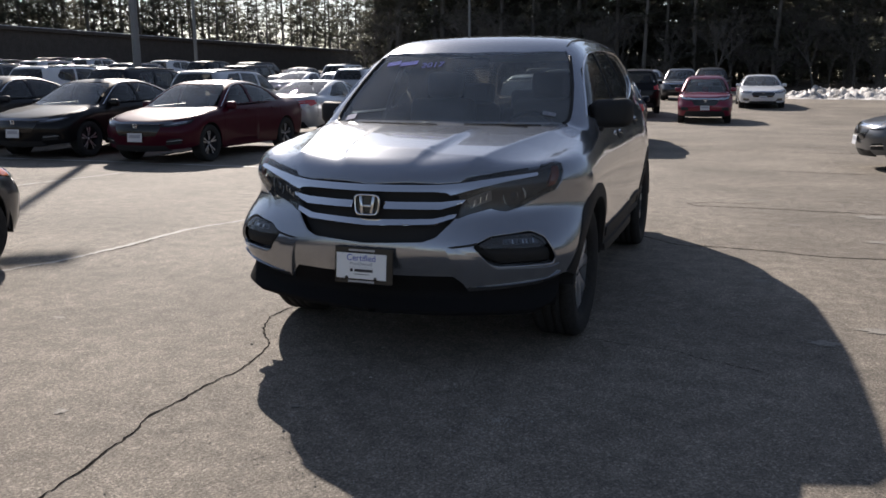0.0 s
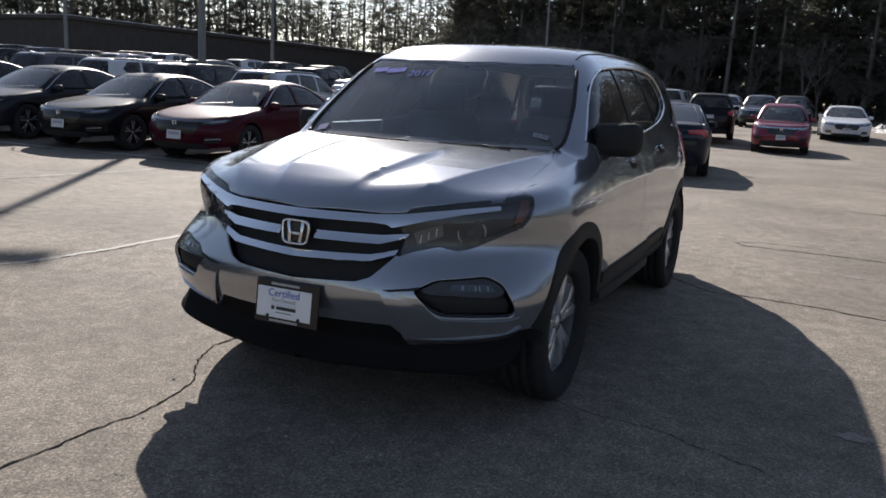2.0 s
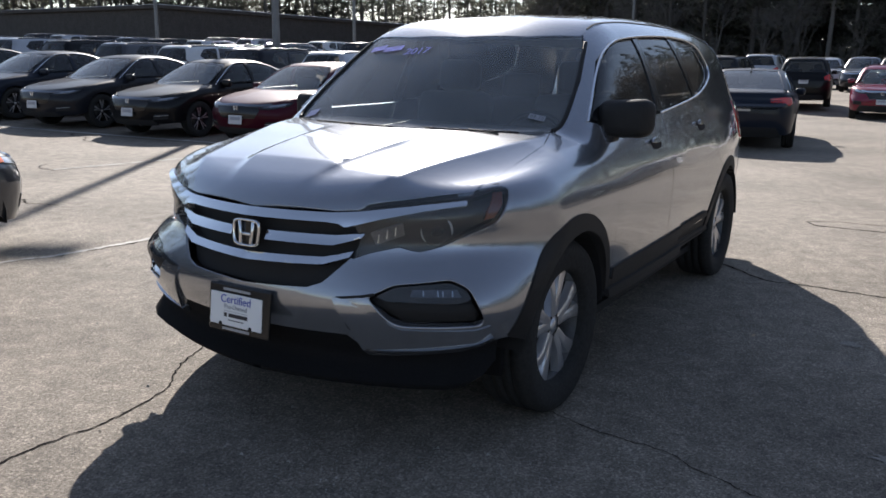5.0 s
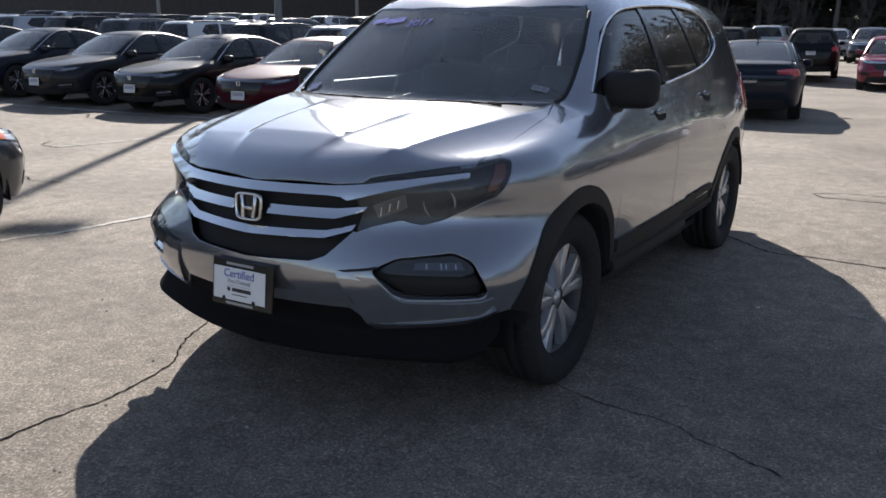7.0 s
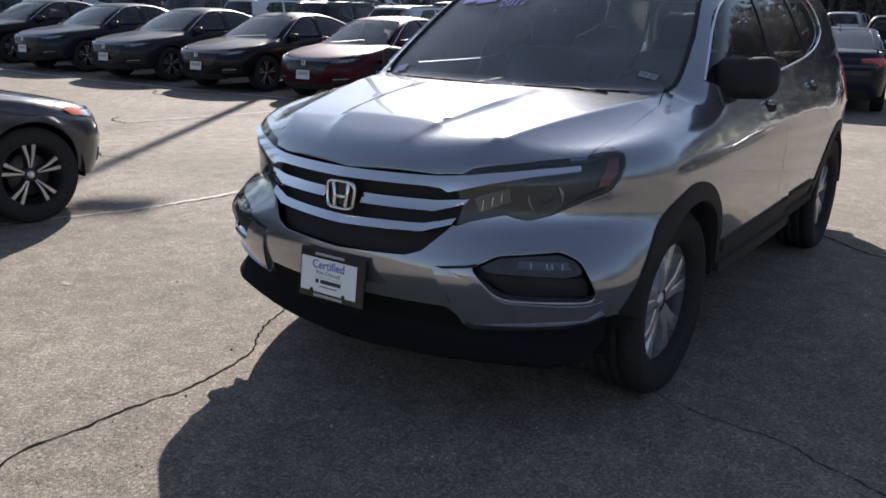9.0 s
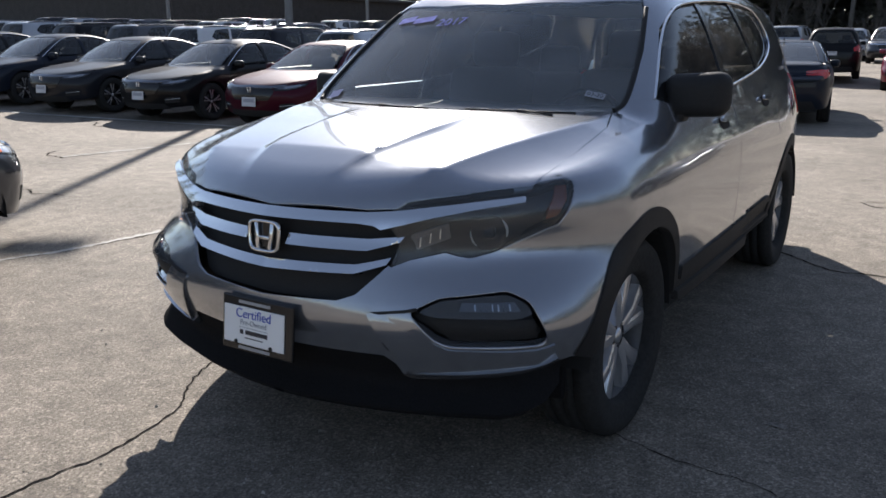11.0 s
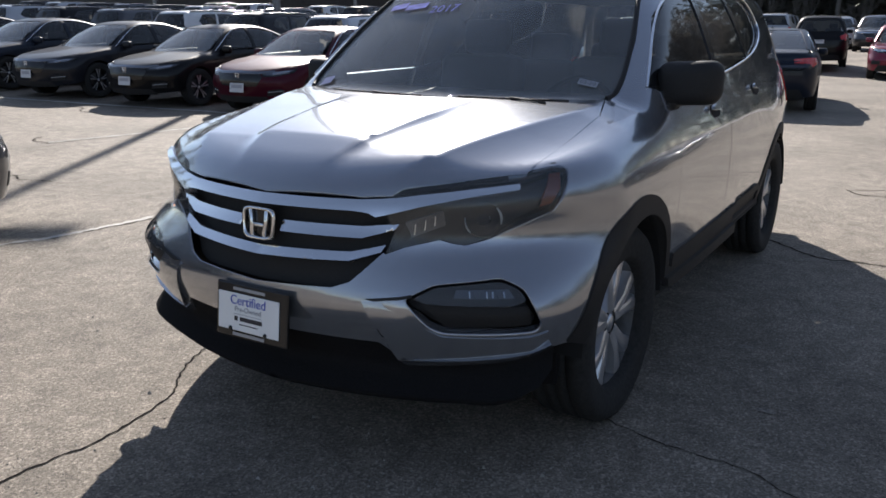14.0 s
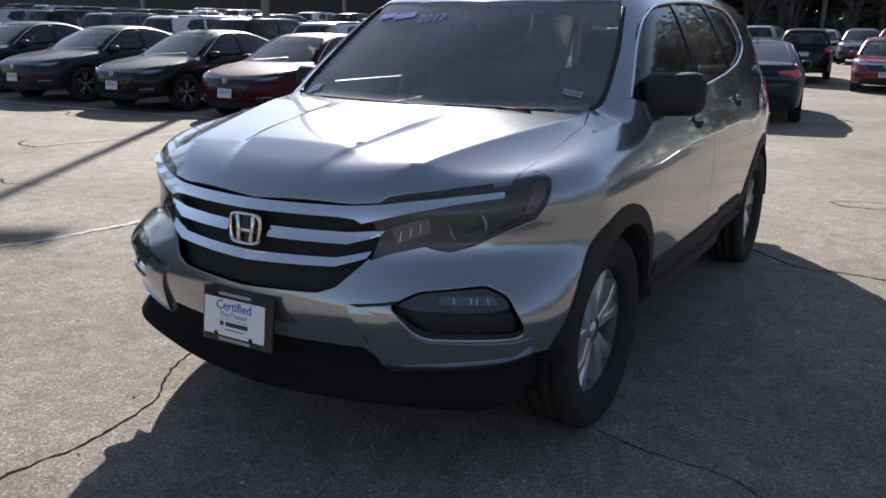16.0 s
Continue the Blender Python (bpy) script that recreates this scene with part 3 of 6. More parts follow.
def hero():
    F = BIG_SUV
    car = thing("suv", "silver metallic mid-size SUV with chrome grille bars parked on asphalt", "car")

    def sheet(name, vf, material, parent=car, label=""):
        return part(name, mesh(name, *vf, material), parent, label)

    ZW, RO, RI = 0.375, 0.478, 0.425  # wheel centre, cladding outside and inside
    YF, YR = 0.95, 3.77
    # outlines shared by neighbours
    lip = [(0, 0.065, 0.942), (0.355, 0.12, 0.948), (0.442, 0.154, 0.954), (0.468, 0.177, 0.978), (0.526, 0.208, 0.990), (0.645, 0.293, 1.005), (0.776, 0.404, 1.021)]
    hood_side = [(0.778, 0.465, 1.056), (0.780, 0.52, 1.066), (0.780, 0.76, 1.102), (0.774, 1.00, 1.139), (0.725, 1.17, 1.176)]
    cowl = [(0.55, 1.055, 1.16), (0.22, 0.98, 1.155), (0, 0.965, 1.145)]
    folds = []
    for (ys_, xs_), *_ in F.k["fold"]:
        for off in (-0.012, 0.0, 0.012):
            line = [(x, y) for y, x in zip(np.linspace(ys_[0], min(ys_[-1], 1.1), 14), np.interp(np.linspace(ys_[0], min(ys_[-1], 1.1), 14), ys_, xs_))]
            for s in (1, -1):
                folds.append(F.snap([(s * (x + off), y, 0.94 + 0.24 * min(y, 0.6)) for x, y in line]))
    sheet("hood", panel(F, wide(lip + hood_side + cowl), "prow", 0.025, lip=0.03, snap=True, creases=folds), SILVER)
    # fascia
    grille_rim = [(0.47, 0.16, 0.905), (0.48, 0.174, 0.866), (0.43, 0.123, 0.780), (0.35, 0.05, 0.690), (0.29, 0.037, 0.668), (0, 0.02, 0.655)]
    lamp = [(0.425, 0.14, 0.900), (0.438, 0.15, 0.944), (0.468, 0.175, 0.971), (0.526, 0.208, 0.984), (0.645, 0.293, 1.000), (0.776, 0.402, 1.017), (0.817, 0.464, 1.036), (0.842, 0.495, 1.042), (0.862, 0.505, 1.022),
            (0.867, 0.485, 0.985), (0.860, 0.455, 0.940), (0.838, 0.430, 0.899), (0.771, 0.367, 0.862), (0.702, 0.303, 0.825), (0.644, 0.252, 0.807), (0.608, 0.229, 0.814), (0.578, 0.213, 0.824), (0.487, 0.155, 0.800), (0.437, 0.126, 0.778), (0.455, 0.15, 0.85)]
    fog = [(0.522, 0.088, 0.655), (0.596, 0.143, 0.700), (0.775, 0.255, 0.722), (0.838, 0.28, 0.692), (0.905, 0.29, 0.572), (0.895, 0.28, 0.549), (0.649, 0.117, 0.543), (0.605, 0.101, 0.562)]
    fog = eased(fog, 0.02)
    arch_front = arc(YF, ZW, RO, 118, 168, n=10)
    bumper_low = [(0.93, 0.40, 0.485), (0.883, 0.283, 0.475), (0.511, 0.107, 0.43), (0.44, 0.06, 0.495), (0, 0.0, 0.49)]
    rim_low = [(0.437, 0.126, 0.775), (0.487, 0.155, 0.797), (0.578, 0.213, 0.821), (0.608, 0.229, 0.811), (0.644, 0.252, 0.804), (0.702, 0.303, 0.822), (0.771, 0.367, 0.859), (0.838, 0.430, 0.896)]
    half = [(0, 0.02, 0.652)] + grille_rim[::-1][1:4] + rim_low + arch_front + bumper_low
    sheet("front_bumper", panel(F, wide(half), "wrap", 0.028, holes=[fog, [(-x, y, z) for x, y, z in fog]]), SILVER)
    # the winglet under each fog lamp stands proud of the bumper
    wing = [(0.40, 0.044, 0.640), (0.515, 0.088, 0.654), (0.600, 0.101, 0.562), (0.649, 0.117, 0.540), (0.872, 0.275, 0.540), (0.905, 0.32, 0.552), (0.910, 0.33, 0.516),
            (0.883, 0.283, 0.486), (0.700, 0.170, 0.462), (0.495, 0.100, 0.446)]
    for s in (1, -1):
        w = panel(F, wing, "wrap", 0.02, lift=0.007, lip=0.045, tip=0.12)
        sheet("bumper_winglet", w if s > 0 else mirrored(w), SILVER)
        w = panel(F, [(0.495, 0.100, 0.445), (0.700, 0.170, 0.461), (0.883, 0.283, 0.485), (0.910, 0.33, 0.515), (0.915, 0.35, 0.490), (0.885, 0.285, 0.452), (0.700, 0.170, 0.428), (0.515, 0.107, 0.408)], "wrap", 0.02, lift=0.012, lip=0.035, tip=-0.40)
        sheet("winglet_lip", w if s > 0 else mirrored(w), SILVER)
        # black strip for the shade in the seam under the bumper's edge
        w = panel(F, [(0.41, 0.048, 0.647), (0.515, 0.088, 0.661), (0.545, 0.10, 0.668), (0.548, 0.10, 0.660), (0.515, 0.088, 0.653), (0.44, 0.055, 0.642)], "wrap", 0.015, lift=0.009, lip=0.02)
        sheet("bumper_slit_shade", w if s > 0 else mirrored(w), BLACK_PLASTIC)
        v = panel(F, fog, "wrap", 0.025, lift=-0.05, lip=0.0)
        recess = sheet("fog_lamp_recess", v if s > 0 else mirrored(v), BLACK_PLASTIC)
        v = panel(F, eased([(0.545, 0.105, 0.660), (0.604, 0.14, 0.694), (0.70, 0.2, 0.706), (0.775, 0.25, 0.713), (0.826, 0.272, 0.690), (0.846, 0.28, 0.660), (0.80, 0.26, 0.648), (0.58, 0.13, 0.646)], 0.015), "wrap", 0.02, lift=-0.008, lip=0.025)
        sheet("fog_lamp", v if s > 0 else mirrored(v), LENS, recess, "clear ribbed daytime running lamp")
        v = panel(F, [(0.66, 0.17, 0.696), (0.80, 0.258, 0.700), (0.815, 0.265, 0.674), (0.655, 0.16, 0.672)], "wrap", 0.02, lift=-0.035, lip=0)
        sheet("lamp_reflector", v if s > 0 else mirrored(v), DIM_REFLECTOR, recess)
        for i in range(9):  # ribs behind the lens
            a = 0.655 + 0.015 * i
            v = panel(F, [(a, 0.16 + (a - 0.62) * 0.6, 0.690), (a + 0.006, 0.16 + (a - 0.62) * 0.6, 0.690), (a + 0.006, 0.16 + (a - 0.62) * 0.6, 0.674), (a, 0.16 + (a - 0.62) * 0.6, 0.674)], "wrap", 0.02, lift=-0.02, lip=0.012)
            sheet("lamp_rib", v if s > 0 else mirrored(v), CHROME if i in (2, 5, 6, 8) else DIM_REFLECTOR, recess)
        v = panel(F, [(0.56, 0.12, 0.652), (0.86, 0.28, 0.645), (0.885, 0.275, 0.56), (0.65, 0.117, 0.552)], "wrap", 0.025, lift=-0.03, lip=0.02)
        sheet("fog_lamp_bezel", v if s > 0 else mirrored(v), BLACK_PLASTIC, recess)
    sheet("lower_valance", panel(F, wide([(0, 0.01, 0.500), (0.46, 0.06, 0.502), (0.53, 0.107, 0.45), (0.883, 0.283, 0.47), (0.912, 0.40, 0.485), (0.900, 0.39, 0.405), (0.868, 0.33, 0.365), (0.75, 0.24, 0.340), (0, 0.06, 0.332)]), "wrap", 0.04, lift=-0.016, lip=0.05), UNDER_SHADE_PLASTIC)
    bm = bmesh.new()  # unseen tray under the nose, added to stop sun passing beneath
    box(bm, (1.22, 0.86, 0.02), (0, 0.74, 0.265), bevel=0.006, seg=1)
    part("under_tray", from_bm("under_tray", bm, UNDER_SHADE_PLASTIC), car)
    for s in (1, -1):  # air deflector before each front tyre
        bm = bmesh.new()
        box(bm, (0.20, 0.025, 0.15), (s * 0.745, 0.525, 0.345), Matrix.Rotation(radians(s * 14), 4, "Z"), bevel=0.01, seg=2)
        part("tyre_deflector", from_bm("tyre_deflector", bm, UNDER_SHADE_PLASTIC), car)
    # grille
    sheet("grille", panel(F, wide([(0, 0.05, 0.93)] + grille_rim), "wrap", 0.03, lift=-0.045, lip=0.0), BLACK_PLASTIC, label="black plastic grille")
    top_bar = [(0, 0.063, 0.934), (0.356, 0.117, 0.939), (0.458, 0.155, 0.947), (0.53, 0.194, 0.958), (0.651, 0.27, 0.973), (0.770, 0.366, 0.986), (0.773, 0.357, 0.969), (0.655, 0.259, 0.950), (0.534, 0.185, 0.925), (0.405, 0.129, 0.893), (0.382, 0.12, 0.903), (0.333, 0.103, 0.906), (0, 0.052, 0.902)]
    chrome = sheet("chrome_grille_bar", panel(F, wide(top_bar), "wrap", 0.012, lift=0.010, lip=0.03, tip=0.40), CHROME)
    for s in (1, -1):
        mid = [(0.085, 0.052, 0.855), (0.362, 0.118, 0.856), (0.462, 0.17, 0.868), (0.45, 0.16, 0.850), (0.36, 0.11, 0.820), (0.085, 0.047, 0.820)]
        v = panel(F, mid, "wrap", 0.010, lift=0.002, lip=0.03, tip=0.5)
        sheet("chrome_grille_bar", v if s > 0 else mirrored(v), CHROME)
    low_bar = [(0, 0.04, 0.768), (0.33, 0.086, 0.778), (0.435, 0.13, 0.803), (0.425, 0.12, 0.780), (0.335, 0.077, 0.750), (0, 0.035, 0.738)]
    sheet("chrome_grille_bar", panel(F, wide(low_bar), "wrap", 0.010, lift=0.002, lip=0.03, tip=0.5), CHROME)
    bm = bmesh.new()  # honeycomb of the lower intake: crossing ribs
    for i in range(13):
        x = -0.30 + 0.05 * i
        y = 0.075 + 0.5 * (x * x)
        tube(bm, (x, y, 0.665 + 0.12 * x * x), (x, y + 0.008, 0.742), 0.003, n=5)
    for z in (0.685, 0.705, 0.725):
        tube(bm, (-0.33, 0.13, z), (0, 0.078, z), 0.003, n=5)
        tube(bm, (0.33, 0.13, z), (0, 0.078, z), 0.003, n=5)
    part("intake_mesh", from_bm("intake_mesh", bm, BLACK_PLASTIC), car)
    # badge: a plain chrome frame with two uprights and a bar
    bm = bmesh.new()
    n = 28
    ring = []
    for k, (sx, sz, y) in enumerate(((0.0675, 0.053, 0.035), (0.066, 0.0515, 0.026), (0.060, 0.0455, 0.026), (0.0585, 0.044, 0.035))):
        ring.append([])
        for i in range(n):
            a = 2 * math.pi * i / n
            c, s_ = math.cos(a), math.sin(a)
            e = 2 / 4.5
            px, pz = sx * math.copysign(abs(c)**e, c), sz * math.copysign(abs(s_)**e, s_)
            ring[-1].append(bm.verts.new((px * (1 + 0.06 * pz / sz), y + pz * 0.10, 0.838 + pz)))
    for a, b in zip(ring, ring[1:]):
        for i in range(n):
            bm.faces.new((a[i], a[(i + 1) % n], b[(i + 1) % n], b[i]))
    for s in (1, -1):
        box(bm, (0.015, 0.014, 0.088), (s * 0.030, 0.034, 0.838), Matrix.Rotation(radians(s * 7), 4, "Y") @ Matrix.Rotation(radians(-6), 4, "X"), bevel=0.003, seg=1)
    box(bm, (0.05, 0.012, 0.013), (0, 0.034, 0.832), bevel=0.003, seg=1)
    badge = part("badge", from_bm("badge", bm, CHROME, True), car, "chrome badge in a rounded frame")
    bm = bmesh.new()
    box(bm, (0.118, 0.01, 0.088), (0, 0.046, 0.838), Matrix.Rotation(radians(-6), 4, "X"), bevel=0.004)
    part("badge_backing", from_bm("badge_backing", bm, GLOSS_BLACK), badge)
    # head lamps
    for s in (1, -1):
        fit_ = lambda v: v if s > 0 else mirrored(v)
        house = sheet("headlight", fit_(panel(F, lamp, "wrap", 0.025, lift=-0.055, lip=0.0)), LAMP_BLACK)
        sheet("lens", fit_(panel(F, lamp, "wrap", 0.025, lift=-0.001, lip=0.03)), LENS, house, "clear headlight lens")
        sheet("lamp_reflector", fit_(panel(F, [(0.475, 0.17, 0.862), (0.575, 0.235, 0.898), (0.580, 0.24, 0.856), (0.49, 0.19, 0.826)], "wrap", 0.02, lift=-0.035, lip=0.02)), DIM_REFLECTOR, house)
        for i in range(8):  # stepped ribs, taller towards the outside
            a, up = 0.480 + 0.012 * i, 0.0042 * i
            sheet("lamp_rib", fit_(panel(F, [(a + 0.004, 0.2, 0.856 + up), (a + 0.008, 0.2, 0.857 + up), (a + 0.005, 0.2, 0.830 + up), (a, 0.2, 0.829 + up)], "wrap", 0.02, lift=-0.018, lip=0.015)), CHROME if i % 3 == 1 else DIM_REFLECTOR, house)
        rr, aim_ = 0.054, Matrix.Translation((s * 0.655, 0.345, 0.872)) @ Matrix.Rotation(radians(-90 + s * 32), 4, "Z")
        bowl = part("lamp_bowl", mesh("lamp_bowl", *lathe([(0.004, -0.03), (rr * 0.55, -0.02), (rr, 0.02), (rr * 1.10, 0.022), (rr * 1.10, 0.0)], 32), LAMP_BLACK), house)
        bowl.matrix_basis = aim_
        part("projector_lens", mesh("projector_lens", *lathe([(0.0, 0.024), (rr * 0.3, 0.021), (rr * 0.55, 0.010), (rr * 0.68, -0.008)], 24), LENS), house).matrix_basis = aim_
        for lo, hi, fat in ((-14, 44, 0.0048), (172, 228, 0.0030)):  # crescents on both sides of the bowl, painted white for their glint
            bm = bmesh.new()
            turn_ = [(lo + (hi - lo) * k / 7, 0.25 + 0.75 * math.sin(math.pi * k / 7)) for k in range(8)]
            arcs = [(rr * 1.05 * s * math.cos(radians(a)), rr * 1.05 * math.sin(radians(a)), fat * f) for a, f in turn_]
            for (y0_, z0_, w0), (y1_, z1_, w1) in zip(arcs, arcs[1:]):
                tube(bm, (0.024, y0_, z0_), (0.024, y1_, z1_), w0, w1, 6)
            part("bright_crescent", from_bm("bright_crescent", bm, GLINT_WHITE, True), house).matrix_basis = aim_
        sheet("side_marker", fit_(panel(F, [(0.828, 0.46, 1.020), (0.850, 0.49, 1.022), (0.856, 0.47, 0.975), (0.838, 0.44, 0.925), (0.812, 0.41, 0.915)], "wrap", 0.02, lift=-0.012, lip=0.02)), MARKER, house, "amber side marker lens")
    # wings, doors, quarters
    for s in (1, -1):
        fit_ = lambda v: v if s > 0 else mirrored(v)
        fender = [(0.842, 0.435, 0.893)] + arc(YF, ZW, RO, 124, 21, n=14) + [(0.96, 1.40, 0.52), (0.975, 1.405, 0.80), (0.93, 1.395, 1.10), (0.86, 1.39, 1.205), (0.835, 1.33, 1.222)] + \
            [(0.762, 1.245, 1.215), (0.732, 1.182, 1.180)] + [(x + 0.003, y, z) for x, y, z in hood_side[::-1]] + [(0.786, 0.425, 1.034), (0.817, 0.468, 1.042), (0.843, 0.500, 1.048), (0.866, 0.510, 1.028), (0.872, 0.488, 0.985), (0.864, 0.460, 0.935)]
        sheet("fender", fit_(panel(F, fender, "tilt", 0.025, snap=True)), SILVER)
        door = [(0.96, 1.404, 0.50), (0.975, 1.409, 0.80), (0.93, 1.399, 1.10), (0.86, 1.394, 1.205), (0.85, 1.55, 1.215), (0.88, 2.28, 1.222), (0.97, 2.30, 0.95), (0.97, 2.30, 0.50)]
        d1 = sheet("front_door", fit_(panel(F, door, "side", 0.04)), SILVER)
        door = [(0.97, 2.307, 0.50), (0.97, 2.307, 0.95), (0.88, 2.288, 1.224), (0.879, 2.499, 1.24), (0.857, 3.12, 1.288), (0.90, 3.20, 1.20), (0.97, 3.27, 0.95)] + arc(YR, ZW, RO, 118, 158, n=6) + [(0.96, 3.17, 0.50)]
        d2 = sheet("rear_door", fit_(panel(F, door, "side", 0.04)), SILVER)
        quarter = [(0.97, 3.28, 0.95), (0.90, 3.208, 1.20), (0.857, 3.126, 1.290), (0.831, 3.43, 1.345), (0.80, 3.66, 1.405), (0.79, 3.75, 1.46), (0.74, 3.68, 1.60), (0.70, 3.55, 1.66), (0.69, 4.0, 1.665), (0.66, 4.40, 1.60), (0.72, 4.48, 1.30), (0.78, 4.50, 1.15), (0.82, 4.52, 0.80), (0.83, 4.50, 0.42)] + arc(YR, ZW, RO, 10, 117, n=16)
        sheet("quarter_panel", fit_(panel(F, quarter, "side", 0.04)), SILVER)
        # pillar and roof rail, one pressing from the screen's edge to the tail
        rail = [(0.764, 1.247, 1.217), (0.835, 1.332, 1.224), (0.741, 1.655, 1.500), (0.720, 1.86, 1.585), (0.708, 2.06, 1.620), (0.69, 2.6, 1.650), (0.68, 3.1, 1.663), (0.695, 3.54, 1.655), (0.69, 4.0, 1.665), (0.66, 4.4, 1.66),
                (0.60, 4.4, 1.68), (0.61, 3.4, 1.72), (0.615, 2.6, 1.72), (0.61, 2.1, 1.69), (0.600, 1.79, 1.625), (0.650, 1.733, 1.585), (0.724, 1.495, 1.40)]
        sheet("roof_rail", fit_(panel(F, rail, "tilt", 0.03, lip=0.03)), SILVER)
        # side windows
        pane = [(0.828, 1.36, 1.232), (0.741, 1.675, 1.490), (0.72, 1.87, 1.570), (0.708, 2.06, 1.606), (0.703, 2.27, 1.622), (0.883, 2.255, 1.233)]
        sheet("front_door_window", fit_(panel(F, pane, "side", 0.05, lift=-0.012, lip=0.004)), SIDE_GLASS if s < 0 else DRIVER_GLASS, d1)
        sheet("rear_door_window", fit_(panel(F, [(0.883, 2.335, 1.237), (0.703, 2.345, 1.625), (0.685, 2.97, 1.645), (0.857, 3.08, 1.296), (0.879, 2.50, 1.25)], "side", 0.05, lift=-0.012, lip=0.004)), TINT_GLASS, d2)
        sheet("quarter_window", fit_(panel(F, [(0.857, 3.14, 1.302), (0.682, 3.03, 1.646), (0.69, 3.50, 1.640), (0.74, 3.65, 1.59), (0.79, 3.735, 1.46), (0.82, 3.65, 1.412), (0.84, 3.43, 1.356)], "side", 0.05, lift=-0.012, lip=0.004)), TINT_GLASS)
        sheet("window_pillar", fit_(panel(F, [(0.883, 2.252, 1.236), (0.703, 2.268, 1.624), (0.703, 2.348, 1.628), (0.883, 2.338, 1.238)], "side", 0.04, lift=-0.006, lip=0.01)), GLOSS_BLACK)
        sheet("window_pillar", fit_(panel(F, [(0.857, 3.075, 1.292), (0.682, 2.965, 1.648), (0.682, 3.035, 1.650), (0.857, 3.145, 1.300)], "side", 0.04, lift=-0.006, lip=0.01)), GLOSS_BLACK)
        # bright strip round the side windows
        seam = [(0.835, 1.335, 1.222), (0.741, 1.655, 1.492), (0.720, 1.86, 1.577), (0.708, 2.06, 1.612), (0.69, 2.6, 1.644), (0.68, 3.1, 1.656), (0.695, 3.52, 1.648), (0.74, 3.67, 1.595), (0.79, 3.745, 1.465), (0.80, 3.655, 1.406), (0.831, 3.43, 1.348), (0.857, 3.12, 1.291), (0.879, 2.50, 1.243), (0.88, 2.28, 1.227)]
        sheet("window_trim", fit_(strip(F, seam, 0.0055, 0.007)), CHROME)
        # wheel arch cladding and sill
        for y, name in ((YF, "front_arch_cladding"), (YR, "rear_arch_cladding")):
            outer, inner = arc(y - (0.035 if y < 2 else 0.01), ZW, RO + (0.026 if y < 2 else 0.016), 13 if y < 2 else 4, 167 if y < 2 else 172, n=30), arc(y, ZW, RI, 10 if y < 2 else 2, 170 if y < 2 else 174, n=30)
            sheet(name, fit_(panel(F, outer + inner[::-1], "side", 0.03, lift=0.006, lip=0.05)), BLACK_PLASTIC)
            bm = bmesh.new()  # inner liner of the wheel housing
            k = 20
            r_ = [[bm.verts.new((xx, y + RI * math.cos(t), ZW + RI * math.sin(t))) for t in (math.pi * (0.97 * i / k + 0.015) for i in range(k + 1))] for xx in (0.935, 0.55)]
            for i in range(k):
                bm.faces.new((r_[0][i], r_[0][i + 1], r_[1][i + 1], r_[1][i]))
            bm.faces.new(r_[1])
            bmesh.ops.scale(bm, vec=(s, 1, 1), verts=bm.verts)
            part("wheel_housing", from_bm("wheel_housing", bm, INNER), car)
        sheet("sill_cladding", fit_(panel(F, [(0.95, 1.395, 0.515), (0.95, 3.31, 0.495), (0.94, 3.31, 0.445), (0.94, 1.40, 0.445)], "side", 0.05, lift=-0.004, lip=0.03)), BLACK_PLASTIC)
        sheet("sill_lip", fit_(panel(F, [(0.94, 1.40, 0.446), (0.94, 3.31, 0.446), (0.92, 3.28, 0.41), (0.90, 3.25, 0.398), (0.90, 1.43, 0.398), (0.92, 1.41, 0.41)], "side", 0.05, lift=0.014, lip=0.05)), BLACK_PLASTIC)
        sheet("door_moulding", fit_(panel(F, [(0.97, 1.43, 0.545), (0.97, 3.20, 0.560), (0.97, 3.26, 0.52), (0.97, 1.43, 0.49)], "side", 0.05, lift=0.012, lip=0.02)), BLACK_PLASTIC)
        bm = bmesh.new()  # unseen closure between floor and sill, added against leaking sunlight
        box(bm, (0.15, 1.98, 0.03), (s * 0.855, 2.36, 0.418), bevel=0.008, seg=1)
        part("sill_underside", from_bm("sill_underside", bm, INNER), car)
        # handles, each over a flat black patch for the shade in its hollow
        for y, z, d in ((2.06, 1.085, d1), (3.03, 1.125, d2)):
            sheet("handle_shade", fit_(panel(F, rounded([(0.95, y - 0.085, z + 0.024), (0.95, y + 0.075, z + 0.026), (0.95, y + 0.08, z - 0.032), (0.95, y - 0.08, z - 0.036)], 2), "side", 0.02, lift=0.002, lip=0.0)), INNER, d)
            sheet("handle", fit_(panel(F, rounded([(0.95, y - 0.10, z + 0.020), (0.95, y + 0.10, z + 0.026), (0.95, y + 0.11, z + 0.002), (0.95, y - 0.09, z - 0.006)], 1), "side", 0.02, lift=0.026, lip=0.016)), SILVER, d)
        # door mirror
        bm = bmesh.new()
        box(bm, (0.26, 0.15, 0.172), (0, 0, 0), bevel=0.052, seg=4)
        for v in bm.verts:
            v.co.y += 0.05 * (v.co.x / 0.13)**2 * (1 if v.co.y < 0 else 0.2) + 0.15 * (v.co.x + 0.13) * 0.3
            v.co.z += 0.007 * (v.co.x / 0.13)
        mir = part("door_mirror", from_bm("door_mirror", bm, BLACK_PLASTIC, True), d1, "black plastic door mirror")
        mir.matrix_basis = Matrix.Translation((s * 0.955, 1.475, 1.235)) @ Matrix.Rotation(0 if s > 0 else math.pi, 4, "Z")
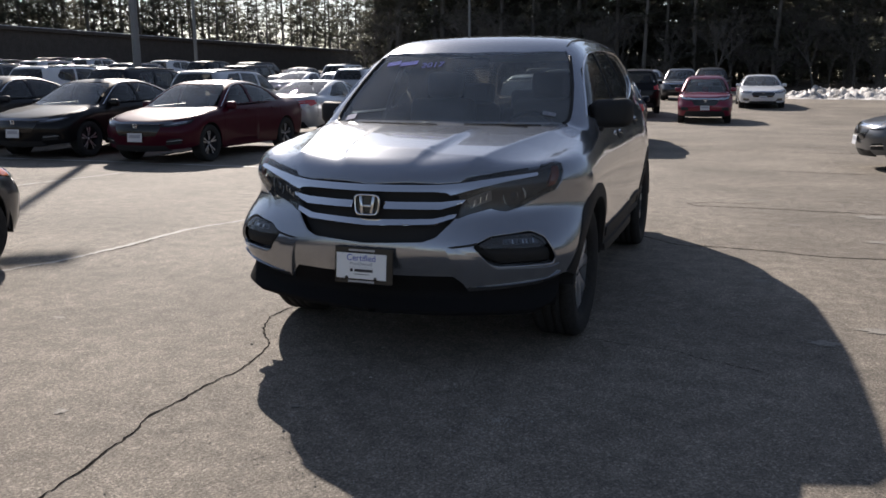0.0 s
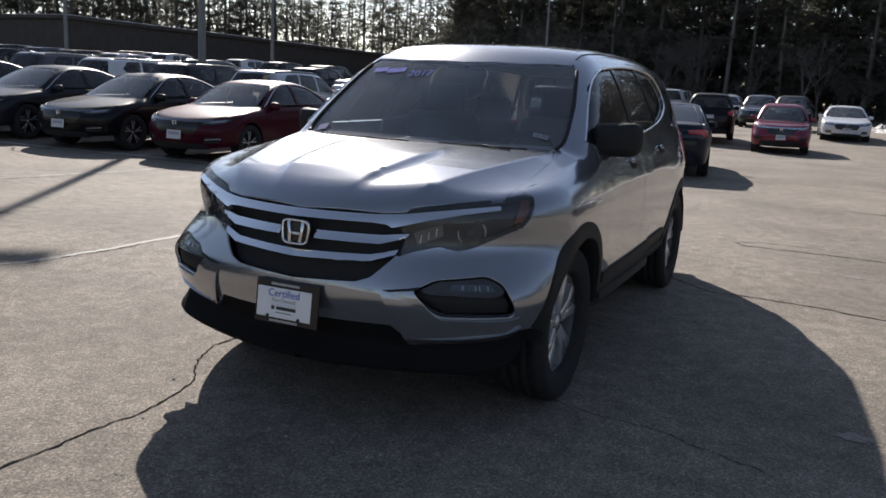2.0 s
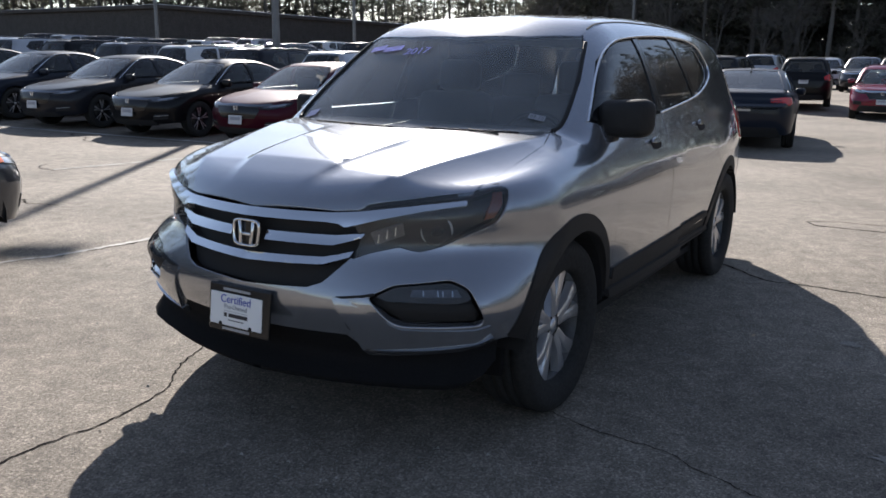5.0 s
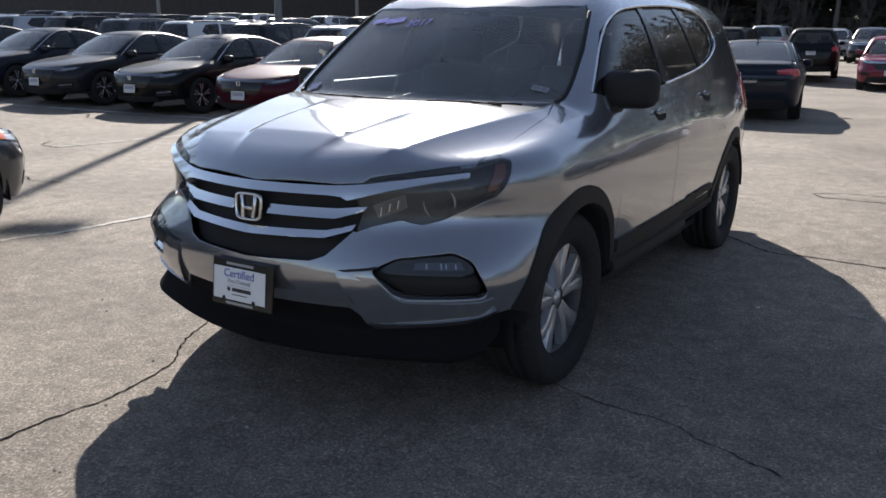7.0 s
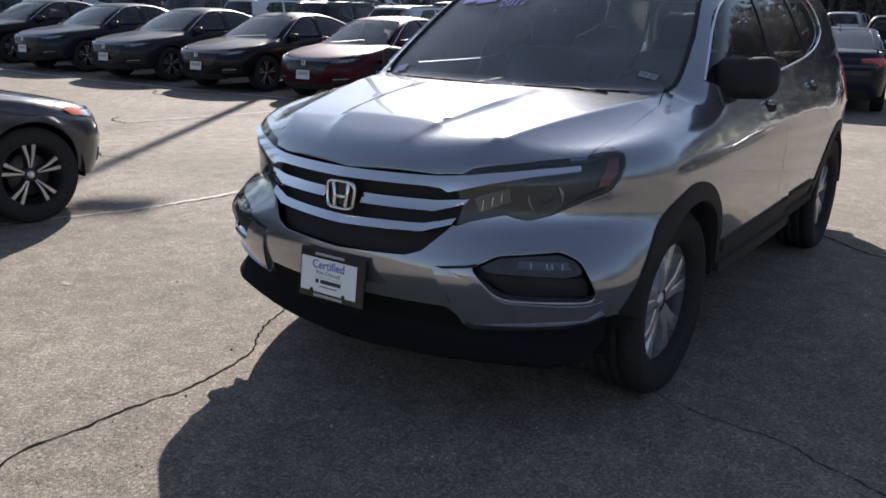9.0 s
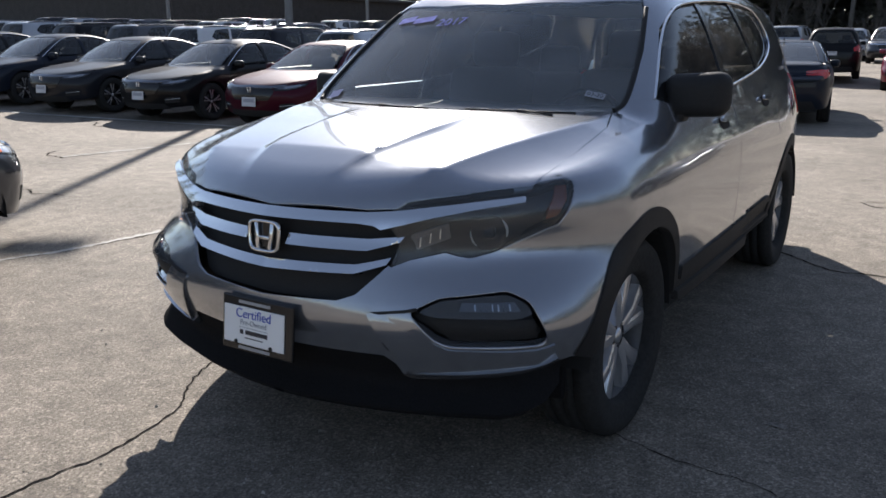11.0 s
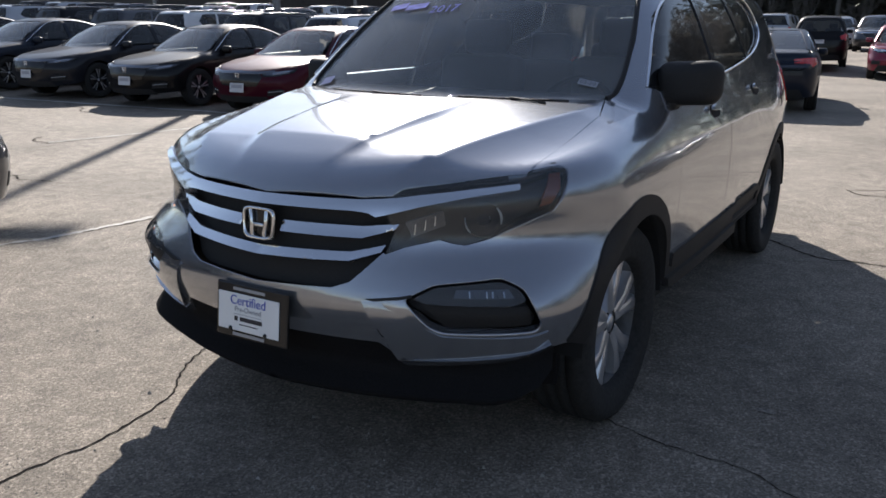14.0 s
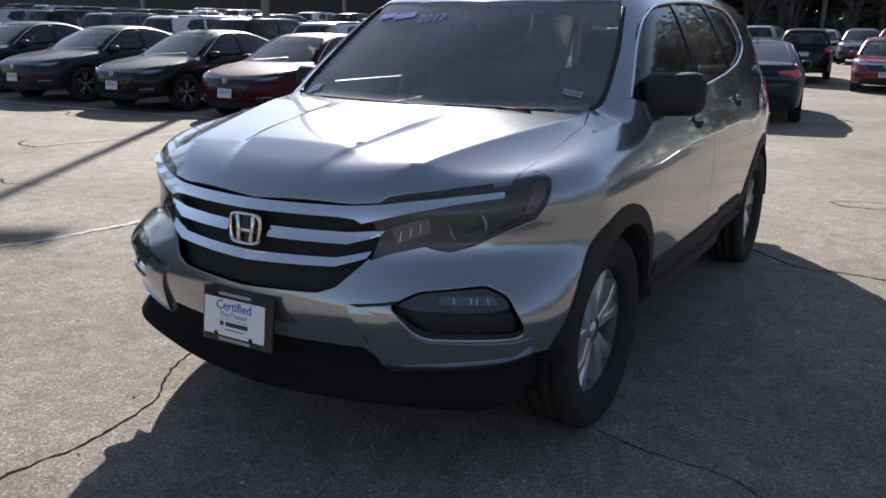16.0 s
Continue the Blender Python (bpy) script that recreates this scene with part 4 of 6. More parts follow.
        if s < 0:
            mir.matrix_basis = Matrix.Translation((-0.915, 1.50, 1.22)) @ Matrix.Diagonal((-0.85, 0.9, 0.85, 1))
        bm = bmesh.new()
        box(bm, (0.13, 0.10, 0.05), (s * 0.86, 1.49, 1.165), Matrix.Rotation(radians(s * 18), 4, "Y"), bevel=0.018, seg=3)
        part("mirror_arm", from_bm("mirror_arm", bm, BLACK_PLASTIC, True), d1)
        bm = bmesh.new()
        box(bm, (0.18, 0.006, 0.105), (s * 0.96, 1.556, 1.225), bevel=0.002, seg=1)
        part("mirror_glass", from_bm("mirror_glass", bm, CHROME), d1)
        # wheels
        steer = wheel(car, (s * 0.808, YF + 0.012, ZW), s, ZW, 0.250, 0.245)
        steer.matrix_basis = steer.matrix_basis @ Matrix.Rotation(radians(-1.2), 4, "Z")
        wheel(car, (s * 0.815, YR, ZW), s, ZW, 0.250, 0.245)
    # roof and glass
    roof = wide([(0, 1.645, 1.62), (0.35, 1.682, 1.62), (0.602, 1.762, 1.62), (0.614, 1.80, 1.63), (0.614, 2.1, 1.70), (0.61, 2.6, 1.72), (0.605, 3.4, 1.72), (0.595, 4.40, 1.68), (0, 4.47, 1.7)])
    sheet("roof", panel(F, roof, "top", 0.05, lip=0.02), SILVER)
    for s in (1, -1):
        v = panel(F, [(0.602, 1.84, 1.64), (0.609, 1.84, 1.64), (0.615, 2.6, 1.7), (0.603, 4.38, 1.7), (0.596, 4.38, 1.7), (0.608, 2.6, 1.7)], "top", 0.03, lift=0.003, lip=0.02)
        sheet("roof_ditch_strip", v if s > 0 else mirrored(v), BLACK_PLASTIC)
    screen = wide([(0, 0.975, 1.14), (0.40, 1.02, 1.14), (0.62, 1.09, 1.15), (0.748, 1.215, 1.19), (0.714, 1.470, 1.40), (0.642, 1.722, 1.57), (0.608, 1.765, 1.61), (0.35, 1.675, 1.62), (0, 1.635, 1.61)])
    sheet("windshield", panel(F, screen, "top", 0.03, lift=-0.006, lip=0.006), SCREEN_GLASS).visible_shadow = True
    for s in (1, -1):
        v = strip(F, [(0.728, 1.190, 1.185), (0.757, 1.247, 1.213), (0.718, 1.487, 1.40), (0.648, 1.729, 1.583)], 0.010, 0.007)
        sheet("windshield_moulding", v if s > 0 else mirrored(v), BLACK_PLASTIC)
    sheet("windshield_frit", panel(F, wide([(0, 1.615, 1.65), (0.35, 1.655, 1.64), (0.60, 1.745, 1.61), (0.608, 1.768, 1.63), (0.35, 1.68, 1.66), (0, 1.64, 1.67)]), "top", 0.03, lift=-0.010, lip=0), INNER)
    sheet("cowl_panel", panel(F, wide([(0, 0.945, 1.14), (0.22, 0.962, 1.15), (0.55, 1.038, 1.15), (0.73, 1.165, 1.17), (0.735, 1.215, 1.2), (0.60, 1.115, 1.17), (0.40, 1.05, 1.16), (0, 1.00, 1.16)]), "top", 0.03, lift=-0.012, lip=0.05), BLACK_PLASTIC)
    # tail end
    gate = wide([(0, 4.46, 1.69), (0.62, 4.37, 1.66), (0.69, 4.46, 1.45), (0.735, 4.58, 1.20), (0.74, 4.74, 0.80), (0.60, 4.84, 0.66), (0, 4.92, 0.64)])
    hole = wide([(0, 4.5, 1.61), (0.50, 4.45, 1.59), (0.62, 4.6, 1.25), (0, 4.8, 1.22)])
    sheet("tailgate", panel(F, gate, "rear", 0.06, lift=0.004, holes=[hole]), SILVER)
    sheet("rear_window", panel(F, hole, "rear", 0.06, lift=-0.006, lip=0.004), TINT_GLASS)
    sheet("rear_bumper", panel(F, wide([(0, 4.92, 0.632), (0.60, 4.84, 0.652), (0.75, 4.74, 0.79), (0.80, 4.6, 0.80), (0.82, 4.55, 0.40), (0.6, 4.75, 0.34), (0, 4.85, 0.32)]), "rear", 0.06), SILVER)
    for s in (1, -1):
        v = panel(F, [(0.735, 4.60, 1.20), (0.80, 4.5, 1.22), (0.83, 4.42, 1.16), (0.83, 4.42, 0.95), (0.745, 4.70, 0.90)], "rear", 0.05, lift=0.006, lip=0.02)
        sheet("tail_lamp", v if s > 0 else mirrored(v), RED_LENS)
    # inside: dark floor, seats, dashboard, wheel
    bm = bmesh.new()
    box(bm, (1.62, 3.6, 0.05), (0, 2.9, 0.42))
    box(bm, (1.62, 0.05, 0.75), (0, 1.02, 0.72))
    box(bm, (1.60, 3.9, 0.04), (0, 2.75, 0.25))
    part("cabin_floor", from_bm("cabin_floor", bm, INNER), car)
    bm = bmesh.new()  # engine bay floor and radiator wall, behind the openings
    box(bm, (1.1, 0.7, 0.02), (0, 0.80, 0.34))
    box(bm, (1.1, 0.02, 0.6), (0, 0.33, 0.62))
    box(bm, (0.95, 0.6, 0.02), (0, 0.75, 0.92))
    part("engine_bay", from_bm("engine_bay", bm, INNER), car)
    bm = bmesh.new()
    box(bm, (1.58, 0.55, 0.16), (0, 1.30, 1.07), Matrix.Rotation(radians(6), 4, "X"), bevel=0.05, seg=3)
    box(bm, (1.54, 0.30, 0.40), (0, 1.48, 0.90), bevel=0.06, seg=3)
    part("dashboard", from_bm("dashboard", bm, TRIM, True), car)
    for x, y, tall in ((0.40, 2.15, 1), (-0.40, 2.15, 1), (0.42, 3.05, 0.94), (-0.42, 3.05, 0.94), (0, 3.05, 0.90)):
        bm = bmesh.new()
        w = 0.50 if y < 3 else 0.40
        box(bm, (w, 0.52, 0.16), (x, y - 0.22, 0.66), bevel=0.06, seg=3)
        box(bm, (w, 0.15, 0.62), (x, y + 0.06, 0.95 * tall + 0.05), Matrix.Rotation(radians(-12), 4, "X"), bevel=0.06, seg=3)
        box(bm, (0.27, 0.11, 0.19), (x, y + 0.16, 1.38 * tall + 0.02), Matrix.Rotation(radians(-8), 4, "X"), bevel=0.045, seg=3)
        tube(bm, (x - 0.06, y + 0.13, 1.20 * tall), (x - 0.06, y + 0.16, 1.36 * tall), 0.007, n=6)
        tube(bm, (x + 0.06, y + 0.13, 1.20 * tall), (x + 0.06, y + 0.16, 1.36 * tall), 0.007, n=6)
        part("seat", from_bm("seat", bm, CLOTH, True), car)
    bm = bmesh.new()
    m = Matrix.Translation((0.40, 1.66, 1.06)) @ Matrix.Rotation(radians(65), 4, "X")
    k, q = 32, 8
    vs = [[bm.verts.new(m @ Vector(((0.18 + 0.016 * math.cos(b)) * math.cos(a), (0.18 + 0.016 * math.cos(b)) * math.sin(a), 0.016 * math.sin(b)))) for b in (2 * math.pi * j / q for j in range(q))] for a in (2 * math.pi * i / k for i in range(k))]
    for i in range(k):
        for j in range(q):
            bm.faces.new((vs[i][j], vs[(i + 1) % k][j], vs[(i + 1) % k][(j + 1) % q], vs[i][(j + 1) % q]))
    for a in (0, 180, 270):
        tube(bm, m @ Vector((0, 0, -0.02)), m @ Vector((0.17 * math.cos(radians(a)), 0.17 * math.sin(radians(a)), 0)), 0.022, 0.014, 8)
    part("steering_wheel", from_bm("steering_wheel", bm, BLACK_PLASTIC, True), car)
    bm = bmesh.new()
    box(bm, (0.24, 0.03, 0.07), (0, 1.70, 1.545), bevel=0.012, seg=3)
    tube(bm, (0, 1.70, 1.57), (0, 1.69, 1.60), 0.01, n=6)
    part("rear_view_mirror", from_bm("rear_view_mirror", bm, GLOSS_BLACK, True), car)
    bm = bmesh.new()
    box(bm, (1.08, 2.4, 0.03), (0, 3.15, 1.625), bevel=0.01, seg=1)
    part("headliner", from_bm("headliner", bm, HEADLINING), car)
    # writing on the screen: a blue banner with the year, two stickers
    def on_screen(x, y, lift=0.002):
        q, _ = F.cast(np.array([(x, y, 2.4)]), np.array([(0, 0, -1.0)]), 3.0, 300)
        n = Vector(F.normal(q)[0])
        e = (Vector((1, 0, 0)) - n * n.x).normalized()
        u = n.cross(e)
        m = Matrix((e, u, n)).transposed().to_4x4()
        m.translation = Vector(q[0]) + n * lift
        return m
    banner = lettering("windshield_writing", "2017", 0.080, on_screen(-0.215, 1.535), SCREEN_INK, car, label="blue year written on the windshield")
    for x, w in ((-0.52, 0.10), (-0.40, 0.13)):
        bm = bmesh.new()
        box(bm, (w, 0.045, 0.0008))
        part("windshield_writing", from_bm("windshield_writing", bm, SCREEN_INK), car).matrix_basis = on_screen(x, 1.54 + 0.30 * x * x, 0.002)
    bm = bmesh.new()
    box(bm, (0.078, 0.032, 0.0006))
    tick = part("sticker", from_bm("sticker", bm, INK_GREY), car, "pale inspection sticker")
    tick.matrix_basis = on_screen(0.633, 1.228, 0.002)
    lettering("sticker_text", "03-20", 0.028, pose(0, 0, 0.0008), INK_DARK, tick, 0.0003)
    bm = bmesh.new()
    box(bm, (0.07, 0.05, 0.0006))
    part("sticker", from_bm("sticker", bm, mat("blue_sticker", (0.10, 0.13, 0.30), 0.5)), car, "blue sticker").matrix_basis = on_screen(-0.64, 1.19, 0.002)
    # wipers
    for x0, x1 in ((-0.50, 0.02), (0.18, 0.62)):
        bm = bmesh.new()
        pts = [(x, 0, 0) for x in np.linspace(x0, x1, 9)]
        P, ok = F.cast(np.array([(x, 0.978 + 0.26 * x * x + 0.016 * (x1 - x) / (x1 - x0), 2.4) for x, _, _ in pts]), np.tile((0, 0, -1.0), (9, 1)), 3.0, 300)
        loop = []
        for a in P:
            loop.append([bm.verts.new(Vector(a) + Vector((0, -0.006 + 0.004 * math.cos(t), 0.002 + 0.004 * math.sin(t)))) for t in (2 * math.pi * i / 6 for i in range(6))])
        for a, b in zip(loop, loop[1:]):
            for i in range(6):
                bm.faces.new((a[i], a[(i + 1) % 6], b[(i + 1) % 6], b[i]))
        tube(bm, P[4] + (0, -0.008, 0.006), P[4] + (0.16, -0.03, -0.004), 0.004, n=6)
        part("wiper", from_bm("wiper", bm, BLACK_PLASTIC, True), car)
    return car


car = hero()

# ---- dealer's plate on the bumper ----
plate = thing("licence_plate_holder", "white dealer card in a black frame on the front bumper", "licence plate", pose(0, -0.030, 0.545, 84, 0, 0))
bm = bmesh.new()
box(bm, (0.312, 0.185, 0.016), (0.002, 0, -0.010), bevel=0.006)
frame_ob = part("plate_frame", from_bm("plate_frame", bm, GLOSS_BLACK), plate, "black plastic plate frame")
bm = bmesh.new()
box(bm, (0.268, 0.126, 0.004), (-0.008, -0.004, 0.0005), bevel=0.0012, seg=1)
card = part("card", from_bm("card", bm, WHITE), plate, "white printed card")
lettering("printed_word", "Certified", 0.044, pose(-0.008, 0.036, 0.0035), INK_BLUE, card)
lettering("printed_word", "Pre-Owned", 0.025, pose(-0.008, 0.007, 0.0035), INK_GREY, card)
for (w, h, x, y, mt) in ((0.125, 0.0012, -0.008, -0.010, INK_GREY), (0.098, 0.014, 0.006, -0.025, INK_DARK), (0.015, 0.015, -0.060, -0.025, INK_DARK), (0.080, 0.003, -0.005, -0.044, INK_DARK)):
    bm = bmesh.new()
    box(bm, (w, h, 0.0012), (x, y, 0.0032))
    part("printed_bar", from_bm("printed_bar", bm, mt), card)
for (w, h, x, y) in ((0.140, 0.010, -0.008, 0.074), (0.140, 0.010, -0.008, -0.080)):
    bm = bmesh.new()
    box(bm, (w, h, 0.002), (x, y, -0.0015))
    part("printed_bar", from_bm("printed_bar", bm, INK_WHITE), frame_ob)
for x in (-0.085, 0.069):
    bm = bmesh.new()
    tube(bm, (x, -0.062, -0.004), (x, -0.062, 0.006), 0.010, 0.007, 12)
    part("plate_bolt", from_bm("plate_bolt", bm, GLOSS_BLACK, True), plate)

# ---- ground ----


def asphalt():
    """Worn asphalt: pale and dark stones in a grey binder, mottled and stained."""
    m = mat("worn_asphalt", (0.15, 0.14, 0.125), 0.8, spec=0.2)
    n, l = m.node_tree.nodes, m.node_tree.links
    b = n["Principled BSDF"]
    co = n.new("ShaderNodeTexCoord")

    def noise_(scale, detail, lo, hi, to0, to1, kind="ShaderNodeTexNoise", out="Fac"):
        t = n.new(kind)
        t.inputs["Scale"].default_value = scale
        if kind == "ShaderNodeTexNoise":
            t.inputs["Detail"].default_value = detail
        l.new(co.outputs["Object"], t.inputs["Vector"])
        r = n.new("ShaderNodeMapRange")
        for k, v in (("From Min", lo), ("From Max", hi), ("To Min", to0), ("To Max", to1)):
            r.inputs[k].default_value = v
        l.new(t.outputs[out], r.inputs["Value"])
        return t, r.outputs[0]

    def times(p, q):
        x = n.new("ShaderNodeMath")
        x.operation = "MULTIPLY"
        l.new(p, x.inputs[0])
        l.new(q, x.inputs[1])
        return x.outputs[0]

    _, tone = noise_(150, 0, 0.0, 1.0, 0.50, 1.50, "ShaderNodeTexVoronoi", "Color")
    grain_, fine = noise_(280, 3, 0.3, 0.7, 0.70, 1.3)
    _, bright = noise_(105, 0, 0.66, 0.74, 1.0, 1.5, "ShaderNodeTexVoronoi", "Color")  # scattered pale stones
    _, mottle = noise_(7, 6, 0.3, 0.7, 0.80, 1.2)
    _, stain = noise_(0.55, 5, 0.35, 0.7, 1.15, 0.72)
    _, wear = noise_(0.12, 3, 0.3, 0.7, 0.88, 1.12)
    total = times(times(times(times(tone, bright), fine), times(mottle, stain)), wear)
    mul = n.new("ShaderNodeVectorMath")
    mul.operation = "SCALE"
    mul.inputs[0].default_value = (0.188, 0.164, 0.136)
    l.new(total, mul.inputs["Scale"])
    l.new(mul.outputs[0], b.inputs["Base Color"])
    bp = n.new("ShaderNodeBump")
    bp.inputs["Strength"].default_value, bp.inputs["Distance"].default_value = 0.8, 0.0055
    l.new(grain_.outputs["Fac"], bp.inputs["Height"])
    l.new(bp.outputs[0], b.inputs["Normal"])
    return m


ASPHALT = asphalt()
TAR = mat("dark_crack_filler", (0.012, 0.011, 0.011), 0.95, spec=0.02, grain=0.3, scale=120)
FAINT_LINE = mat("faint_line_paint", (0.26, 0.25, 0.23), 0.75, grain=0.5, scale=40, patch=0.4, patch_scale=3)
LINE_PAINT = mat("worn_line_paint", (0.42, 0.41, 0.38), 0.7, grain=0.35, scale=60, patch=0.3, patch_scale=4)
SCUFF = mat("scuffed_asphalt", (0.195, 0.175, 0.148), 0.85, grain=0.5, scale=70, bump=0.3)
SEAM_EDGE = mat("pale_seam_edge", (0.34, 0.325, 0.30), 0.8, grain=0.4, scale=60)
PALE = mat("pale_worn_edge", (0.225, 0.205, 0.178), 0.8, grain=0.4, scale=90, bump=0.4)
SNOW = mat("old_snow", (0.50, 0.48, 0.46), 0.8, grain=0.45, scale=6, bump=0.8, patch=0.5, patch_scale=1.3)
BARK = mat("grey_bark", (0.13, 0.118, 0.106), 0.9, grain=0.4, scale=12, bump=0.5, spread=0.25)
NEEDLES = foliage("pine_needles", (0.140, 0.140, 0.108), 0.6)
DRY_LEAF = foliage("dry_beech_leaves", (0.150, 0.138, 0.122), 0.4, 0.2)
STEEL = mat("painted_pole_steel", (0.16, 0.165, 0.17), 0.5, 0.3, grain=0.1, scale=40)
CLADDING = mat("dark_brown_cladding", (0.052, 0.047, 0.044), 0.8, grain=0.2, scale=6, patch=0.2)
EARTH = mat("leaf_litter_bank", (0.13, 0.10, 0.075), 0.95, grain=0.5, scale=5, bump=0.8, patch=0.4, patch_scale=0.3)


def rise(x, y):
    """The lot is level round the cars, climbs a little towards the trees and leans up on the side of the long rows."""
    t = min(max((y - 26.0) / 14.0, 0.0), 1.0)
    u = -9.5 - min(max(x, -70.0), 0.0)
    return 0.38 * t * t * (3 - 2 * t) + 0.030 * (u + math.hypot(u, 2.0)) / 2 - 0.0031


xs = [-400, -150, -70, -40, -26, -20, -17, -15, -13.5, -12, -11, -10, -9, -8, -7, -6, -5, 0, 5, 12, 30, 60, 150, 400]
ys = [-400, -120, -40, -10, 0, 10, 20, 26, 28, 30, 32, 34, 36, 38, 40, 60, 120, 400]
gv = [(x, y, rise(x, y)) for y in ys for x in xs]
gf = [(j * len(xs) + i, j * len(xs) + i + 1, (j + 1) * len(xs) + i + 1, (j + 1) * len(xs) + i) for j in range(len(ys) - 1) for i in range(len(xs) - 1)]
tagged(new("ground", mesh("ground", gv, gf, ASPHALT)), "worn grey asphalt car park with cracks and patches", "ground", kind="structure")


def ribbon(name, pts, width, material, label, jag=0.02, seed=1, step=0.03, lift=0.003, ragged=0.5, category="crack"):
    """A thin uneven strip along a line on the ground: a crack, a tar seam or a worn edge."""
    rnd = random.Random(seed)
    line = []
    for (x0, y0), (x1, y1) in zip(pts, pts[1:]):
        d = math.hypot(x1 - x0, y1 - y0)
        n = max(1, int(d / step))
        for i in range(n):
            t = i / n
            line.append((x0 + (x1 - x0) * t, y0 + (y1 - y0) * t, -(y1 - y0) / d, (x1 - x0) / d))
    line.append((*pts[-1], line[-1][2], line[-1][3]))
    vs, fs, off = [], [], 0.0
    for i, (x, y, nx, ny) in enumerate(line):
        off = off * 0.8 + rnd.uniform(-jag, jag)
        w = width * (1 + ragged * rnd.uniform(-1, 1)) * (0.25 if i in (0, len(line) - 1) else 1)
        for s in (-1, 1):
            vs.append((x + nx * (off + s * w / 2), y + ny * (off + s * w / 2), rise(x, y) + lift + (0.003 if x < -5 else 0)))
        if i:
            fs.append((2 * i - 2, 2 * i - 1, 2 * i + 1, 2 * i))
    return tagged(new(name, mesh(name, vs, fs, material, False)), label, category, kind="structure")


CRACK = [(-0.45, -2.1), (-0.52, -1.57), (-0.56, -1.1), (-0.63, -0.91), (-0.64, -0.6), (-0.60, -0.2), (-0.68, 0.17), (-0.87, 0.43), (-0.97, 0.66), (-0.9, 1.1), (-1.0, 2.2)]
ribbon("pavement_crack", CRACK, 0.010, TAR, "jagged dark crack running through the asphalt", 0.012, 3)
ribbon("pavement_crack", [(-3.8, 0.4), (-3.58, 1.05), (-3.43, 1.45), (-3.34, 2.2), (-3.34, 2.97), (-3.12, 3.68), (-3.0, 5.0)], 0.012, TAR, "long dark seam crack in the asphalt", 0.012, 4)
ribbon("worn_seam_edge", [(-3.84, 0.4), (-3.62, 1.05), (-3.47, 1.45), (-3.38, 2.2), (-3.38, 2.97), (-3.16, 3.68), (-3.04, 5.0)], 0.05, SEAM_EDGE, "pale worn lip beside an asphalt seam", 0.01, 5, category="seam")
ribbon("pavement_crack", [(0.5, 4.5), (0.87, 4.14), (1.25, 3.80), (1.86, 3.80), (2.4, 3.68), (3.0, 3.72), (4.5, 3.6)], 0.016, TAR, "dark crack across the asphalt beside the car", 0.012, 6)
ribbon("pavement_crack", [(1.15, 6.42), (1.30, 6.25), (2.06, 6.26), (3.3, 6.22), (4.6, 6.3)], 0.02, TAR, "dark seam of an asphalt patch", 0.008, 7)
ribbon("pavement_crack", [(1.15, 6.42), (1.45, 6.60), (2.06, 6.60)], 0.012, TAR, "short dark seam of an asphalt patch", 0.006, 8)
ribbon("pavement_crack", [(0.8, 0.95), (1.1, 0.84), (1.4, 0.82), (1.9, 0.6)], 0.005, TAR, "short fine crack in the asphalt", 0.012, 9)
ribbon("pavement_crack", [(-6.2, 2.5), (-6.03, 2.79), (-5.8, 2.7), (-5.4, 2.8)], 0.018, TAR, "short crack in the asphalt", 0.02, 10)
ribbon("pavement_crack", [(-8.5, 4.7), (-8.3, 4.45), (-7.8, 4.33)], 0.02, TAR, "short crack in the asphalt", 0.02, 11)
ribbon("pavement_crack", [(-11.9, 7.5), (-11.5, 7.25), (-11.1, 7.2), (-10.7, 6.95), (-10.3, 6.9)], 0.02, TAR, "short crack in the asphalt", 0.03, 12)
ribbon("pavement_crack", [(2.2, 10.5), (3.2, 10.35), (4.6, 10.4)], 0.03, TAR, "dark seam across the asphalt", 0.01, 13)
ribbon("pavement_crack", [(1.2, 14.5), (2.6, 14.2), (5.0, 14.4)], 0.03, TAR, "dark seam across the asphalt", 0.01, 14)


def scuff(x, y, rx, ry, seed, material=None):
    """A ragged scuffed spot of asphalt."""
    rnd = random.Random(seed)
    n = 26
    rim_ = [(x + rx * math.cos(t) * k, y + ry * math.sin(t) * k, rise(x, y) + 0.004) for t, k in ((2 * math.pi * i / n, rnd.uniform(0.45, 1.1)) for i in range(n))]
    return tagged(new("worn_patch", mesh("worn_patch", [(x, y, rise(x, y) + 0.004)] + rim_, [(0, 1 + i, 1 + (i + 1) % n) for i in range(n)], material or SCUFF, False)), "pale scuffed spot of worn asphalt", "patch", kind="structure")


for i, (x, y, rx, ry, mt) in enumerate(((2.21, 1.20, 0.10, 0.06, PALE), (2.52, 1.55, 0.16, 0.06, PALE), (1.92, 2.62, 0.06, 0.06, PALE), (2.95, 4.49, 0.20, 0.09, PALE), (3.10, 5.98, 0.20, 0.14, PALE),
                                       (1.93, 2.27, 0.035, 0.03, SCUFF), (1.41, 1.30, 0.04, 0.025, SCUFF), (1.20, 1.95, 0.05, 0.03, SCUFF), (-0.06, -0.65, 0.02, 0.02, PALE), (-0.10, -0.55, 0.03, 0.02, SCUFF),
                                       (1.95, 6.9, 0.16, 0.10, SCUFF), (2.3, 5.2, 0.14, 0.07, SCUFF), (-1.05, -0.95, 0.04, 0.03, PALE), (-2.2, 0.2, 0.05, 0.03, PALE))):
    scuff(x, y, rx, ry, 20 + i, mt)
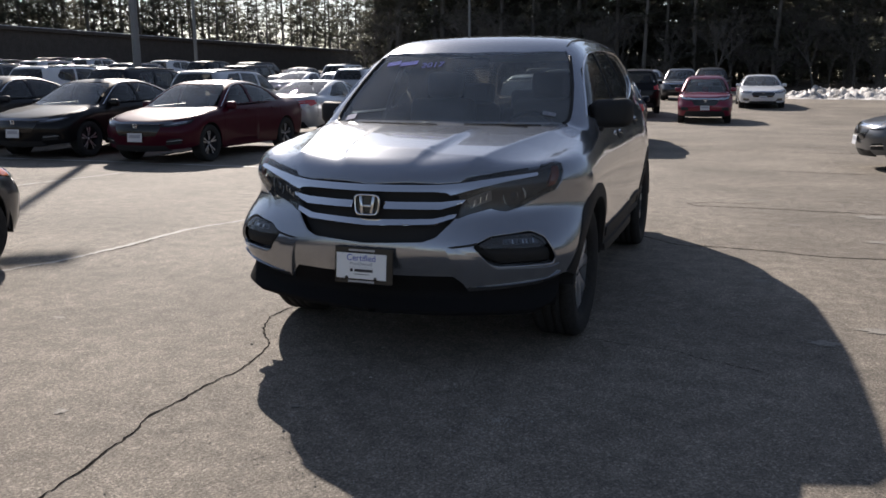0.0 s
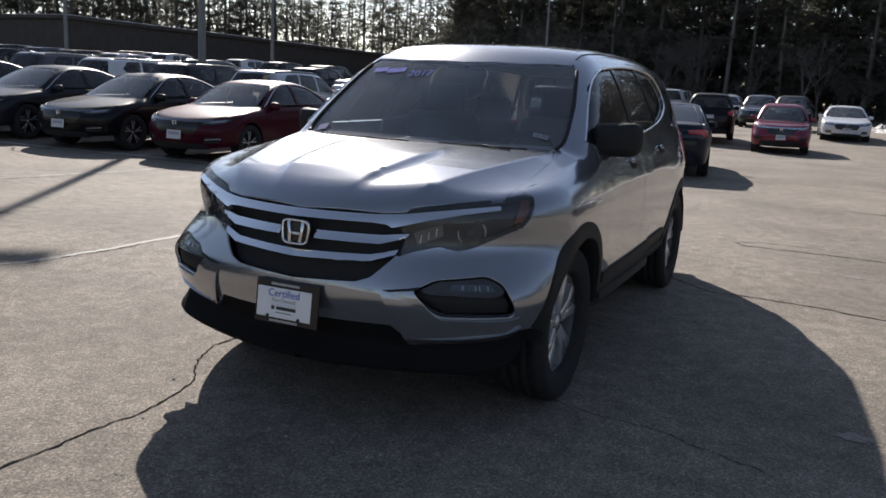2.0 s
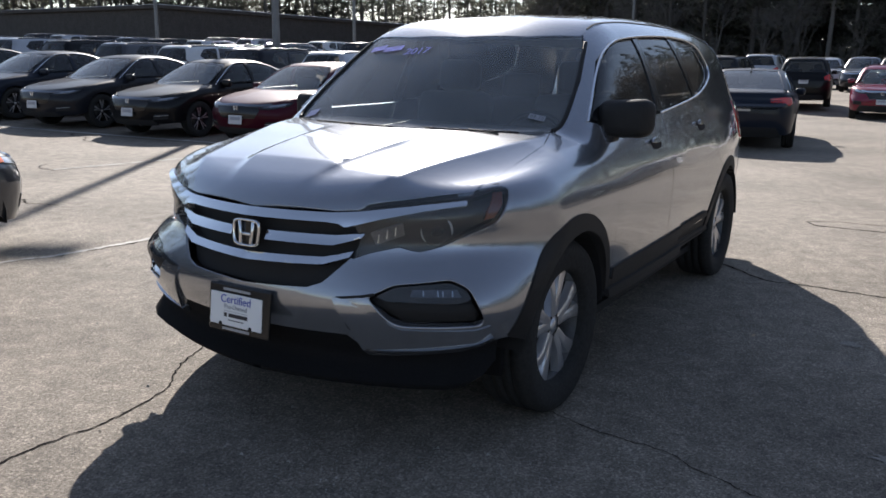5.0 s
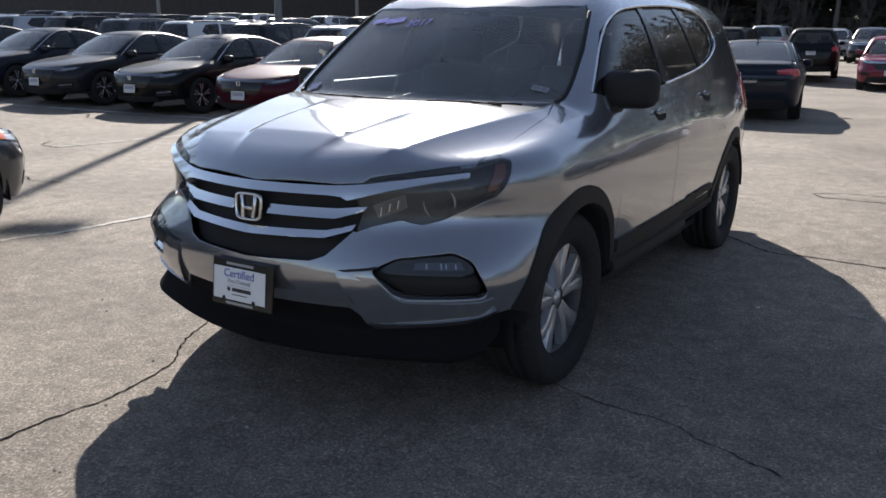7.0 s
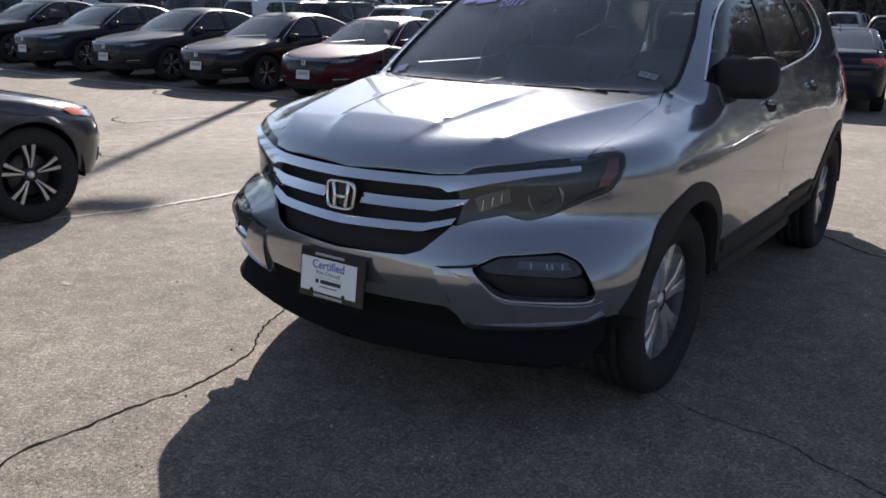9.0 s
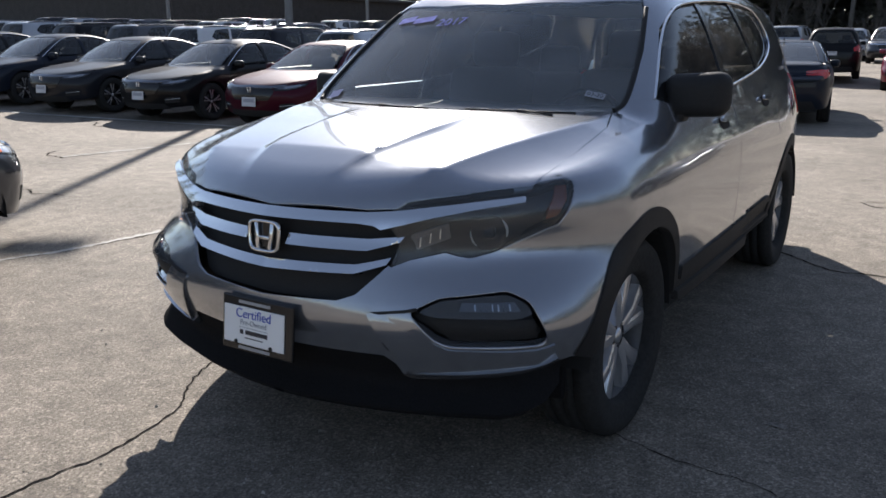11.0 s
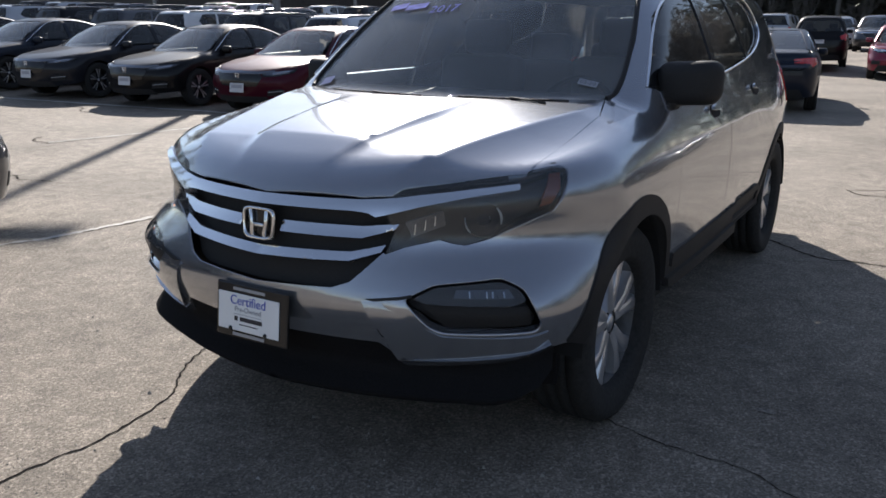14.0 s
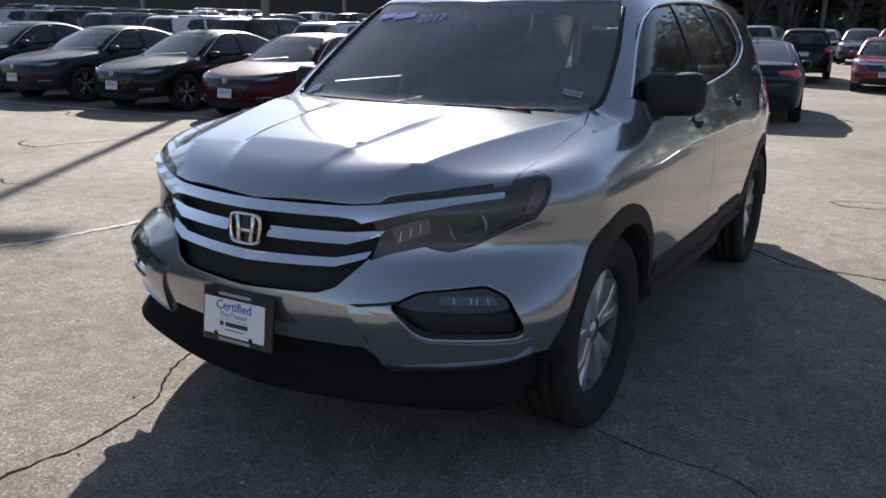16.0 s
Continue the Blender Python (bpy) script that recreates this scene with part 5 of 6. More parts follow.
ribbon("parking_line", [(-26, 5.8), (-13.5, 7.28), (-11.1, 7.85), (-9.2, 8.25), (-6.1, 8.38), (-3, 8.4)], 0.10, LINE_PAINT, "worn white parking line on the asphalt", 0.004, 30, step=0.06, ragged=0.25, category="line")
ribbon("parking_line", [(-7.9, 4.4), (-7.65, 6.0), (-7.4, 7.6)], 0.07, FAINT_LINE, "worn white parking line on the asphalt", 0.004, 31, step=0.05, ragged=0.5, category="line")

# loose grit and small stones, too many to count
rnd = random.Random(5)
gv, gf = [], []
for _ in range(5200):
    r = abs(rnd.gauss(0, 3.2))
    a = rnd.uniform(0, 2 * math.pi)
    x, y = 0.8 + r * math.cos(a), -0.4 + r * math.sin(a)
    q = rnd.uniform(0.002, 0.006) * (2.0 if rnd.random() < 0.03 else 1)
    b = len(gv)
    t = rnd.uniform(0, 6)
    gv += [(x + q * math.cos(t + k * 2.1), y + q * math.sin(t + k * 2.1), 0.0) for k in range(3)] + [(x, y, q * 0.9)]
    gf += [(b, b + 1, b + 3), (b + 1, b + 2, b + 3), (b + 2, b, b + 3)]
GRIT = mat("stone_grit", (0.24, 0.225, 0.20), 0.8, grain=0.5, scale=3)
tagged(new("grit", mesh("grit", gv, gf, GRIT, False)), "loose pale grit scattered on the asphalt", "grit", kind="stuff")


# ---- other vehicles ----
SEDAN = dict(
    form=Form(
        skirt=0.34, wide=0.93, low=0.18, bow=((0.15, 0.6, 0.85), (0.30, 0.30, 0.42)), curl=0.15, tail_bow=0.18, edge=0.10, deck_bow=0.06, crown=0.03, blend=0.03, rail=0.12,
        nose=((0.12, 0.30, 0.45, 0.55, 0.65, 0.75, 0.95), (0.16, 0.06, 0.02, 0.0, 0.015, 0.05, 0.30)),
        tail=((0.2, 0.4, 0.6, 0.8, 1.0, 1.2), (4.74, 4.84, 4.88, 4.87, 4.84, 4.75)),
        side=((0.12, 0.30, 0.55, 0.72, 0.85, 0.95, 1.05, 1.2), (0.92, 0.96, 0.99, 1.0, 0.985, 0.95, 0.90, 0.84)),
        plan=((0, 0.9, 1.8, 3.0, 3.8, 4.88), (1.0, 1.0, 0.985, 0.985, 0.99, 0.88)),
        deck=((-0.2, 0.05, 0.3, 0.7, 1.1, 1.4, 3.0, 3.9, 4.4, 4.85, 5.0), (0.66, 0.73, 0.80, 0.88, 0.94, 0.97, 1.01, 1.05, 1.07, 1.03, 1.0)),
        screen=((1.10, 0.93), (2.0, 1.405)), screen_bow=0.30, screen_belly=0.08, back=((4.25, 1.06), (3.05, 1.43)), back_bow=0.25,
        flank=((0.9, 1.0, 1.2, 1.4, 1.5), (0.885, 0.85, 0.76, 0.645, 0.56)), cab_plan=((1.0, 1.8, 3.0, 4.3), (0.96, 1.0, 0.99, 0.85)),
        roof=((1.7, 2.0, 2.5, 3.0, 3.6, 4.5), (1.35, 1.41, 1.45, 1.44, 1.35, 1.12)), roof_crown=0.08),
    L=4.88, YF=0.93, YR=3.76, ZW=0.335, RA=0.385, rim=0.225, half=0.80,
    lip=[(0, 0.05, 0.74), (0.40, 0.15, 0.75), (0.62, 0.30, 0.78), (0.72, 0.42, 0.80)], hood_side=[(0.76, 0.75, 0.88), (0.74, 1.10, 0.94), (0.70, 1.32, 0.97)], cowl=[(0.45, 1.17, 0.96), (0, 1.12, 0.95)],
    screen=[(0, 1.13, 0.96), (0.45, 1.18, 0.96), (0.72, 1.34, 0.98), (0.60, 1.90, 1.30), (0.53, 2.02, 1.37), (0, 1.95, 1.40)],
    roof=[(0, 1.96, 1.40), (0.53, 2.03, 1.37), (0.50, 2.5, 1.42), (0.50, 3.0, 1.40), (0, 3.05, 1.43)],
    back=[(0, 3.06, 1.43), (0.50, 3.02, 1.39), (0.60, 3.55, 1.24), (0.66, 4.05, 1.08), (0, 4.22, 1.07)],
    boot=[(0, 4.24, 1.07), (0.66, 4.08, 1.07), (0.70, 4.45, 1.05), (0.64, 4.74, 1.03), (0, 4.84, 1.04)],
    belt=[(0.87, 0.62, 0.86), (0.85, 1.2, 0.93), (0.84, 1.5, 0.965), (0.84, 2.4, 0.985), (0.83, 3.3, 1.01), (0.80, 3.9, 1.06), (0.78, 4.4, 1.05), (0.74, 4.5, 1.02)],
    panes=[[(0.84, 1.55, 0.985), (0.70, 1.95, 1.28), (0.64, 2.15, 1.36), (0.62, 2.42, 1.385), (0.83, 2.45, 1.0)], [(0.83, 2.52, 1.0), (0.62, 2.49, 1.388), (0.63, 2.9, 1.385), (0.68, 3.25, 1.31), (0.80, 3.62, 1.08), (0.82, 3.45, 1.04)]],
    frame=[(0.84, 1.30, 0.965), (0.62, 1.90, 1.31), (0.53, 2.03, 1.38), (0.50, 2.5, 1.43), (0.50, 3.0, 1.41), (0.58, 3.5, 1.27), (0.66, 4.05, 1.10), (0.80, 3.95, 1.06), (0.83, 3.3, 1.02), (0.84, 2.4, 0.99), (0.84, 1.5, 0.97)],
    lamp=[(0.42, 0.17, 0.70), (0.60, 0.29, 0.735), (0.76, 0.46, 0.765), (0.81, 0.56, 0.775), (0.80, 0.46, 0.71), (0.62, 0.25, 0.655), (0.45, 0.15, 0.65)],
    grille=[(0, 0.03, 0.715), (0.40, 0.14, 0.70), (0.44, 0.15, 0.64), (0.36, 0.09, 0.50), (0, 0.0, 0.48)],
    bar=[(0, 0.03, 0.735), (0.40, 0.14, 0.725), (0.60, 0.27, 0.745), (0.60, 0.27, 0.725), (0.40, 0.14, 0.69), (0, 0.03, 0.695)],
    intake=[(0.55, 0.14, 0.44), (0.72, 0.28, 0.46), (0.74, 0.29, 0.36), (0.52, 0.13, 0.34)], low=[(0, 0.03, 0.33), (0.5, 0.13, 0.33), (0.6, 0.2, 0.24), (0, 0.06, 0.22)],
    tail=[(0.46, 4.80, 0.93), (0.68, 4.70, 0.955), (0.82, 4.55, 0.95), (0.84, 4.50, 0.86), (0.74, 4.66, 0.80), (0.70, 4.70, 0.855), (0.46, 4.80, 0.86)],
    plate=(0.0, -0.012, 0.47), tail_plate=(0, 4.885, 0.78), mirror=(0.93, 1.62, 0.985), fin=(0, 3.0, 1.425), handles=((2.25, 0.88), (3.25, 0.90)), style="machined",
)
WAGON = dict(
    form=Form(
        skirt=0.34, wide=0.925, low=0.20, bow=((0.15, 0.6, 0.75, 0.95), (0.30, 0.28, 0.40, 0.46)), curl=0.15, tail_bow=0.12, edge=0.10, deck_bow=0.08, crown=0.03, blend=0.03, rail=0.12,
        nose=((0.12, 0.30, 0.45, 0.60, 0.75, 0.88, 1.1), (0.16, 0.07, 0.02, 0.0, 0.02, 0.05, 0.2)),
        tail=((0.2, 0.4, 0.6, 0.8, 1.0, 1.2), (4.48, 4.55, 4.58, 4.57, 4.54, 4.50)),
        side=((0.12, 0.32, 0.55, 0.78, 0.92, 1.02, 1.12, 1.3), (0.92, 0.96, 0.985, 1.0, 0.985, 0.955, 0.91, 0.85)),
        plan=((0, 0.9, 1.8, 3.0, 3.7, 4.58), (1.0, 1.0, 0.985, 0.985, 0.99, 0.90)),
        deck=((-0.2, 0.05, 0.3, 0.7, 1.1, 1.4, 3.0, 4.6, 5.0), (0.84, 0.91, 0.97, 1.03, 1.07, 1.09, 1.13, 1.18, 1.18)),
        screen=((0.98, 1.04), (1.72, 1.56)), screen_bow=0.30, screen_belly=0.10, back=((4.50, 1.10), (4.20, 1.62)), back_bow=0.15,
        flank=((0.95, 1.1, 1.3, 1.5, 1.65), (0.89, 0.85, 0.785, 0.70, 0.60)), cab_plan=((0.9, 1.8, 3.0, 3.8, 4.6), (0.97, 1.0, 0.99, 0.96, 0.88)),
        roof=((1.4, 1.72, 2.1, 2.8, 3.6, 4.3, 4.8), (1.49, 1.59, 1.65, 1.68, 1.665, 1.61, 1.54)), roof_crown=0.06),
    L=4.58, YF=0.92, YR=3.58, ZW=0.35, RA=0.405, rim=0.225, half=0.79,
    lip=[(0, 0.05, 0.90), (0.40, 0.14, 0.91), (0.60, 0.28, 0.94), (0.70, 0.40, 0.97)], hood_side=[(0.74, 0.70, 1.02), (0.72, 1.0, 1.06), (0.68, 1.18, 1.09)], cowl=[(0.45, 1.05, 1.08), (0, 1.00, 1.07)],
    screen=[(0, 1.01, 1.08), (0.45, 1.06, 1.08), (0.70, 1.21, 1.10), (0.60, 1.70, 1.50), (0.55, 1.76, 1.55), (0, 1.66, 1.56)],
    roof=[(0, 1.67, 1.57), (0.55, 1.77, 1.56), (0.56, 2.6, 1.65), (0.55, 3.4, 1.65), (0.53, 4.16, 1.6), (0, 4.22, 1.63)],
    back=[], boot=[],
    belt=[(0.87, 0.60, 0.96), (0.85, 1.1, 1.03), (0.84, 1.3, 1.075), (0.84, 2.3, 1.10), (0.83, 3.2, 1.14), (0.80, 3.7, 1.20), (0.78, 4.25, 1.22), (0.76, 4.3, 1.20)],
    panes=[[(0.83, 1.35, 1.09), (0.70, 1.74, 1.44), (0.66, 1.95, 1.53), (0.64, 2.22, 1.555), (0.83, 2.22, 1.11)], [(0.83, 2.29, 1.11), (0.64, 2.29, 1.558), (0.63, 3.0, 1.57), (0.81, 3.12, 1.15)], [(0.81, 3.19, 1.16), (0.63, 3.07, 1.57), (0.65, 3.6, 1.54), (0.74, 3.85, 1.34), (0.78, 3.75, 1.25)]],
    frame=[(0.84, 1.22, 1.075), (0.60, 1.70, 1.50), (0.55, 1.78, 1.56), (0.56, 2.6, 1.66), (0.55, 3.4, 1.66), (0.53, 4.16, 1.61), (0.70, 4.35, 1.30), (0.78, 4.32, 1.21), (0.80, 3.7, 1.20), (0.83, 3.2, 1.14), (0.84, 2.3, 1.10), (0.84, 1.3, 1.08)],
    lamp=[(0.42, 0.16, 0.85), (0.60, 0.28, 0.90), (0.74, 0.42, 0.945), (0.80, 0.56, 0.96), (0.80, 0.46, 0.87), (0.62, 0.25, 0.80), (0.45, 0.14, 0.79)],
    grille=[(0, 0.03, 0.86), (0.40, 0.14, 0.85), (0.44, 0.15, 0.79), (0.34, 0.08, 0.64), (0, 0.0, 0.62)],
    bar=[(0, 0.03, 0.885), (0.40, 0.14, 0.88), (0.60, 0.27, 0.90), (0.58, 0.25, 0.875), (0.40, 0.14, 0.83), (0, 0.03, 0.835)],
    intake=[(0.55, 0.14, 0.56), (0.74, 0.28, 0.58), (0.76, 0.29, 0.46), (0.52, 0.13, 0.46)], low=[(0, 0.03, 0.44), (0.6, 0.15, 0.44), (0.7, 0.25, 0.26), (0, 0.06, 0.24)],
    tail=[(0.60, 4.47, 1.02), (0.74, 4.38, 1.10), (0.80, 4.25, 1.10), (0.82, 4.24, 0.92), (0.74, 4.40, 0.88), (0.60, 4.47, 0.92)],
    plate=(0.0, -0.012, 0.55), tail_plate=(0, 4.59, 0.86), mirror=(0.95, 1.36, 1.16), fin=(0, 4.0, 1.655), handles=((2.02, 0.98), (2.98, 1.02)), style="plain",
)
COMPACT = dict(SEDAN, YF=0.82, marker=[(0.745, 0.45, 0.765), (0.795, 0.56, 0.782), (0.818, 0.61, 0.772), (0.812, 0.53, 0.722), (0.775, 0.44, 0.715)])
PANEL_CACHE = {}


def vehicle(kind, name, label, m, body_paint, group="", rims=None, plain_plate=True, dark_lamps=False):
    """A parked car of a kind of skin, in a colour, at a pose (its nose at the origin, looking along -y)."""
    S = {"sedan": SEDAN, "compact": COMPACT, "wagon": WAGON}[kind]
    F = S["form"]
    car = thing(name, label, "car", m, group)

    def sheet(key, pname, maker, material, parent=car, plabel="", flip=False):
        k = (kind, key, material.name, flip)
        if k not in MESH_CACHE:
            if (kind, key) not in PANEL_CACHE:
                PANEL_CACHE[(kind, key)] = maker()
            vf = PANEL_CACHE[(kind, key)]
            MESH_CACHE[k] = mesh(pname, *(mirrored(vf) if flip else vf), material)
        return part(pname, MESH_CACHE[k], parent, plabel)

    L, YF, YR, ZW, RA = S["L"], S["YF"], S["YR"], S["ZW"], S["RA"]
    st = 0.06
    hood_out = S["lip"] + S["hood_side"] + S["cowl"]
    sheet("hood", "hood", lambda: panel(F, wide(hood_out), "top", st, lip=0.03), body_paint)
    hs = [(x + 0.006, y, z) for x, y, z in S["hood_side"]]
    nose_half = [(0, 0.05, S["lip"][0][2] - 0.012)] + [(x, y, z - 0.012) for x, y, z in S["lip"][1:]] + [(0.90, 0.60, S["belt"][0][2])] + arc(YF, ZW, RA, 140, 180, n=6) + [(0.86, 0.42, 0.29), (0.6, 0.2, 0.26), (0, 0.08, 0.25)]
    sheet("nose", "front_bumper", lambda: panel(F, wide(nose_half), "wrap", st), body_paint)
    fender = [(0.88, 0.60, S["belt"][0][2])] + arc(YF, ZW, RA, 139, 2, n=14) + [(0.9, YF + RA + 0.05, 0.22), (0.95, YF + RA + 0.07, 0.6), (0.85, S["belt"][2][1] - 0.1, S["belt"][2][2] - 0.005), (0.74, S["hood_side"][2][1] + 0.05, S["hood_side"][2][2] + 0.01)] + hs[::-1] + [(0.73, 0.43, S["lip"][-1][2])]
    y1 = YF + RA + 0.058
    mid = S["handles"][0][0] + 0.22
    bz = lambda y: float(np.interp(y, [b[1] for b in S["belt"]], [b[2] for b in S["belt"]])) - 0.006
    door1 = [(0.9, y1, 0.22), (0.95, y1 + 0.02, 0.6), (0.85, S["belt"][2][1] - 0.09, bz(S["belt"][2][1] - 0.09))] + [(0.84, y, bz(y)) for y in (1.8, mid)] + [(0.93, mid, 0.6), (0.92, mid, 0.22)]
    ye = YR - RA - 0.02
    door2 = [(0.92, mid + 0.008, 0.22), (0.93, mid + 0.008, 0.6), (0.84, mid + 0.008, bz(mid))] + [(0.83, y, bz(y)) for y in (mid + 0.5, ye + 0.2)] + [(0.9, ye + 0.14, 0.80)] + arc(YR, ZW, RA, 125, 178, n=8) + [(0.92, ye, 0.22)]
    quart = [(0.9, ye + 0.148, 0.80), (0.83, ye + 0.208, bz(ye + 0.2))] + [(0.80, y, bz(y)) for y in (3.7, 4.0, L - 0.45)] + [(0.84, L - 0.42, 0.8), (0.84, L - 0.42, 0.30)] + arc(YR, ZW, RA, 2, 124, n=14)
    tail_half = [(0, L, S["tail"][0][2] + 0.08), (0.70, L - 0.2, S["tail"][0][2] + 0.09), (0.80, L - 0.41, bz(L - 0.45)), (0.84, L - 0.41, 0.8), (0.84, L - 0.41, 0.30), (0.5, L - 0.1, 0.26), (0, L - 0.08, 0.26)]
    for flip in (False, True):
        sheet("fender", "fender", lambda: panel(F, fender, "tilt", st), body_paint, flip=flip)
        d1 = sheet("door1", "front_door", lambda: panel(F, door1, "side", st), body_paint, flip=flip)
        d2 = sheet("door2", "rear_door", lambda: panel(F, door2, "side", st), body_paint, flip=flip)
        sheet("quarter", "quarter_panel", lambda: panel(F, quart, "side", st), body_paint, flip=flip)
        sheet("pillars", "window_frame", lambda: panel(F, S["frame"], "steep", st, lift=0.003, lip=0.03, holes=S["panes"]), body_paint, flip=flip)
        for i, p in enumerate(S["panes"]):
            sheet("pane%d" % i, "side_window", lambda: panel(F, p, "steep", 0.09, lift=-0.012, lip=0.0), TINT_GLASS, flip=flip)
        lamp = sheet("lamp", "headlight", lambda: panel(F, S["lamp"], "wrap", 0.04, lift=0.002, lip=0.01), GLOSS_BLACK, flip=flip)
        def glow():
            a = np.array(S["lamp"])
            return panel(F, a.mean(0) + (a - a.mean(0)) * (0.8, 0.8, 0.62), "wrap", 0.04, lift=0.008, lip=0.006)
        sheet("lampin", "lens", glow, DARK_CHROME if dark_lamps else REFLECTOR, lamp, flip=flip)
        if kind == "sedan":
            sheet("led", "light_strip", lambda: panel(F, [(0.56, 0.26, 0.708), (0.74, 0.43, 0.744), (0.75, 0.44, 0.724), (0.57, 0.26, 0.682)], "wrap", 0.03, lift=0.014, lip=0.006), REFLECTOR, lamp, flip=flip)
            sheet("fogtrim", "fog_lamp_trim", lambda: panel(F, [(0.54, 0.14, 0.412), (0.75, 0.29, 0.436), (0.75, 0.29, 0.420), (0.54, 0.14, 0.398)], "wrap", 0.03, lift=0.014, lip=0.01), CHROME, flip=flip)
            sheet("wtrim", "window_trim", lambda: strip(F, [(0.84, 1.42, 0.975), (0.70, 1.92, 1.295), (0.64, 2.13, 1.378), (0.62, 2.45, 1.402), (0.63, 2.9, 1.402), (0.68, 3.28, 1.325), (0.80, 3.68, 1.085)], 0.007, 0.008, 2), CHROME, flip=flip)
        if kind == "wagon":
            # rails added to catch sun glints along the rows of roofs
            sheet("rail", "roof_rail", lambda: strip(F, [(0.56, 1.95, 1.62), (0.575, 2.6, 1.65), (0.57, 3.4, 1.65), (0.55, 4.0, 1.61)], 0.014, 0.035, 2), DARK_CHROME, flip=flip)
        sheet("marker", "side_marker", lambda: panel(F, S.get("marker") or [S["lamp"][3], S["lamp"][4], (S["lamp"][4][0] - 0.03, S["lamp"][4][1] - 0.08, S["lamp"][4][2] - 0.0)], "wrap", 0.03, lift=0.012, lip=0.006), AMBER if kind == "compact" else GLOSS_BLACK if dark_lamps else MARKER, lamp, flip=flip)
        sheet("intake", "side_intake", lambda: panel(F, S["intake"], "wrap", 0.05, lift=0.003, lip=0.006), BLACK_PLASTIC, flip=flip)
        sheet("taillamp", "tail_lamp", lambda: panel(F, S["tail"], "rear", 0.05, lift=0.006, lip=0.012), RED_LENS, flip=flip)
        s = -1 if flip else 1
        x, y, z = S["mirror"]
        if ("mirror", body_paint.name) not in MESH_CACHE:
            bm = bmesh.new()
            box(bm, (0.20, 0.12, 0.14), bevel=0.045, seg=3)
            MESH_CACHE[("mirror", body_paint.name)] = from_bm("door_mirror", bm, body_paint, True)
        o = part("door_mirror", MESH_CACHE[("mirror", body_paint.name)], d1)
        o.matrix_basis = pose(s * x, y, z, 0, 0, s * 12)
        if ("mirror_arm",) not in MESH_CACHE:
            bm = bmesh.new()
            box(bm, (0.16, 0.07, 0.035), bevel=0.012, seg=2)
            MESH_CACHE[("mirror_arm",)] = from_bm("mirror_arm", bm, BLACK_PLASTIC, True)
        part("mirror_arm", MESH_CACHE[("mirror_arm",)], d1).matrix_basis = pose(s * (x - 0.09), y + 0.01, z - 0.05, 0, 0, 0)
        for (hy, hz), d, hk in zip(S["handles"], (d1, d2), ("handle1", "handle2")):
            sheet(hk, "handle", lambda: panel(F, [(0.92, hy - 0.1, hz + 0.014), (0.92, hy + 0.1, hz + 0.02), (0.92, hy + 0.1, hz - 0.012), (0.92, hy - 0.1, hz - 0.014)], "side", 0.05, lift=0.03, lip=0.02), body_paint, d, flip=flip)
        for y in (YF, YR):
            wheel(car, (s * S["half"], y, ZW), s, ZW, S["rim"], 0.215, S["style"], rims, turns=28)
            if (kind, "housing", y, s) not in MESH_CACHE:
                bm = bmesh.new()
                k = 14
                r_ = [[bm.verts.new((s * xx, y + RA * math.cos(t), ZW + RA * math.sin(t))) for t in (math.pi * (1.1 * i / k - 0.05) for i in range(k + 1))] for xx in (0.89, 0.5)]
                for i in range(k):
                    bm.faces.new((r_[0][i], r_[0][i + 1], r_[1][i + 1], r_[1][i]))
                bm.faces.new(r_[1])
                MESH_CACHE[(kind, "housing", y, s)] = from_bm("wheel_housing", bm, INNER)
            part("wheel_housing", MESH_CACHE[(kind, "housing", y, s)], car)
    sheet("roof", "roof", lambda: panel(F, wide(S["roof"]), "top", 0.09, lip=0.02), body_paint)
    sheet("screen", "windshield", lambda: panel(F, wide(S["screen"]), "top", 0.06, lift=-0.006, lip=0.006), SCREEN_GLASS)
    if S["back"]:
        sheet("back", "rear_window", lambda: panel(F, wide(S["back"]), "top", 0.06, lift=-0.006, lip=0.006), TINT_GLASS)
        sheet("boot", "boot_lid", lambda: panel(F, wide(S["boot"]), "top", 0.06, lip=0.03), body_paint)
    else:
        sheet("back", "rear_window", lambda: panel(F, wide([(0, 4.3, 1.56), (0.50, 4.2, 1.55), (0.66, 4.3, 1.18), (0, 4.5, 1.18)]), "rear", 0.06, lift=-0.004, lip=0.006), TINT_GLASS)
        sheet("hatch", "tailgate", lambda: panel(F, wide([(0, 4.25, 1.62), (0.55, 4.15, 1.60), (0.70, 4.3, 1.25), (0.72, 4.4, 1.12), (0, 4.55, 1.10)]), "rear", 0.06, lift=-0.012, lip=0.02, holes=[wide([(0, 4.3, 1.56), (0.50, 4.2, 1.55), (0.66, 4.3, 1.18), (0, 4.5, 1.18)])]), body_paint)
    sheet("tailend", "rear_bumper", lambda: panel(F, wide(tail_half), "rear", 0.06), body_paint)
    sheet("taillow", "rear_valance", lambda: panel(F, wide([(0, L, 0.42), (0.6, L - 0.1, 0.42), (0.7, L - 0.2, 0.25), (0, L - 0.05, 0.23)]), "rear", 0.08, lift=0.006, lip=0.01), BLACK_PLASTIC)
    sheet("grille", "grille", lambda: panel(F, wide(S["grille"]), "wrap", 0.05, lift=0.004, lip=0.01), GLOSS_BLACK)
    sheet("bar", "grille_bar", lambda: panel(F, wide(S["bar"]), "wrap", 0.04, lift=0.014, lip=0.012), CHROME if not dark_lamps else DARK_CHROME)
    sheet("lowin", "lower_intake", lambda: panel(F, wide(S["low"]), "wrap", 0.06, lift=0.004, lip=0.01), BLACK_PLASTIC)
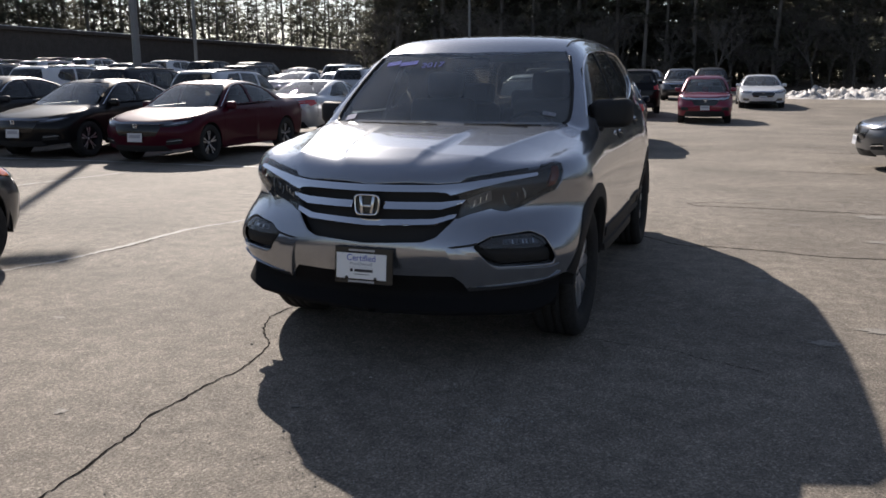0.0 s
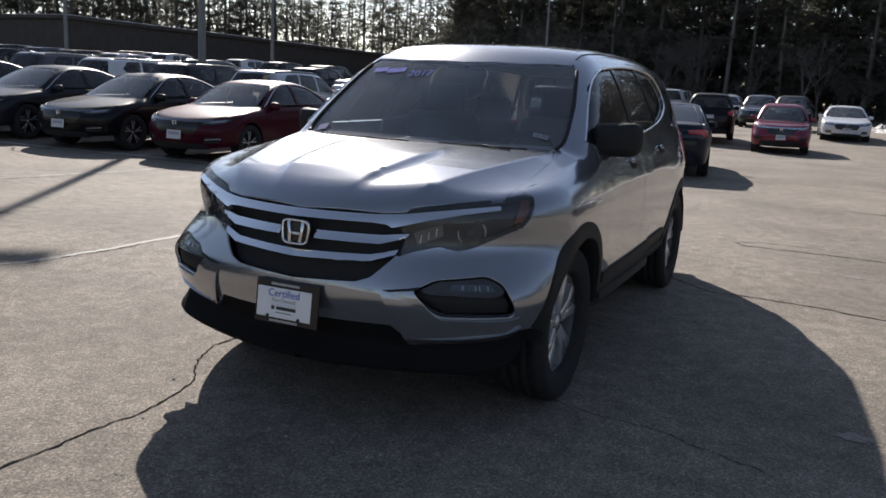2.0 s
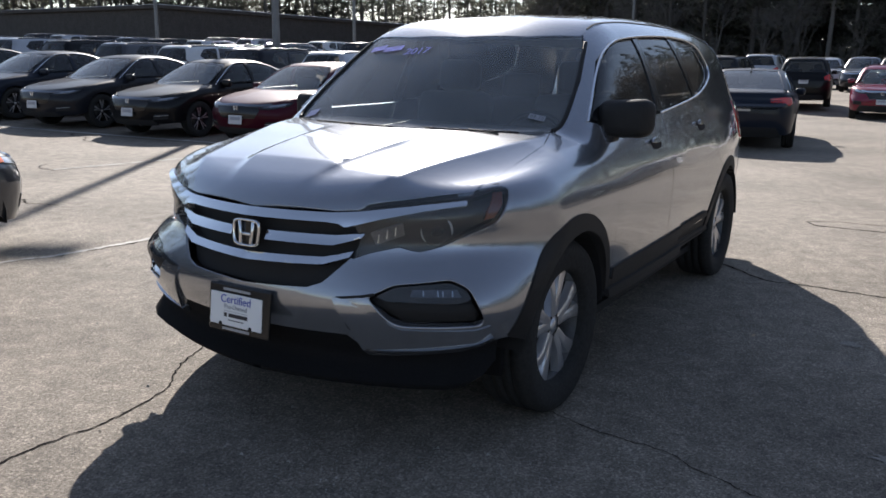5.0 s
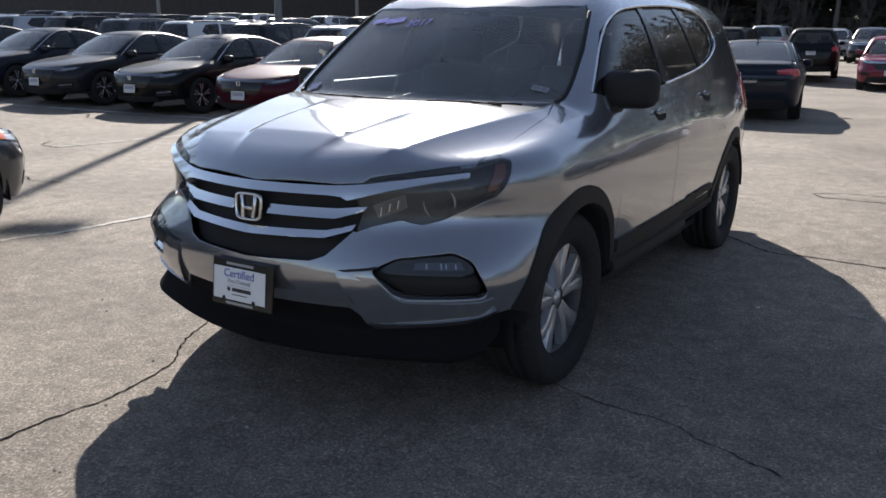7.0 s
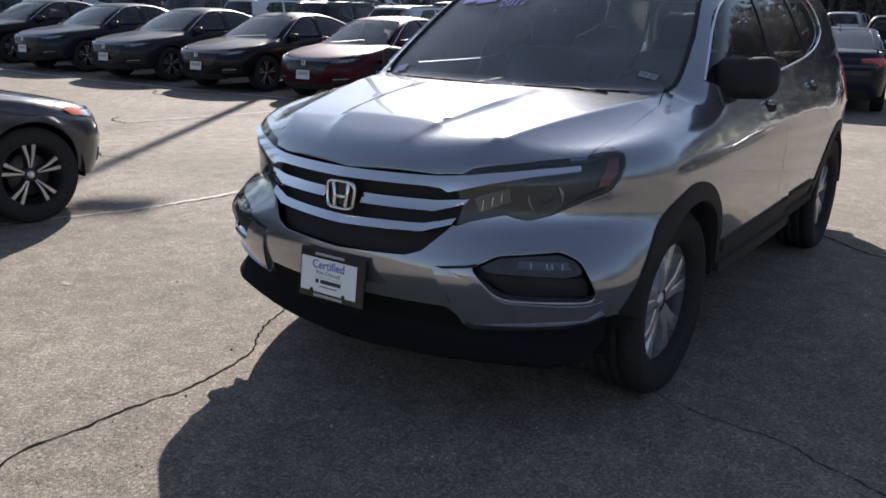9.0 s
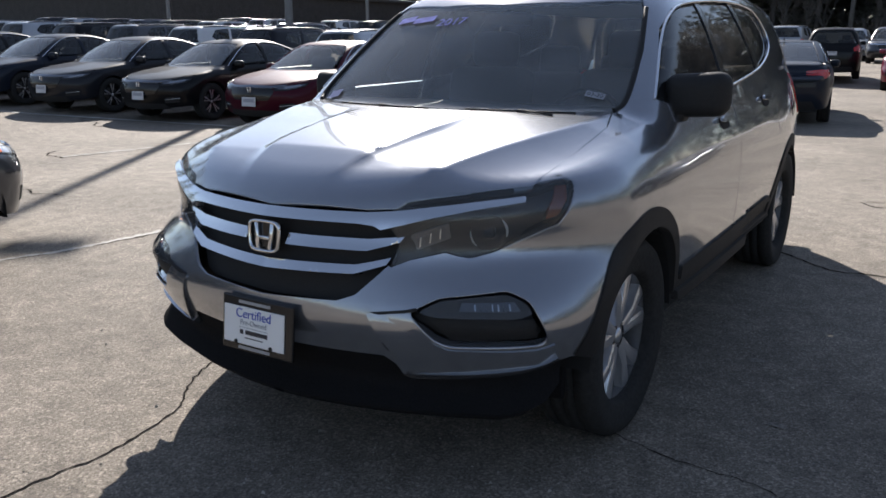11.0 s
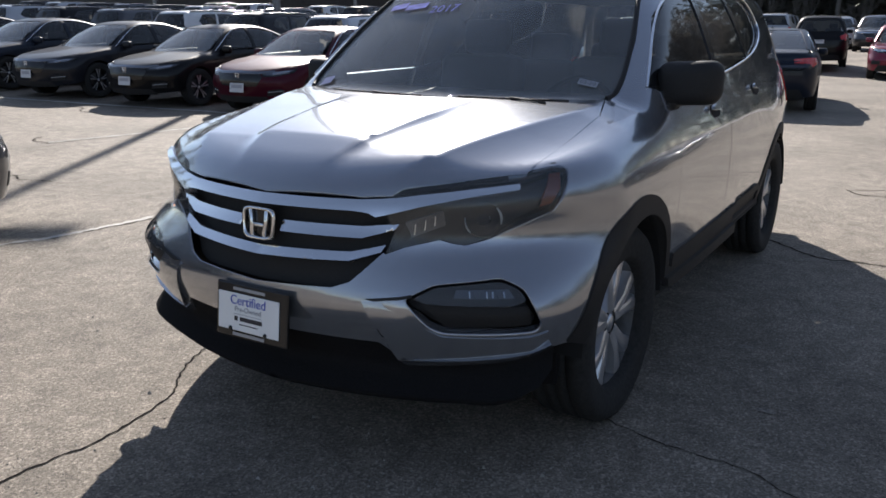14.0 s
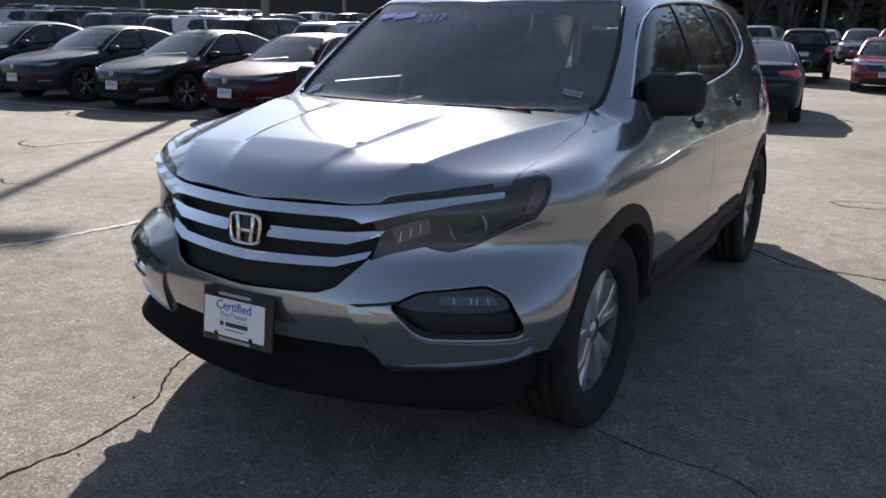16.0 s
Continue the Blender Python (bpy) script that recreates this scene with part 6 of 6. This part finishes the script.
    for key, (px, py, pz), turn in (("plate", S["plate"], pose(0, 0, 0, 84, 0, 0)), ("tail_plate", S["tail_plate"], pose(0, 0, 0, 90, 0, 180))):
        if kind == "compact" and key == "plate":
            continue
        if ("card",) not in MESH_CACHE:
            bm = bmesh.new()
            box(bm, (0.30, 0.15, 0.008), bevel=0.003, seg=1)
            MESH_CACHE[("card",)] = from_bm("plate", bm, CARD_GREY)
            bm = bmesh.new()
            box(bm, (0.23, 0.055, 0.002), (0, 0.02, 0.005))
            MESH_CACHE[("bars",)] = from_bm("printed_bar", bm, INK_GREY)
        pl = part("plate", MESH_CACHE[("card",)], car, "white dealer plate")
        pl.matrix_basis = Matrix.Translation((px, py, pz)) @ turn
        part("printed_bar", MESH_CACHE[("bars",)], pl)
    if (kind, "badge") not in MESH_CACHE:
        bm = bmesh.new()
        for s in (1, -1):
            box(bm, (0.014, 0.012, 0.075), (s * 0.03, 0, 0), Matrix.Rotation(radians(s * 7), 4, "Y"), bevel=0.003, seg=1)
            box(bm, (0.10, 0.008, 0.006), (0, 0, s * 0.042))
        box(bm, (0.05, 0.012, 0.012), bevel=0.003, seg=1)
        MESH_CACHE[(kind, "badge")] = from_bm("badge", bm, CHROME)
        bm = bmesh.new()
        q = [bm.verts.new(p) for p in ((-0.02, 0, 0), (0.02, 0, 0), (0.006, 0.16, 0.055), (-0.006, 0.16, 0.055), (-0.004, 0.18, 0.0), (0.004, 0.18, 0.0))]
        for f in ((0, 1, 2, 3), (0, 3, 4), (1, 5, 2), (2, 5, 4, 3)):
            bm.faces.new([q[i] for i in f])
        MESH_CACHE[(kind, "fin")] = from_bm("antenna_fin", bm, GLOSS_BLACK)
        bm = bmesh.new()  # inside: floor, dashboard and seats seen dimly through the glass
        top = 1.20 if kind == "wagon" else 1.08
        box(bm, (1.5, L - 1.5, 0.04), (0, L / 2 + 0.15, 0.30))
        box(bm, (1.45, 0.5, 0.14), (0, 1.3 if kind == "wagon" else 1.55, top - 0.2), bevel=0.04)
        MESH_CACHE[(kind, "cabin")] = from_bm("cabin_floor", bm, INNER)
        bm = bmesh.new()
        box(bm, (0.5, 0.5, 0.15), (0, -0.2, top - 0.55), bevel=0.05)
        box(bm, (0.5, 0.14, 0.6), (0, 0.08, top - 0.22), Matrix.Rotation(radians(-14), 4, "X"), bevel=0.05)
        box(bm, (0.26, 0.1, 0.18), (0, 0.2, top + 0.14), Matrix.Rotation(radians(-8), 4, "X"), bevel=0.04)
        MESH_CACHE[(kind, "seat")] = from_bm("seat", bm, CLOTH, True)
    part("badge", MESH_CACHE[(kind, "badge")], car).matrix_basis = Matrix.Translation((0, 0.012, (S["bar"][0][2] + S["grille"][-1][2]) / 2 + 0.05))
    part("antenna_fin", MESH_CACHE[(kind, "fin")], car).matrix_basis = Matrix.Translation(S["fin"])
    part("cabin_floor", MESH_CACHE[(kind, "cabin")], car)
    for x, y in ((0.38, 2.35), (-0.38, 2.35), (0.38, 3.15), (-0.38, 3.15)):
        part("seat", MESH_CACHE[(kind, "seat")], car).matrix_basis = Matrix.Translation((x, y, 0))
    return car


MESH_CACHE = {}
P_RED = paint("dark_red_paint", (0.045, 0.002, 0.010), 0.1, 0.40, coat=0.18)
P_BLACK = paint("black_paint", (0.004, 0.004, 0.005), 0.0, 0.45, coat=0.28)
P_GREY = paint("dark_grey_paint", (0.014, 0.015, 0.020), 0.1, 0.45, coat=0.28)
P_BLUE = paint("dark_blue_grey_paint", (0.011, 0.015, 0.026), 0.1, 0.45, coat=0.28)
P_BRIGHT_RED = paint("red_paint", (0.15, 0.004, 0.024), 0.2, 0.36, coat=0.9)
P_WHITE = paint("white_paint", (0.62, 0.63, 0.64), 0.05, 0.4)
P_LIGHT = paint("light_silver_paint", (0.42, 0.43, 0.45), 0.6, 0.36)
P_STEEL = paint("steel_grey_paint", (0.05, 0.052, 0.060), 0.5, 0.34)
P_MID = paint("mid_silver_paint", (0.105, 0.11, 0.12), 0.5, 0.36, coat=0.6)


def stand(x, y, turn):
    return pose(x, y, rise(x, y), 0, 0, turn)


# front row to the side: dark saloons side by side
row = "row of parked saloons"
red = vehicle("sedan", "sedan", "dark red saloon with black sport wheels parked in a row", stand(-8.17, 8.02, 2), P_RED, row, dark_lamps=True)
blk = vehicle("sedan", "sedan", "black saloon parked in a row of saloons", stand(-10.70, 7.80, 2), P_BLACK, row, dark_lamps=True)
gry = vehicle("sedan", "sedan", "dark grey saloon parked in a row of saloons", stand(-13.15, 7.50, 2), P_GREY, row, dark_lamps=True)
blu = vehicle("sedan", "sedan", "dark blue-grey saloon parked in a row of saloons", stand(-15.65, 7.22, 2), P_BLUE, row, dark_lamps=True)
for i, src in enumerate((blk, gry, blk, blu)):
    copy_thing(src, stand(-18.15 - 2.5 * i, 6.93 - 0.29 * i, 2))
# rows behind: mostly wagons, backs to the saloons
wag = [vehicle("wagon", "parked_suv", lab, stand(x, 19.4, 182), p, "rows of parked SUVs") for x, p, lab in (
    (-23.9, P_BLACK, "black SUV parked in a long row"), (-12.3, P_LIGHT, "silver SUV parked in a long row"), (-15.2, P_GREY, "dark grey SUV parked in a long row"),
    (-18.1, P_WHITE, "white SUV parked in a long row"), (-21.0, P_STEEL, "steel grey SUV parked in a long row"))]
seda = vehicle("sedan", "sedan", "light silver saloon parked in the second row", stand(-6.3, 19.2, 182), P_LIGHT, row)
copy_thing(gry, stand(-3.4, 19.3, 182))
copy_thing(seda, stand(-9.3, 19.3, 182))
rr = random.Random(8)
for k in range(9):
    copy_thing(rr.choice(wag), stand(-26.8 - 2.9 * k, 19.4 + rr.uniform(-0.2, 0.2), 182))
for j, y in enumerate((27.5, 32.5, 41.0)):
    for k in range(14):
        x = -6.5 - 2.9 * k - 2.0 * j + rr.uniform(-0.15, 0.15)
        if rr.random() < 0.93:
            copy_thing(rr.choice(wag if rr.random() < 0.75 else [seda, gry, blk]), stand(x, y + rr.uniform(-0.2, 0.2), 2 if j == 0 else 182))

# cars beyond the silver SUV
vehicle("sedan", "sedan", "dark grey saloon with red tail lamps seen from behind", stand(-1.63, 18.13, 188), P_BLUE)
copy_thing(wag[0], stand(-2.6, 32.5, 187))
small = vehicle("wagon", "parked_suv", "bright red compact SUV facing the camera", stand(0.55, 24.9, 3) @ Matrix.Diagonal((0.955, 0.935, 0.955, 1)), P_BRIGHT_RED)
vehicle("sedan", "sedan", "white saloon standing alone near the trees", stand(2.5, 33.6, 3), P_WHITE)
copy_thing(wag[4], stand(-1.4, 40.5, 2))
copy_thing(wag[0], stand(0.2, 39.0, 3))
copy_thing(wag[2], stand(-5.2, 33.5, 180))
copy_thing(wag[1], stand(-5.0, 40.0, 180))
copy_thing(wag[0], stand(-8.0, 41.5, 180))
copy_thing(wag[1], stand(-3.6, 45.0, 2))
vehicle("sedan", "sedan", "silver saloon with its nose turned across the lane", stand(3.48, 11.4, -86), P_MID)
vehicle("compact", "sedan", "steel grey saloon with machined alloy wheels beside the SUV", stand(-4.50, 1.67, 179), P_STEEL)


# ---- lamp posts ----
def lamp_post(x, y, tall, turn=0):
    post = thing("lamp_post", "tall square steel lamp post with a flat lamp head", "lamp post", stand(x, y, turn), "lamp posts of the car park")
    bm = bmesh.new()
    box(bm, (0.26, 0.26, 0.02), (0, 0, 0.81), bevel=0.004, seg=1)
    tube(bm, (0, 0, 0.8), (0, 0, tall), 0.125, 0.075, 12)
    part("pole", from_bm("pole", bm, STEEL), post)
    bm = bmesh.new()
    tube(bm, (0, 0, -0.2), (0, 0, 0.8), 0.32, 0.30, 20)
    part("concrete_base", from_bm("concrete_base", bm, PALE), post)
    for s in (1, -1):
        bm = bmesh.new()
        tube(bm, (0, 0, tall - 0.1), (s * 0.5, 0, tall), 0.04, 0.035, 8)
        arm = part("arm", from_bm("arm", bm, STEEL), post)
        bm = bmesh.new()
        box(bm, (0.65, 0.40, 0.16), (s * 0.75, 0, tall), bevel=0.04, seg=2)
        part("lamp_head", from_bm("lamp_head", bm, STEEL), arm)


lamp_post(-16.1, 17.7, 11.6, 35)
lamp_post(-33.8, 44.8, 11.6, 35)
lamp_post(-40.0, 33.0, 11.6, 35)
lamp_post(-20.0, 63.0, 11.6, 35)

# ---- low dark building behind the rows ----
b = thing("warehouse", "long low dark building with a flat roof behind the car park", "building", pose(-57.9, 48.3, 0.3, 0, 0, 89))
for k, (x0, y0, x1, y1) in enumerate(((0, 0, 88, 14), (0, 14, 14, 90))):  # two wings that meet at a corner
    c, w, d = ((x0 + x1) / 2, (y0 + y1) / 2), x1 - x0, y1 - y0
    bm = bmesh.new()
    box(bm, (w, d, 5.5), (*c, 2.75))
    part("wall", from_bm("wall", bm, CLADDING), b)
    bm = bmesh.new()
    box(bm, (w + 0.6, d + 0.6, 0.35), (*c, 5.68 + 0.004 * k), bevel=0.05, seg=1)
    roof_ob = part("roof", from_bm("roof", bm, CLADDING), b)
    bm = bmesh.new()
    box(bm, (w - 1, d - 1, 0.12), (*c, 5.90), bevel=0.05, seg=1)
    part("roof_snow", from_bm("roof_snow", bm, SNOW), roof_ob)

# ---- snow bank ----
rnd = random.Random(11)


def snow_bank(pts, tall, seed, label):
    rnd = random.Random(seed)
    vs, fs = [], []
    n, m_ = 220, 22
    for i in range(n + 1):
        t = i / n * (len(pts) - 1)
        k = min(int(t), len(pts) - 2)
        x = pts[k][0] + (pts[k + 1][0] - pts[k][0]) * (t - k)
        y = pts[k][1] + (pts[k + 1][1] - pts[k][1]) * (t - k)
        e = math.sin(math.pi * i / n)**0.4
        for j in range(m_ + 1):
            s = j / m_ * 2 - 1
            hgt = tall * e * max(0, 1 - s * s) * (0.6 + 0.7 * noise.noise((x * 0.9, s * 2 + seed, 0)) + 0.8 * noise.noise((x * 2.3, s * 4, seed)) + 0.5 * noise.noise((x * 6.1, s * 9, seed + 3)))
            vs.append((x + 0.3 * noise.noise((x, s * 3, 4.0)), y + s * 2.0 + 0.4 * noise.noise((x * 1.5, s * 3, 9.0)), rise(x, y) + max(hgt, 0) - 0.02))
    for i in range(n):
        for j in range(m_):
            a = i * (m_ + 1) + j
            fs.append((a, a + 1, a + m_ + 2, a + m_ + 1))
    tagged(new("snow_bank", mesh("snow_bank", vs, fs, SNOW)), label, "snow bank")


snow_bank([(4.2, 48), (7, 47), (12, 44), (20, 38)], 0.62, 3, "heap of dirty old snow at the edge of the lot")
snow_bank([(3.0, 52), (8, 54), (16, 50)], 0.5, 6, "low ridge of dirty old snow before the trees")


# ---- trees ----
def limb(vs, fs, a, b, r0, r1, n=4):
    a, b = Vector(a), Vector(b)
    m = look(a, b).to_3x3()
    k = len(vs)
    for p, r in ((a, r0), (b, r1)):
        vs += [tuple(p + m @ Vector((math.cos(2 * math.pi * i / n) * r, math.sin(2 * math.pi * i / n) * r, 0))) for i in range(n)]
    fs += [(k + i, k + (i + 1) % n, k + n + (i + 1) % n, k + n + i) for i in range(n)]


def pine(seed, tall, first, spread, thick=1.0, bushy=5.0):
    """A pine: tapered trunk, limbs in whorls, and needles in many small sprays."""
    rnd = random.Random(seed)
    tree = thing("pine_tree", "tall dark green pine at the edge of the lot", "tree", None, "woods round the lot")
    vs, fs = [], []
    p = Vector((0, 0, -0.3))
    lean = Vector((rnd.uniform(-0.02, 0.02), rnd.uniform(-0.02, 0.02), 1))
    for i in range(8):
        q = Vector((0, 0, -0.3)) + lean * (tall * (i + 1) / 8)
        r = lambda z: 0.24 * thick * (1 - z / tall)**0.8 + 0.015
        limb(vs, fs, p, q, r(max(p.z, 0)), r(min(q.z, tall * 0.995)), 8)
        p = q
    cv, cf = [], []
    z = first
    while z < tall - 0.4:
        f = (z - first) / (tall - first)
        reach = spread * (1 - f)**0.7 * (0.55 + 0.45 * min(1, f * 5 + 0.35))
        for _ in range(rnd.choice((3, 4, 5))):
            an = rnd.uniform(0, 2 * math.pi)
            le = reach * rnd.uniform(0.55, 1.1)
            if rnd.random() < 0.10:
                continue
            d = Vector((math.cos(an), math.sin(an), rnd.uniform(-0.12, 0.30)))
            base = lean * z
            tip = base + d * le
            limb(vs, fs, base, tip, 0.035 * thick * (1 - f) + 0.012, 0.006, 3)
            n = max(4, int(le * bushy))
            for k in range(n):
                t = 0.25 + 0.75 * (k + rnd.random()) / n
                c = base + d * le * t + Vector((rnd.gauss(0, 0.16), rnd.gauss(0, 0.16), rnd.gauss(0, 0.10) + 0.02))
                for _ in range(6):  # a spray: thin blades fanning out
                    g = Vector((d.x + rnd.gauss(0, 0.8), d.y + rnd.gauss(0, 0.8), rnd.gauss(0.15, 0.45))).normalized()
                    s = Vector((-g.y, g.x, rnd.uniform(-0.4, 0.4))).normalized()
                    ln, wd = rnd.uniform(0.30, 0.62), rnd.uniform(0.05, 0.13)
                    b = len(cv)
                    cv += [tuple(c - s * wd), tuple(c + s * wd), tuple(c + g * ln)]
                    cf.append((b, b + 1, b + 2))
        z += rnd.uniform(0.35, 0.75)
    trunk = part("trunk", mesh("trunk", vs, fs, BARK, False), tree)
    part("crown", mesh("crown", cv, cf, NEEDLES, False), tree)
    return tree


def bare_tree(seed, tall, leaves=0, label="bare leafless tree at the edge of the lot"):
    rnd = random.Random(seed)
    tree = thing("bare_tree", label, "tree", None, "woods round the lot")
    vs, fs, lv, lf = [], [], [], []

    def grow(p, d, ln, r, depth):
        q = p
        for _ in range(2):
            d = (d + Vector((rnd.gauss(0, 0.10), rnd.gauss(0, 0.10), rnd.gauss(0.03, 0.06)))).normalized()
            q2 = q + d * ln / 2
            limb(vs, fs, q, q2, r, r * 0.82, 6 if depth == 0 else 4 if depth < 3 else 3)
            q, r = q2, r * 0.82
        if depth >= 5:
            for _ in range(leaves):
                c = q + Vector((rnd.gauss(0, 0.25), rnd.gauss(0, 0.25), rnd.gauss(0, 0.2)))
                g = Vector((rnd.gauss(0, 1), rnd.gauss(0, 1), rnd.gauss(0, 1))).normalized() * rnd.uniform(0.07, 0.13)
                s = Vector((rnd.gauss(0, 1), rnd.gauss(0, 1), rnd.gauss(0, 1))).normalized() * 0.055
                b = len(lv)
                lv.extend((tuple(c - g), tuple(c + s), tuple(c + g), tuple(c - s)))
                lf.append((b, b + 1, b + 2, b + 3))
            return
        for i in range(rnd.choice((2, 3, 3)) if depth else 4):
            a = rnd.uniform(0, 2 * math.pi)
            w = rnd.uniform(0.45, 0.95) if depth else rnd.uniform(0.3, 0.6)
            side = Vector((math.cos(a), math.sin(a), 0.1))
            grow(q, (d + side * w).normalized(), ln * rnd.uniform(0.62, 0.85), r * rnd.uniform(0.5, 0.72), depth + 1)
        grow(q, d, ln * 0.8, r * 0.75, depth + 1)

    grow(Vector((0, 0, -0.3)), Vector((rnd.uniform(-0.05, 0.05), rnd.uniform(-0.05, 0.05), 1)), tall * 0.24, 0.16 * tall / 14, 0)
    part("trunk", mesh("trunk", vs, fs, BARK, False), tree)
    if lv:
        part("crown", mesh("crown", lv, lf, DRY_LEAF, False), tree, "pale dry leaves still on the twigs")
    return tree


def place(tree, x, y, s, turn, tilt=0):
    tree.matrix_basis = pose(x, y, rise(x, y), 0, tilt, turn) @ Matrix.Diagonal((s, s, s, 1))


tall_pines = [pine(i, 19 + i, 4.5 + 1.2 * i, 2.8, 1.0, 3.8) for i in range(3)]
full_pines = [pine(10 + i, 17 + 1.5 * i, 0.8 + 0.5 * i, 3.8, 0.9, 5.0) for i in range(3)]
bares = [bare_tree(30 + i, 13 + i) for i in range(2)]
beech = bare_tree(40, 12, 5, "bare tree with pale dry leaves still on its twigs")
rt = random.Random(77)
spots = []
# behind the low building: tall open pines, with the sky between the trunks
for k in range(120):
    az = radians(23.5 + 44.5 * (k + rt.uniform(-0.4, 0.4)) / 112)
    d = max(59.4 / math.sin(az), 51.8 / math.cos(az)) + rt.uniform(34, 66)
    spots.append((full_pines if rt.random() < 0.45 else tall_pines, 1.7 - d * math.sin(az), -3.5 + d * math.cos(az), rt.uniform(0.9, 1.25)))
# dense dark woods straight ahead
for k in range(88):
    az = radians(-8 + 33 * (k + rt.uniform(-0.5, 0.5)) / 88)
    d = rt.choice((86, 92, 98, 105)) + rt.uniform(-3, 3)
    spots.append((full_pines if rt.random() < 0.75 else tall_pines, 1.7 - d * math.sin(az), -3.5 + d * math.cos(az), rt.uniform(0.9, 1.3)))
for k in range(40):
    az = radians(-10 + 34.5 * (k + rt.uniform(-0.5, 0.5)) / 40)
    d = rt.uniform(112, 132)
    spots.append((full_pines, 1.7 - d * math.sin(az), -3.5 + d * math.cos(az), rt.uniform(1.0, 1.4)))
# thin bare undergrowth along the edge of the woods
for k in range(44):
    az = radians(-9 + 36 * (k + rt.uniform(-0.5, 0.5)) / 44)
    d = rt.uniform(76, 88)
    spots.append((bares, 1.7 - d * math.sin(az), -3.5 + d * math.cos(az), rt.uniform(0.30, 0.75)))
# mixed bare trees and pines on the other side of the lane
for k in range(84):
    az = radians(-8 - 75 * (k + rt.uniform(-0.5, 0.5)) / 56)
    d = rt.choice((56, 64, 72, 80)) + rt.uniform(-3, 3)
    spots.append((bares if d < 66 else full_pines, 1.7 - d * math.sin(az), -3.5 + d * math.cos(az), rt.uniform(0.9, 1.3)))
# unseen trees added round behind the camera, to darken the reflections
for k in range(66):
    az = radians(-85 - 210 * (k + rt.uniform(-0.5, 0.5)) / 66)
    d = rt.uniform(55, 75)
    spots.append((rt.choice((bares, bares, bares, full_pines, tall_pines)), 1.7 - d * math.sin(az), -3.5 + d * math.cos(az), rt.uniform(0.9, 1.2)))
used = set()
for kinds, x, y, s in spots:
    src = rt.choice(kinds)
    t = src if src.name not in used else copy_thing(src, Matrix())
    used.add(src.name)
    t.scale = (1, 1, 1)
    place(t, x, y, s, rt.uniform(0, 360), rt.uniform(-2, 2))
place(beech, 12.6, 49.0, 1.45, 20)
for x, y, s, turn in ((10.2, 53, 1.15, 250), (15.2, 52, 1.5, 310), (11.6, 55, 1.3, 30), (13.6, 46.5, 0.7, 100), (17.5, 49, 1.2, 160)):
    place(copy_thing(beech, Matrix()), x, y, s, turn)

# the rough bank of leaf litter on which the woods stand, as a low belt round the lot
bv, bf = [], []
nb = 160
for i in range(nb + 1):
    a = 2 * math.pi * i / nb
    for j, (d, h) in enumerate(((52, -0.3), (56, 0.3), (64, 0.9), (85, 1.3), (140, 1.6))):
        far = 1.0 + 0.55 * max(0.0, math.sin(a - radians(20)))**2 if 0.9 < a / 1 % (2 * math.pi) < 3.0 else 1.0
        d2 = d * far + 1.5 * noise.noise((math.cos(a) * 6, math.sin(a) * 6, j))
        bv.append((1.7 + d2 * math.cos(a), -3.5 + d2 * math.sin(a), 0.35 + h + rise(1.7 + d2 * math.cos(a), 0) + 0.3 * noise.noise((math.cos(a) * 12, math.sin(a) * 12, j * 2.0))))
bf = [(i * 5 + j, i * 5 + j + 1, i * 5 + j + 6, i * 5 + j + 5) for i in range(nb) for j in range(4)]
tagged(new("woodland_bank", mesh("woodland_bank", bv, bf, EARTH)), "brown leaf-litter bank under the trees", "ground", kind="structure")
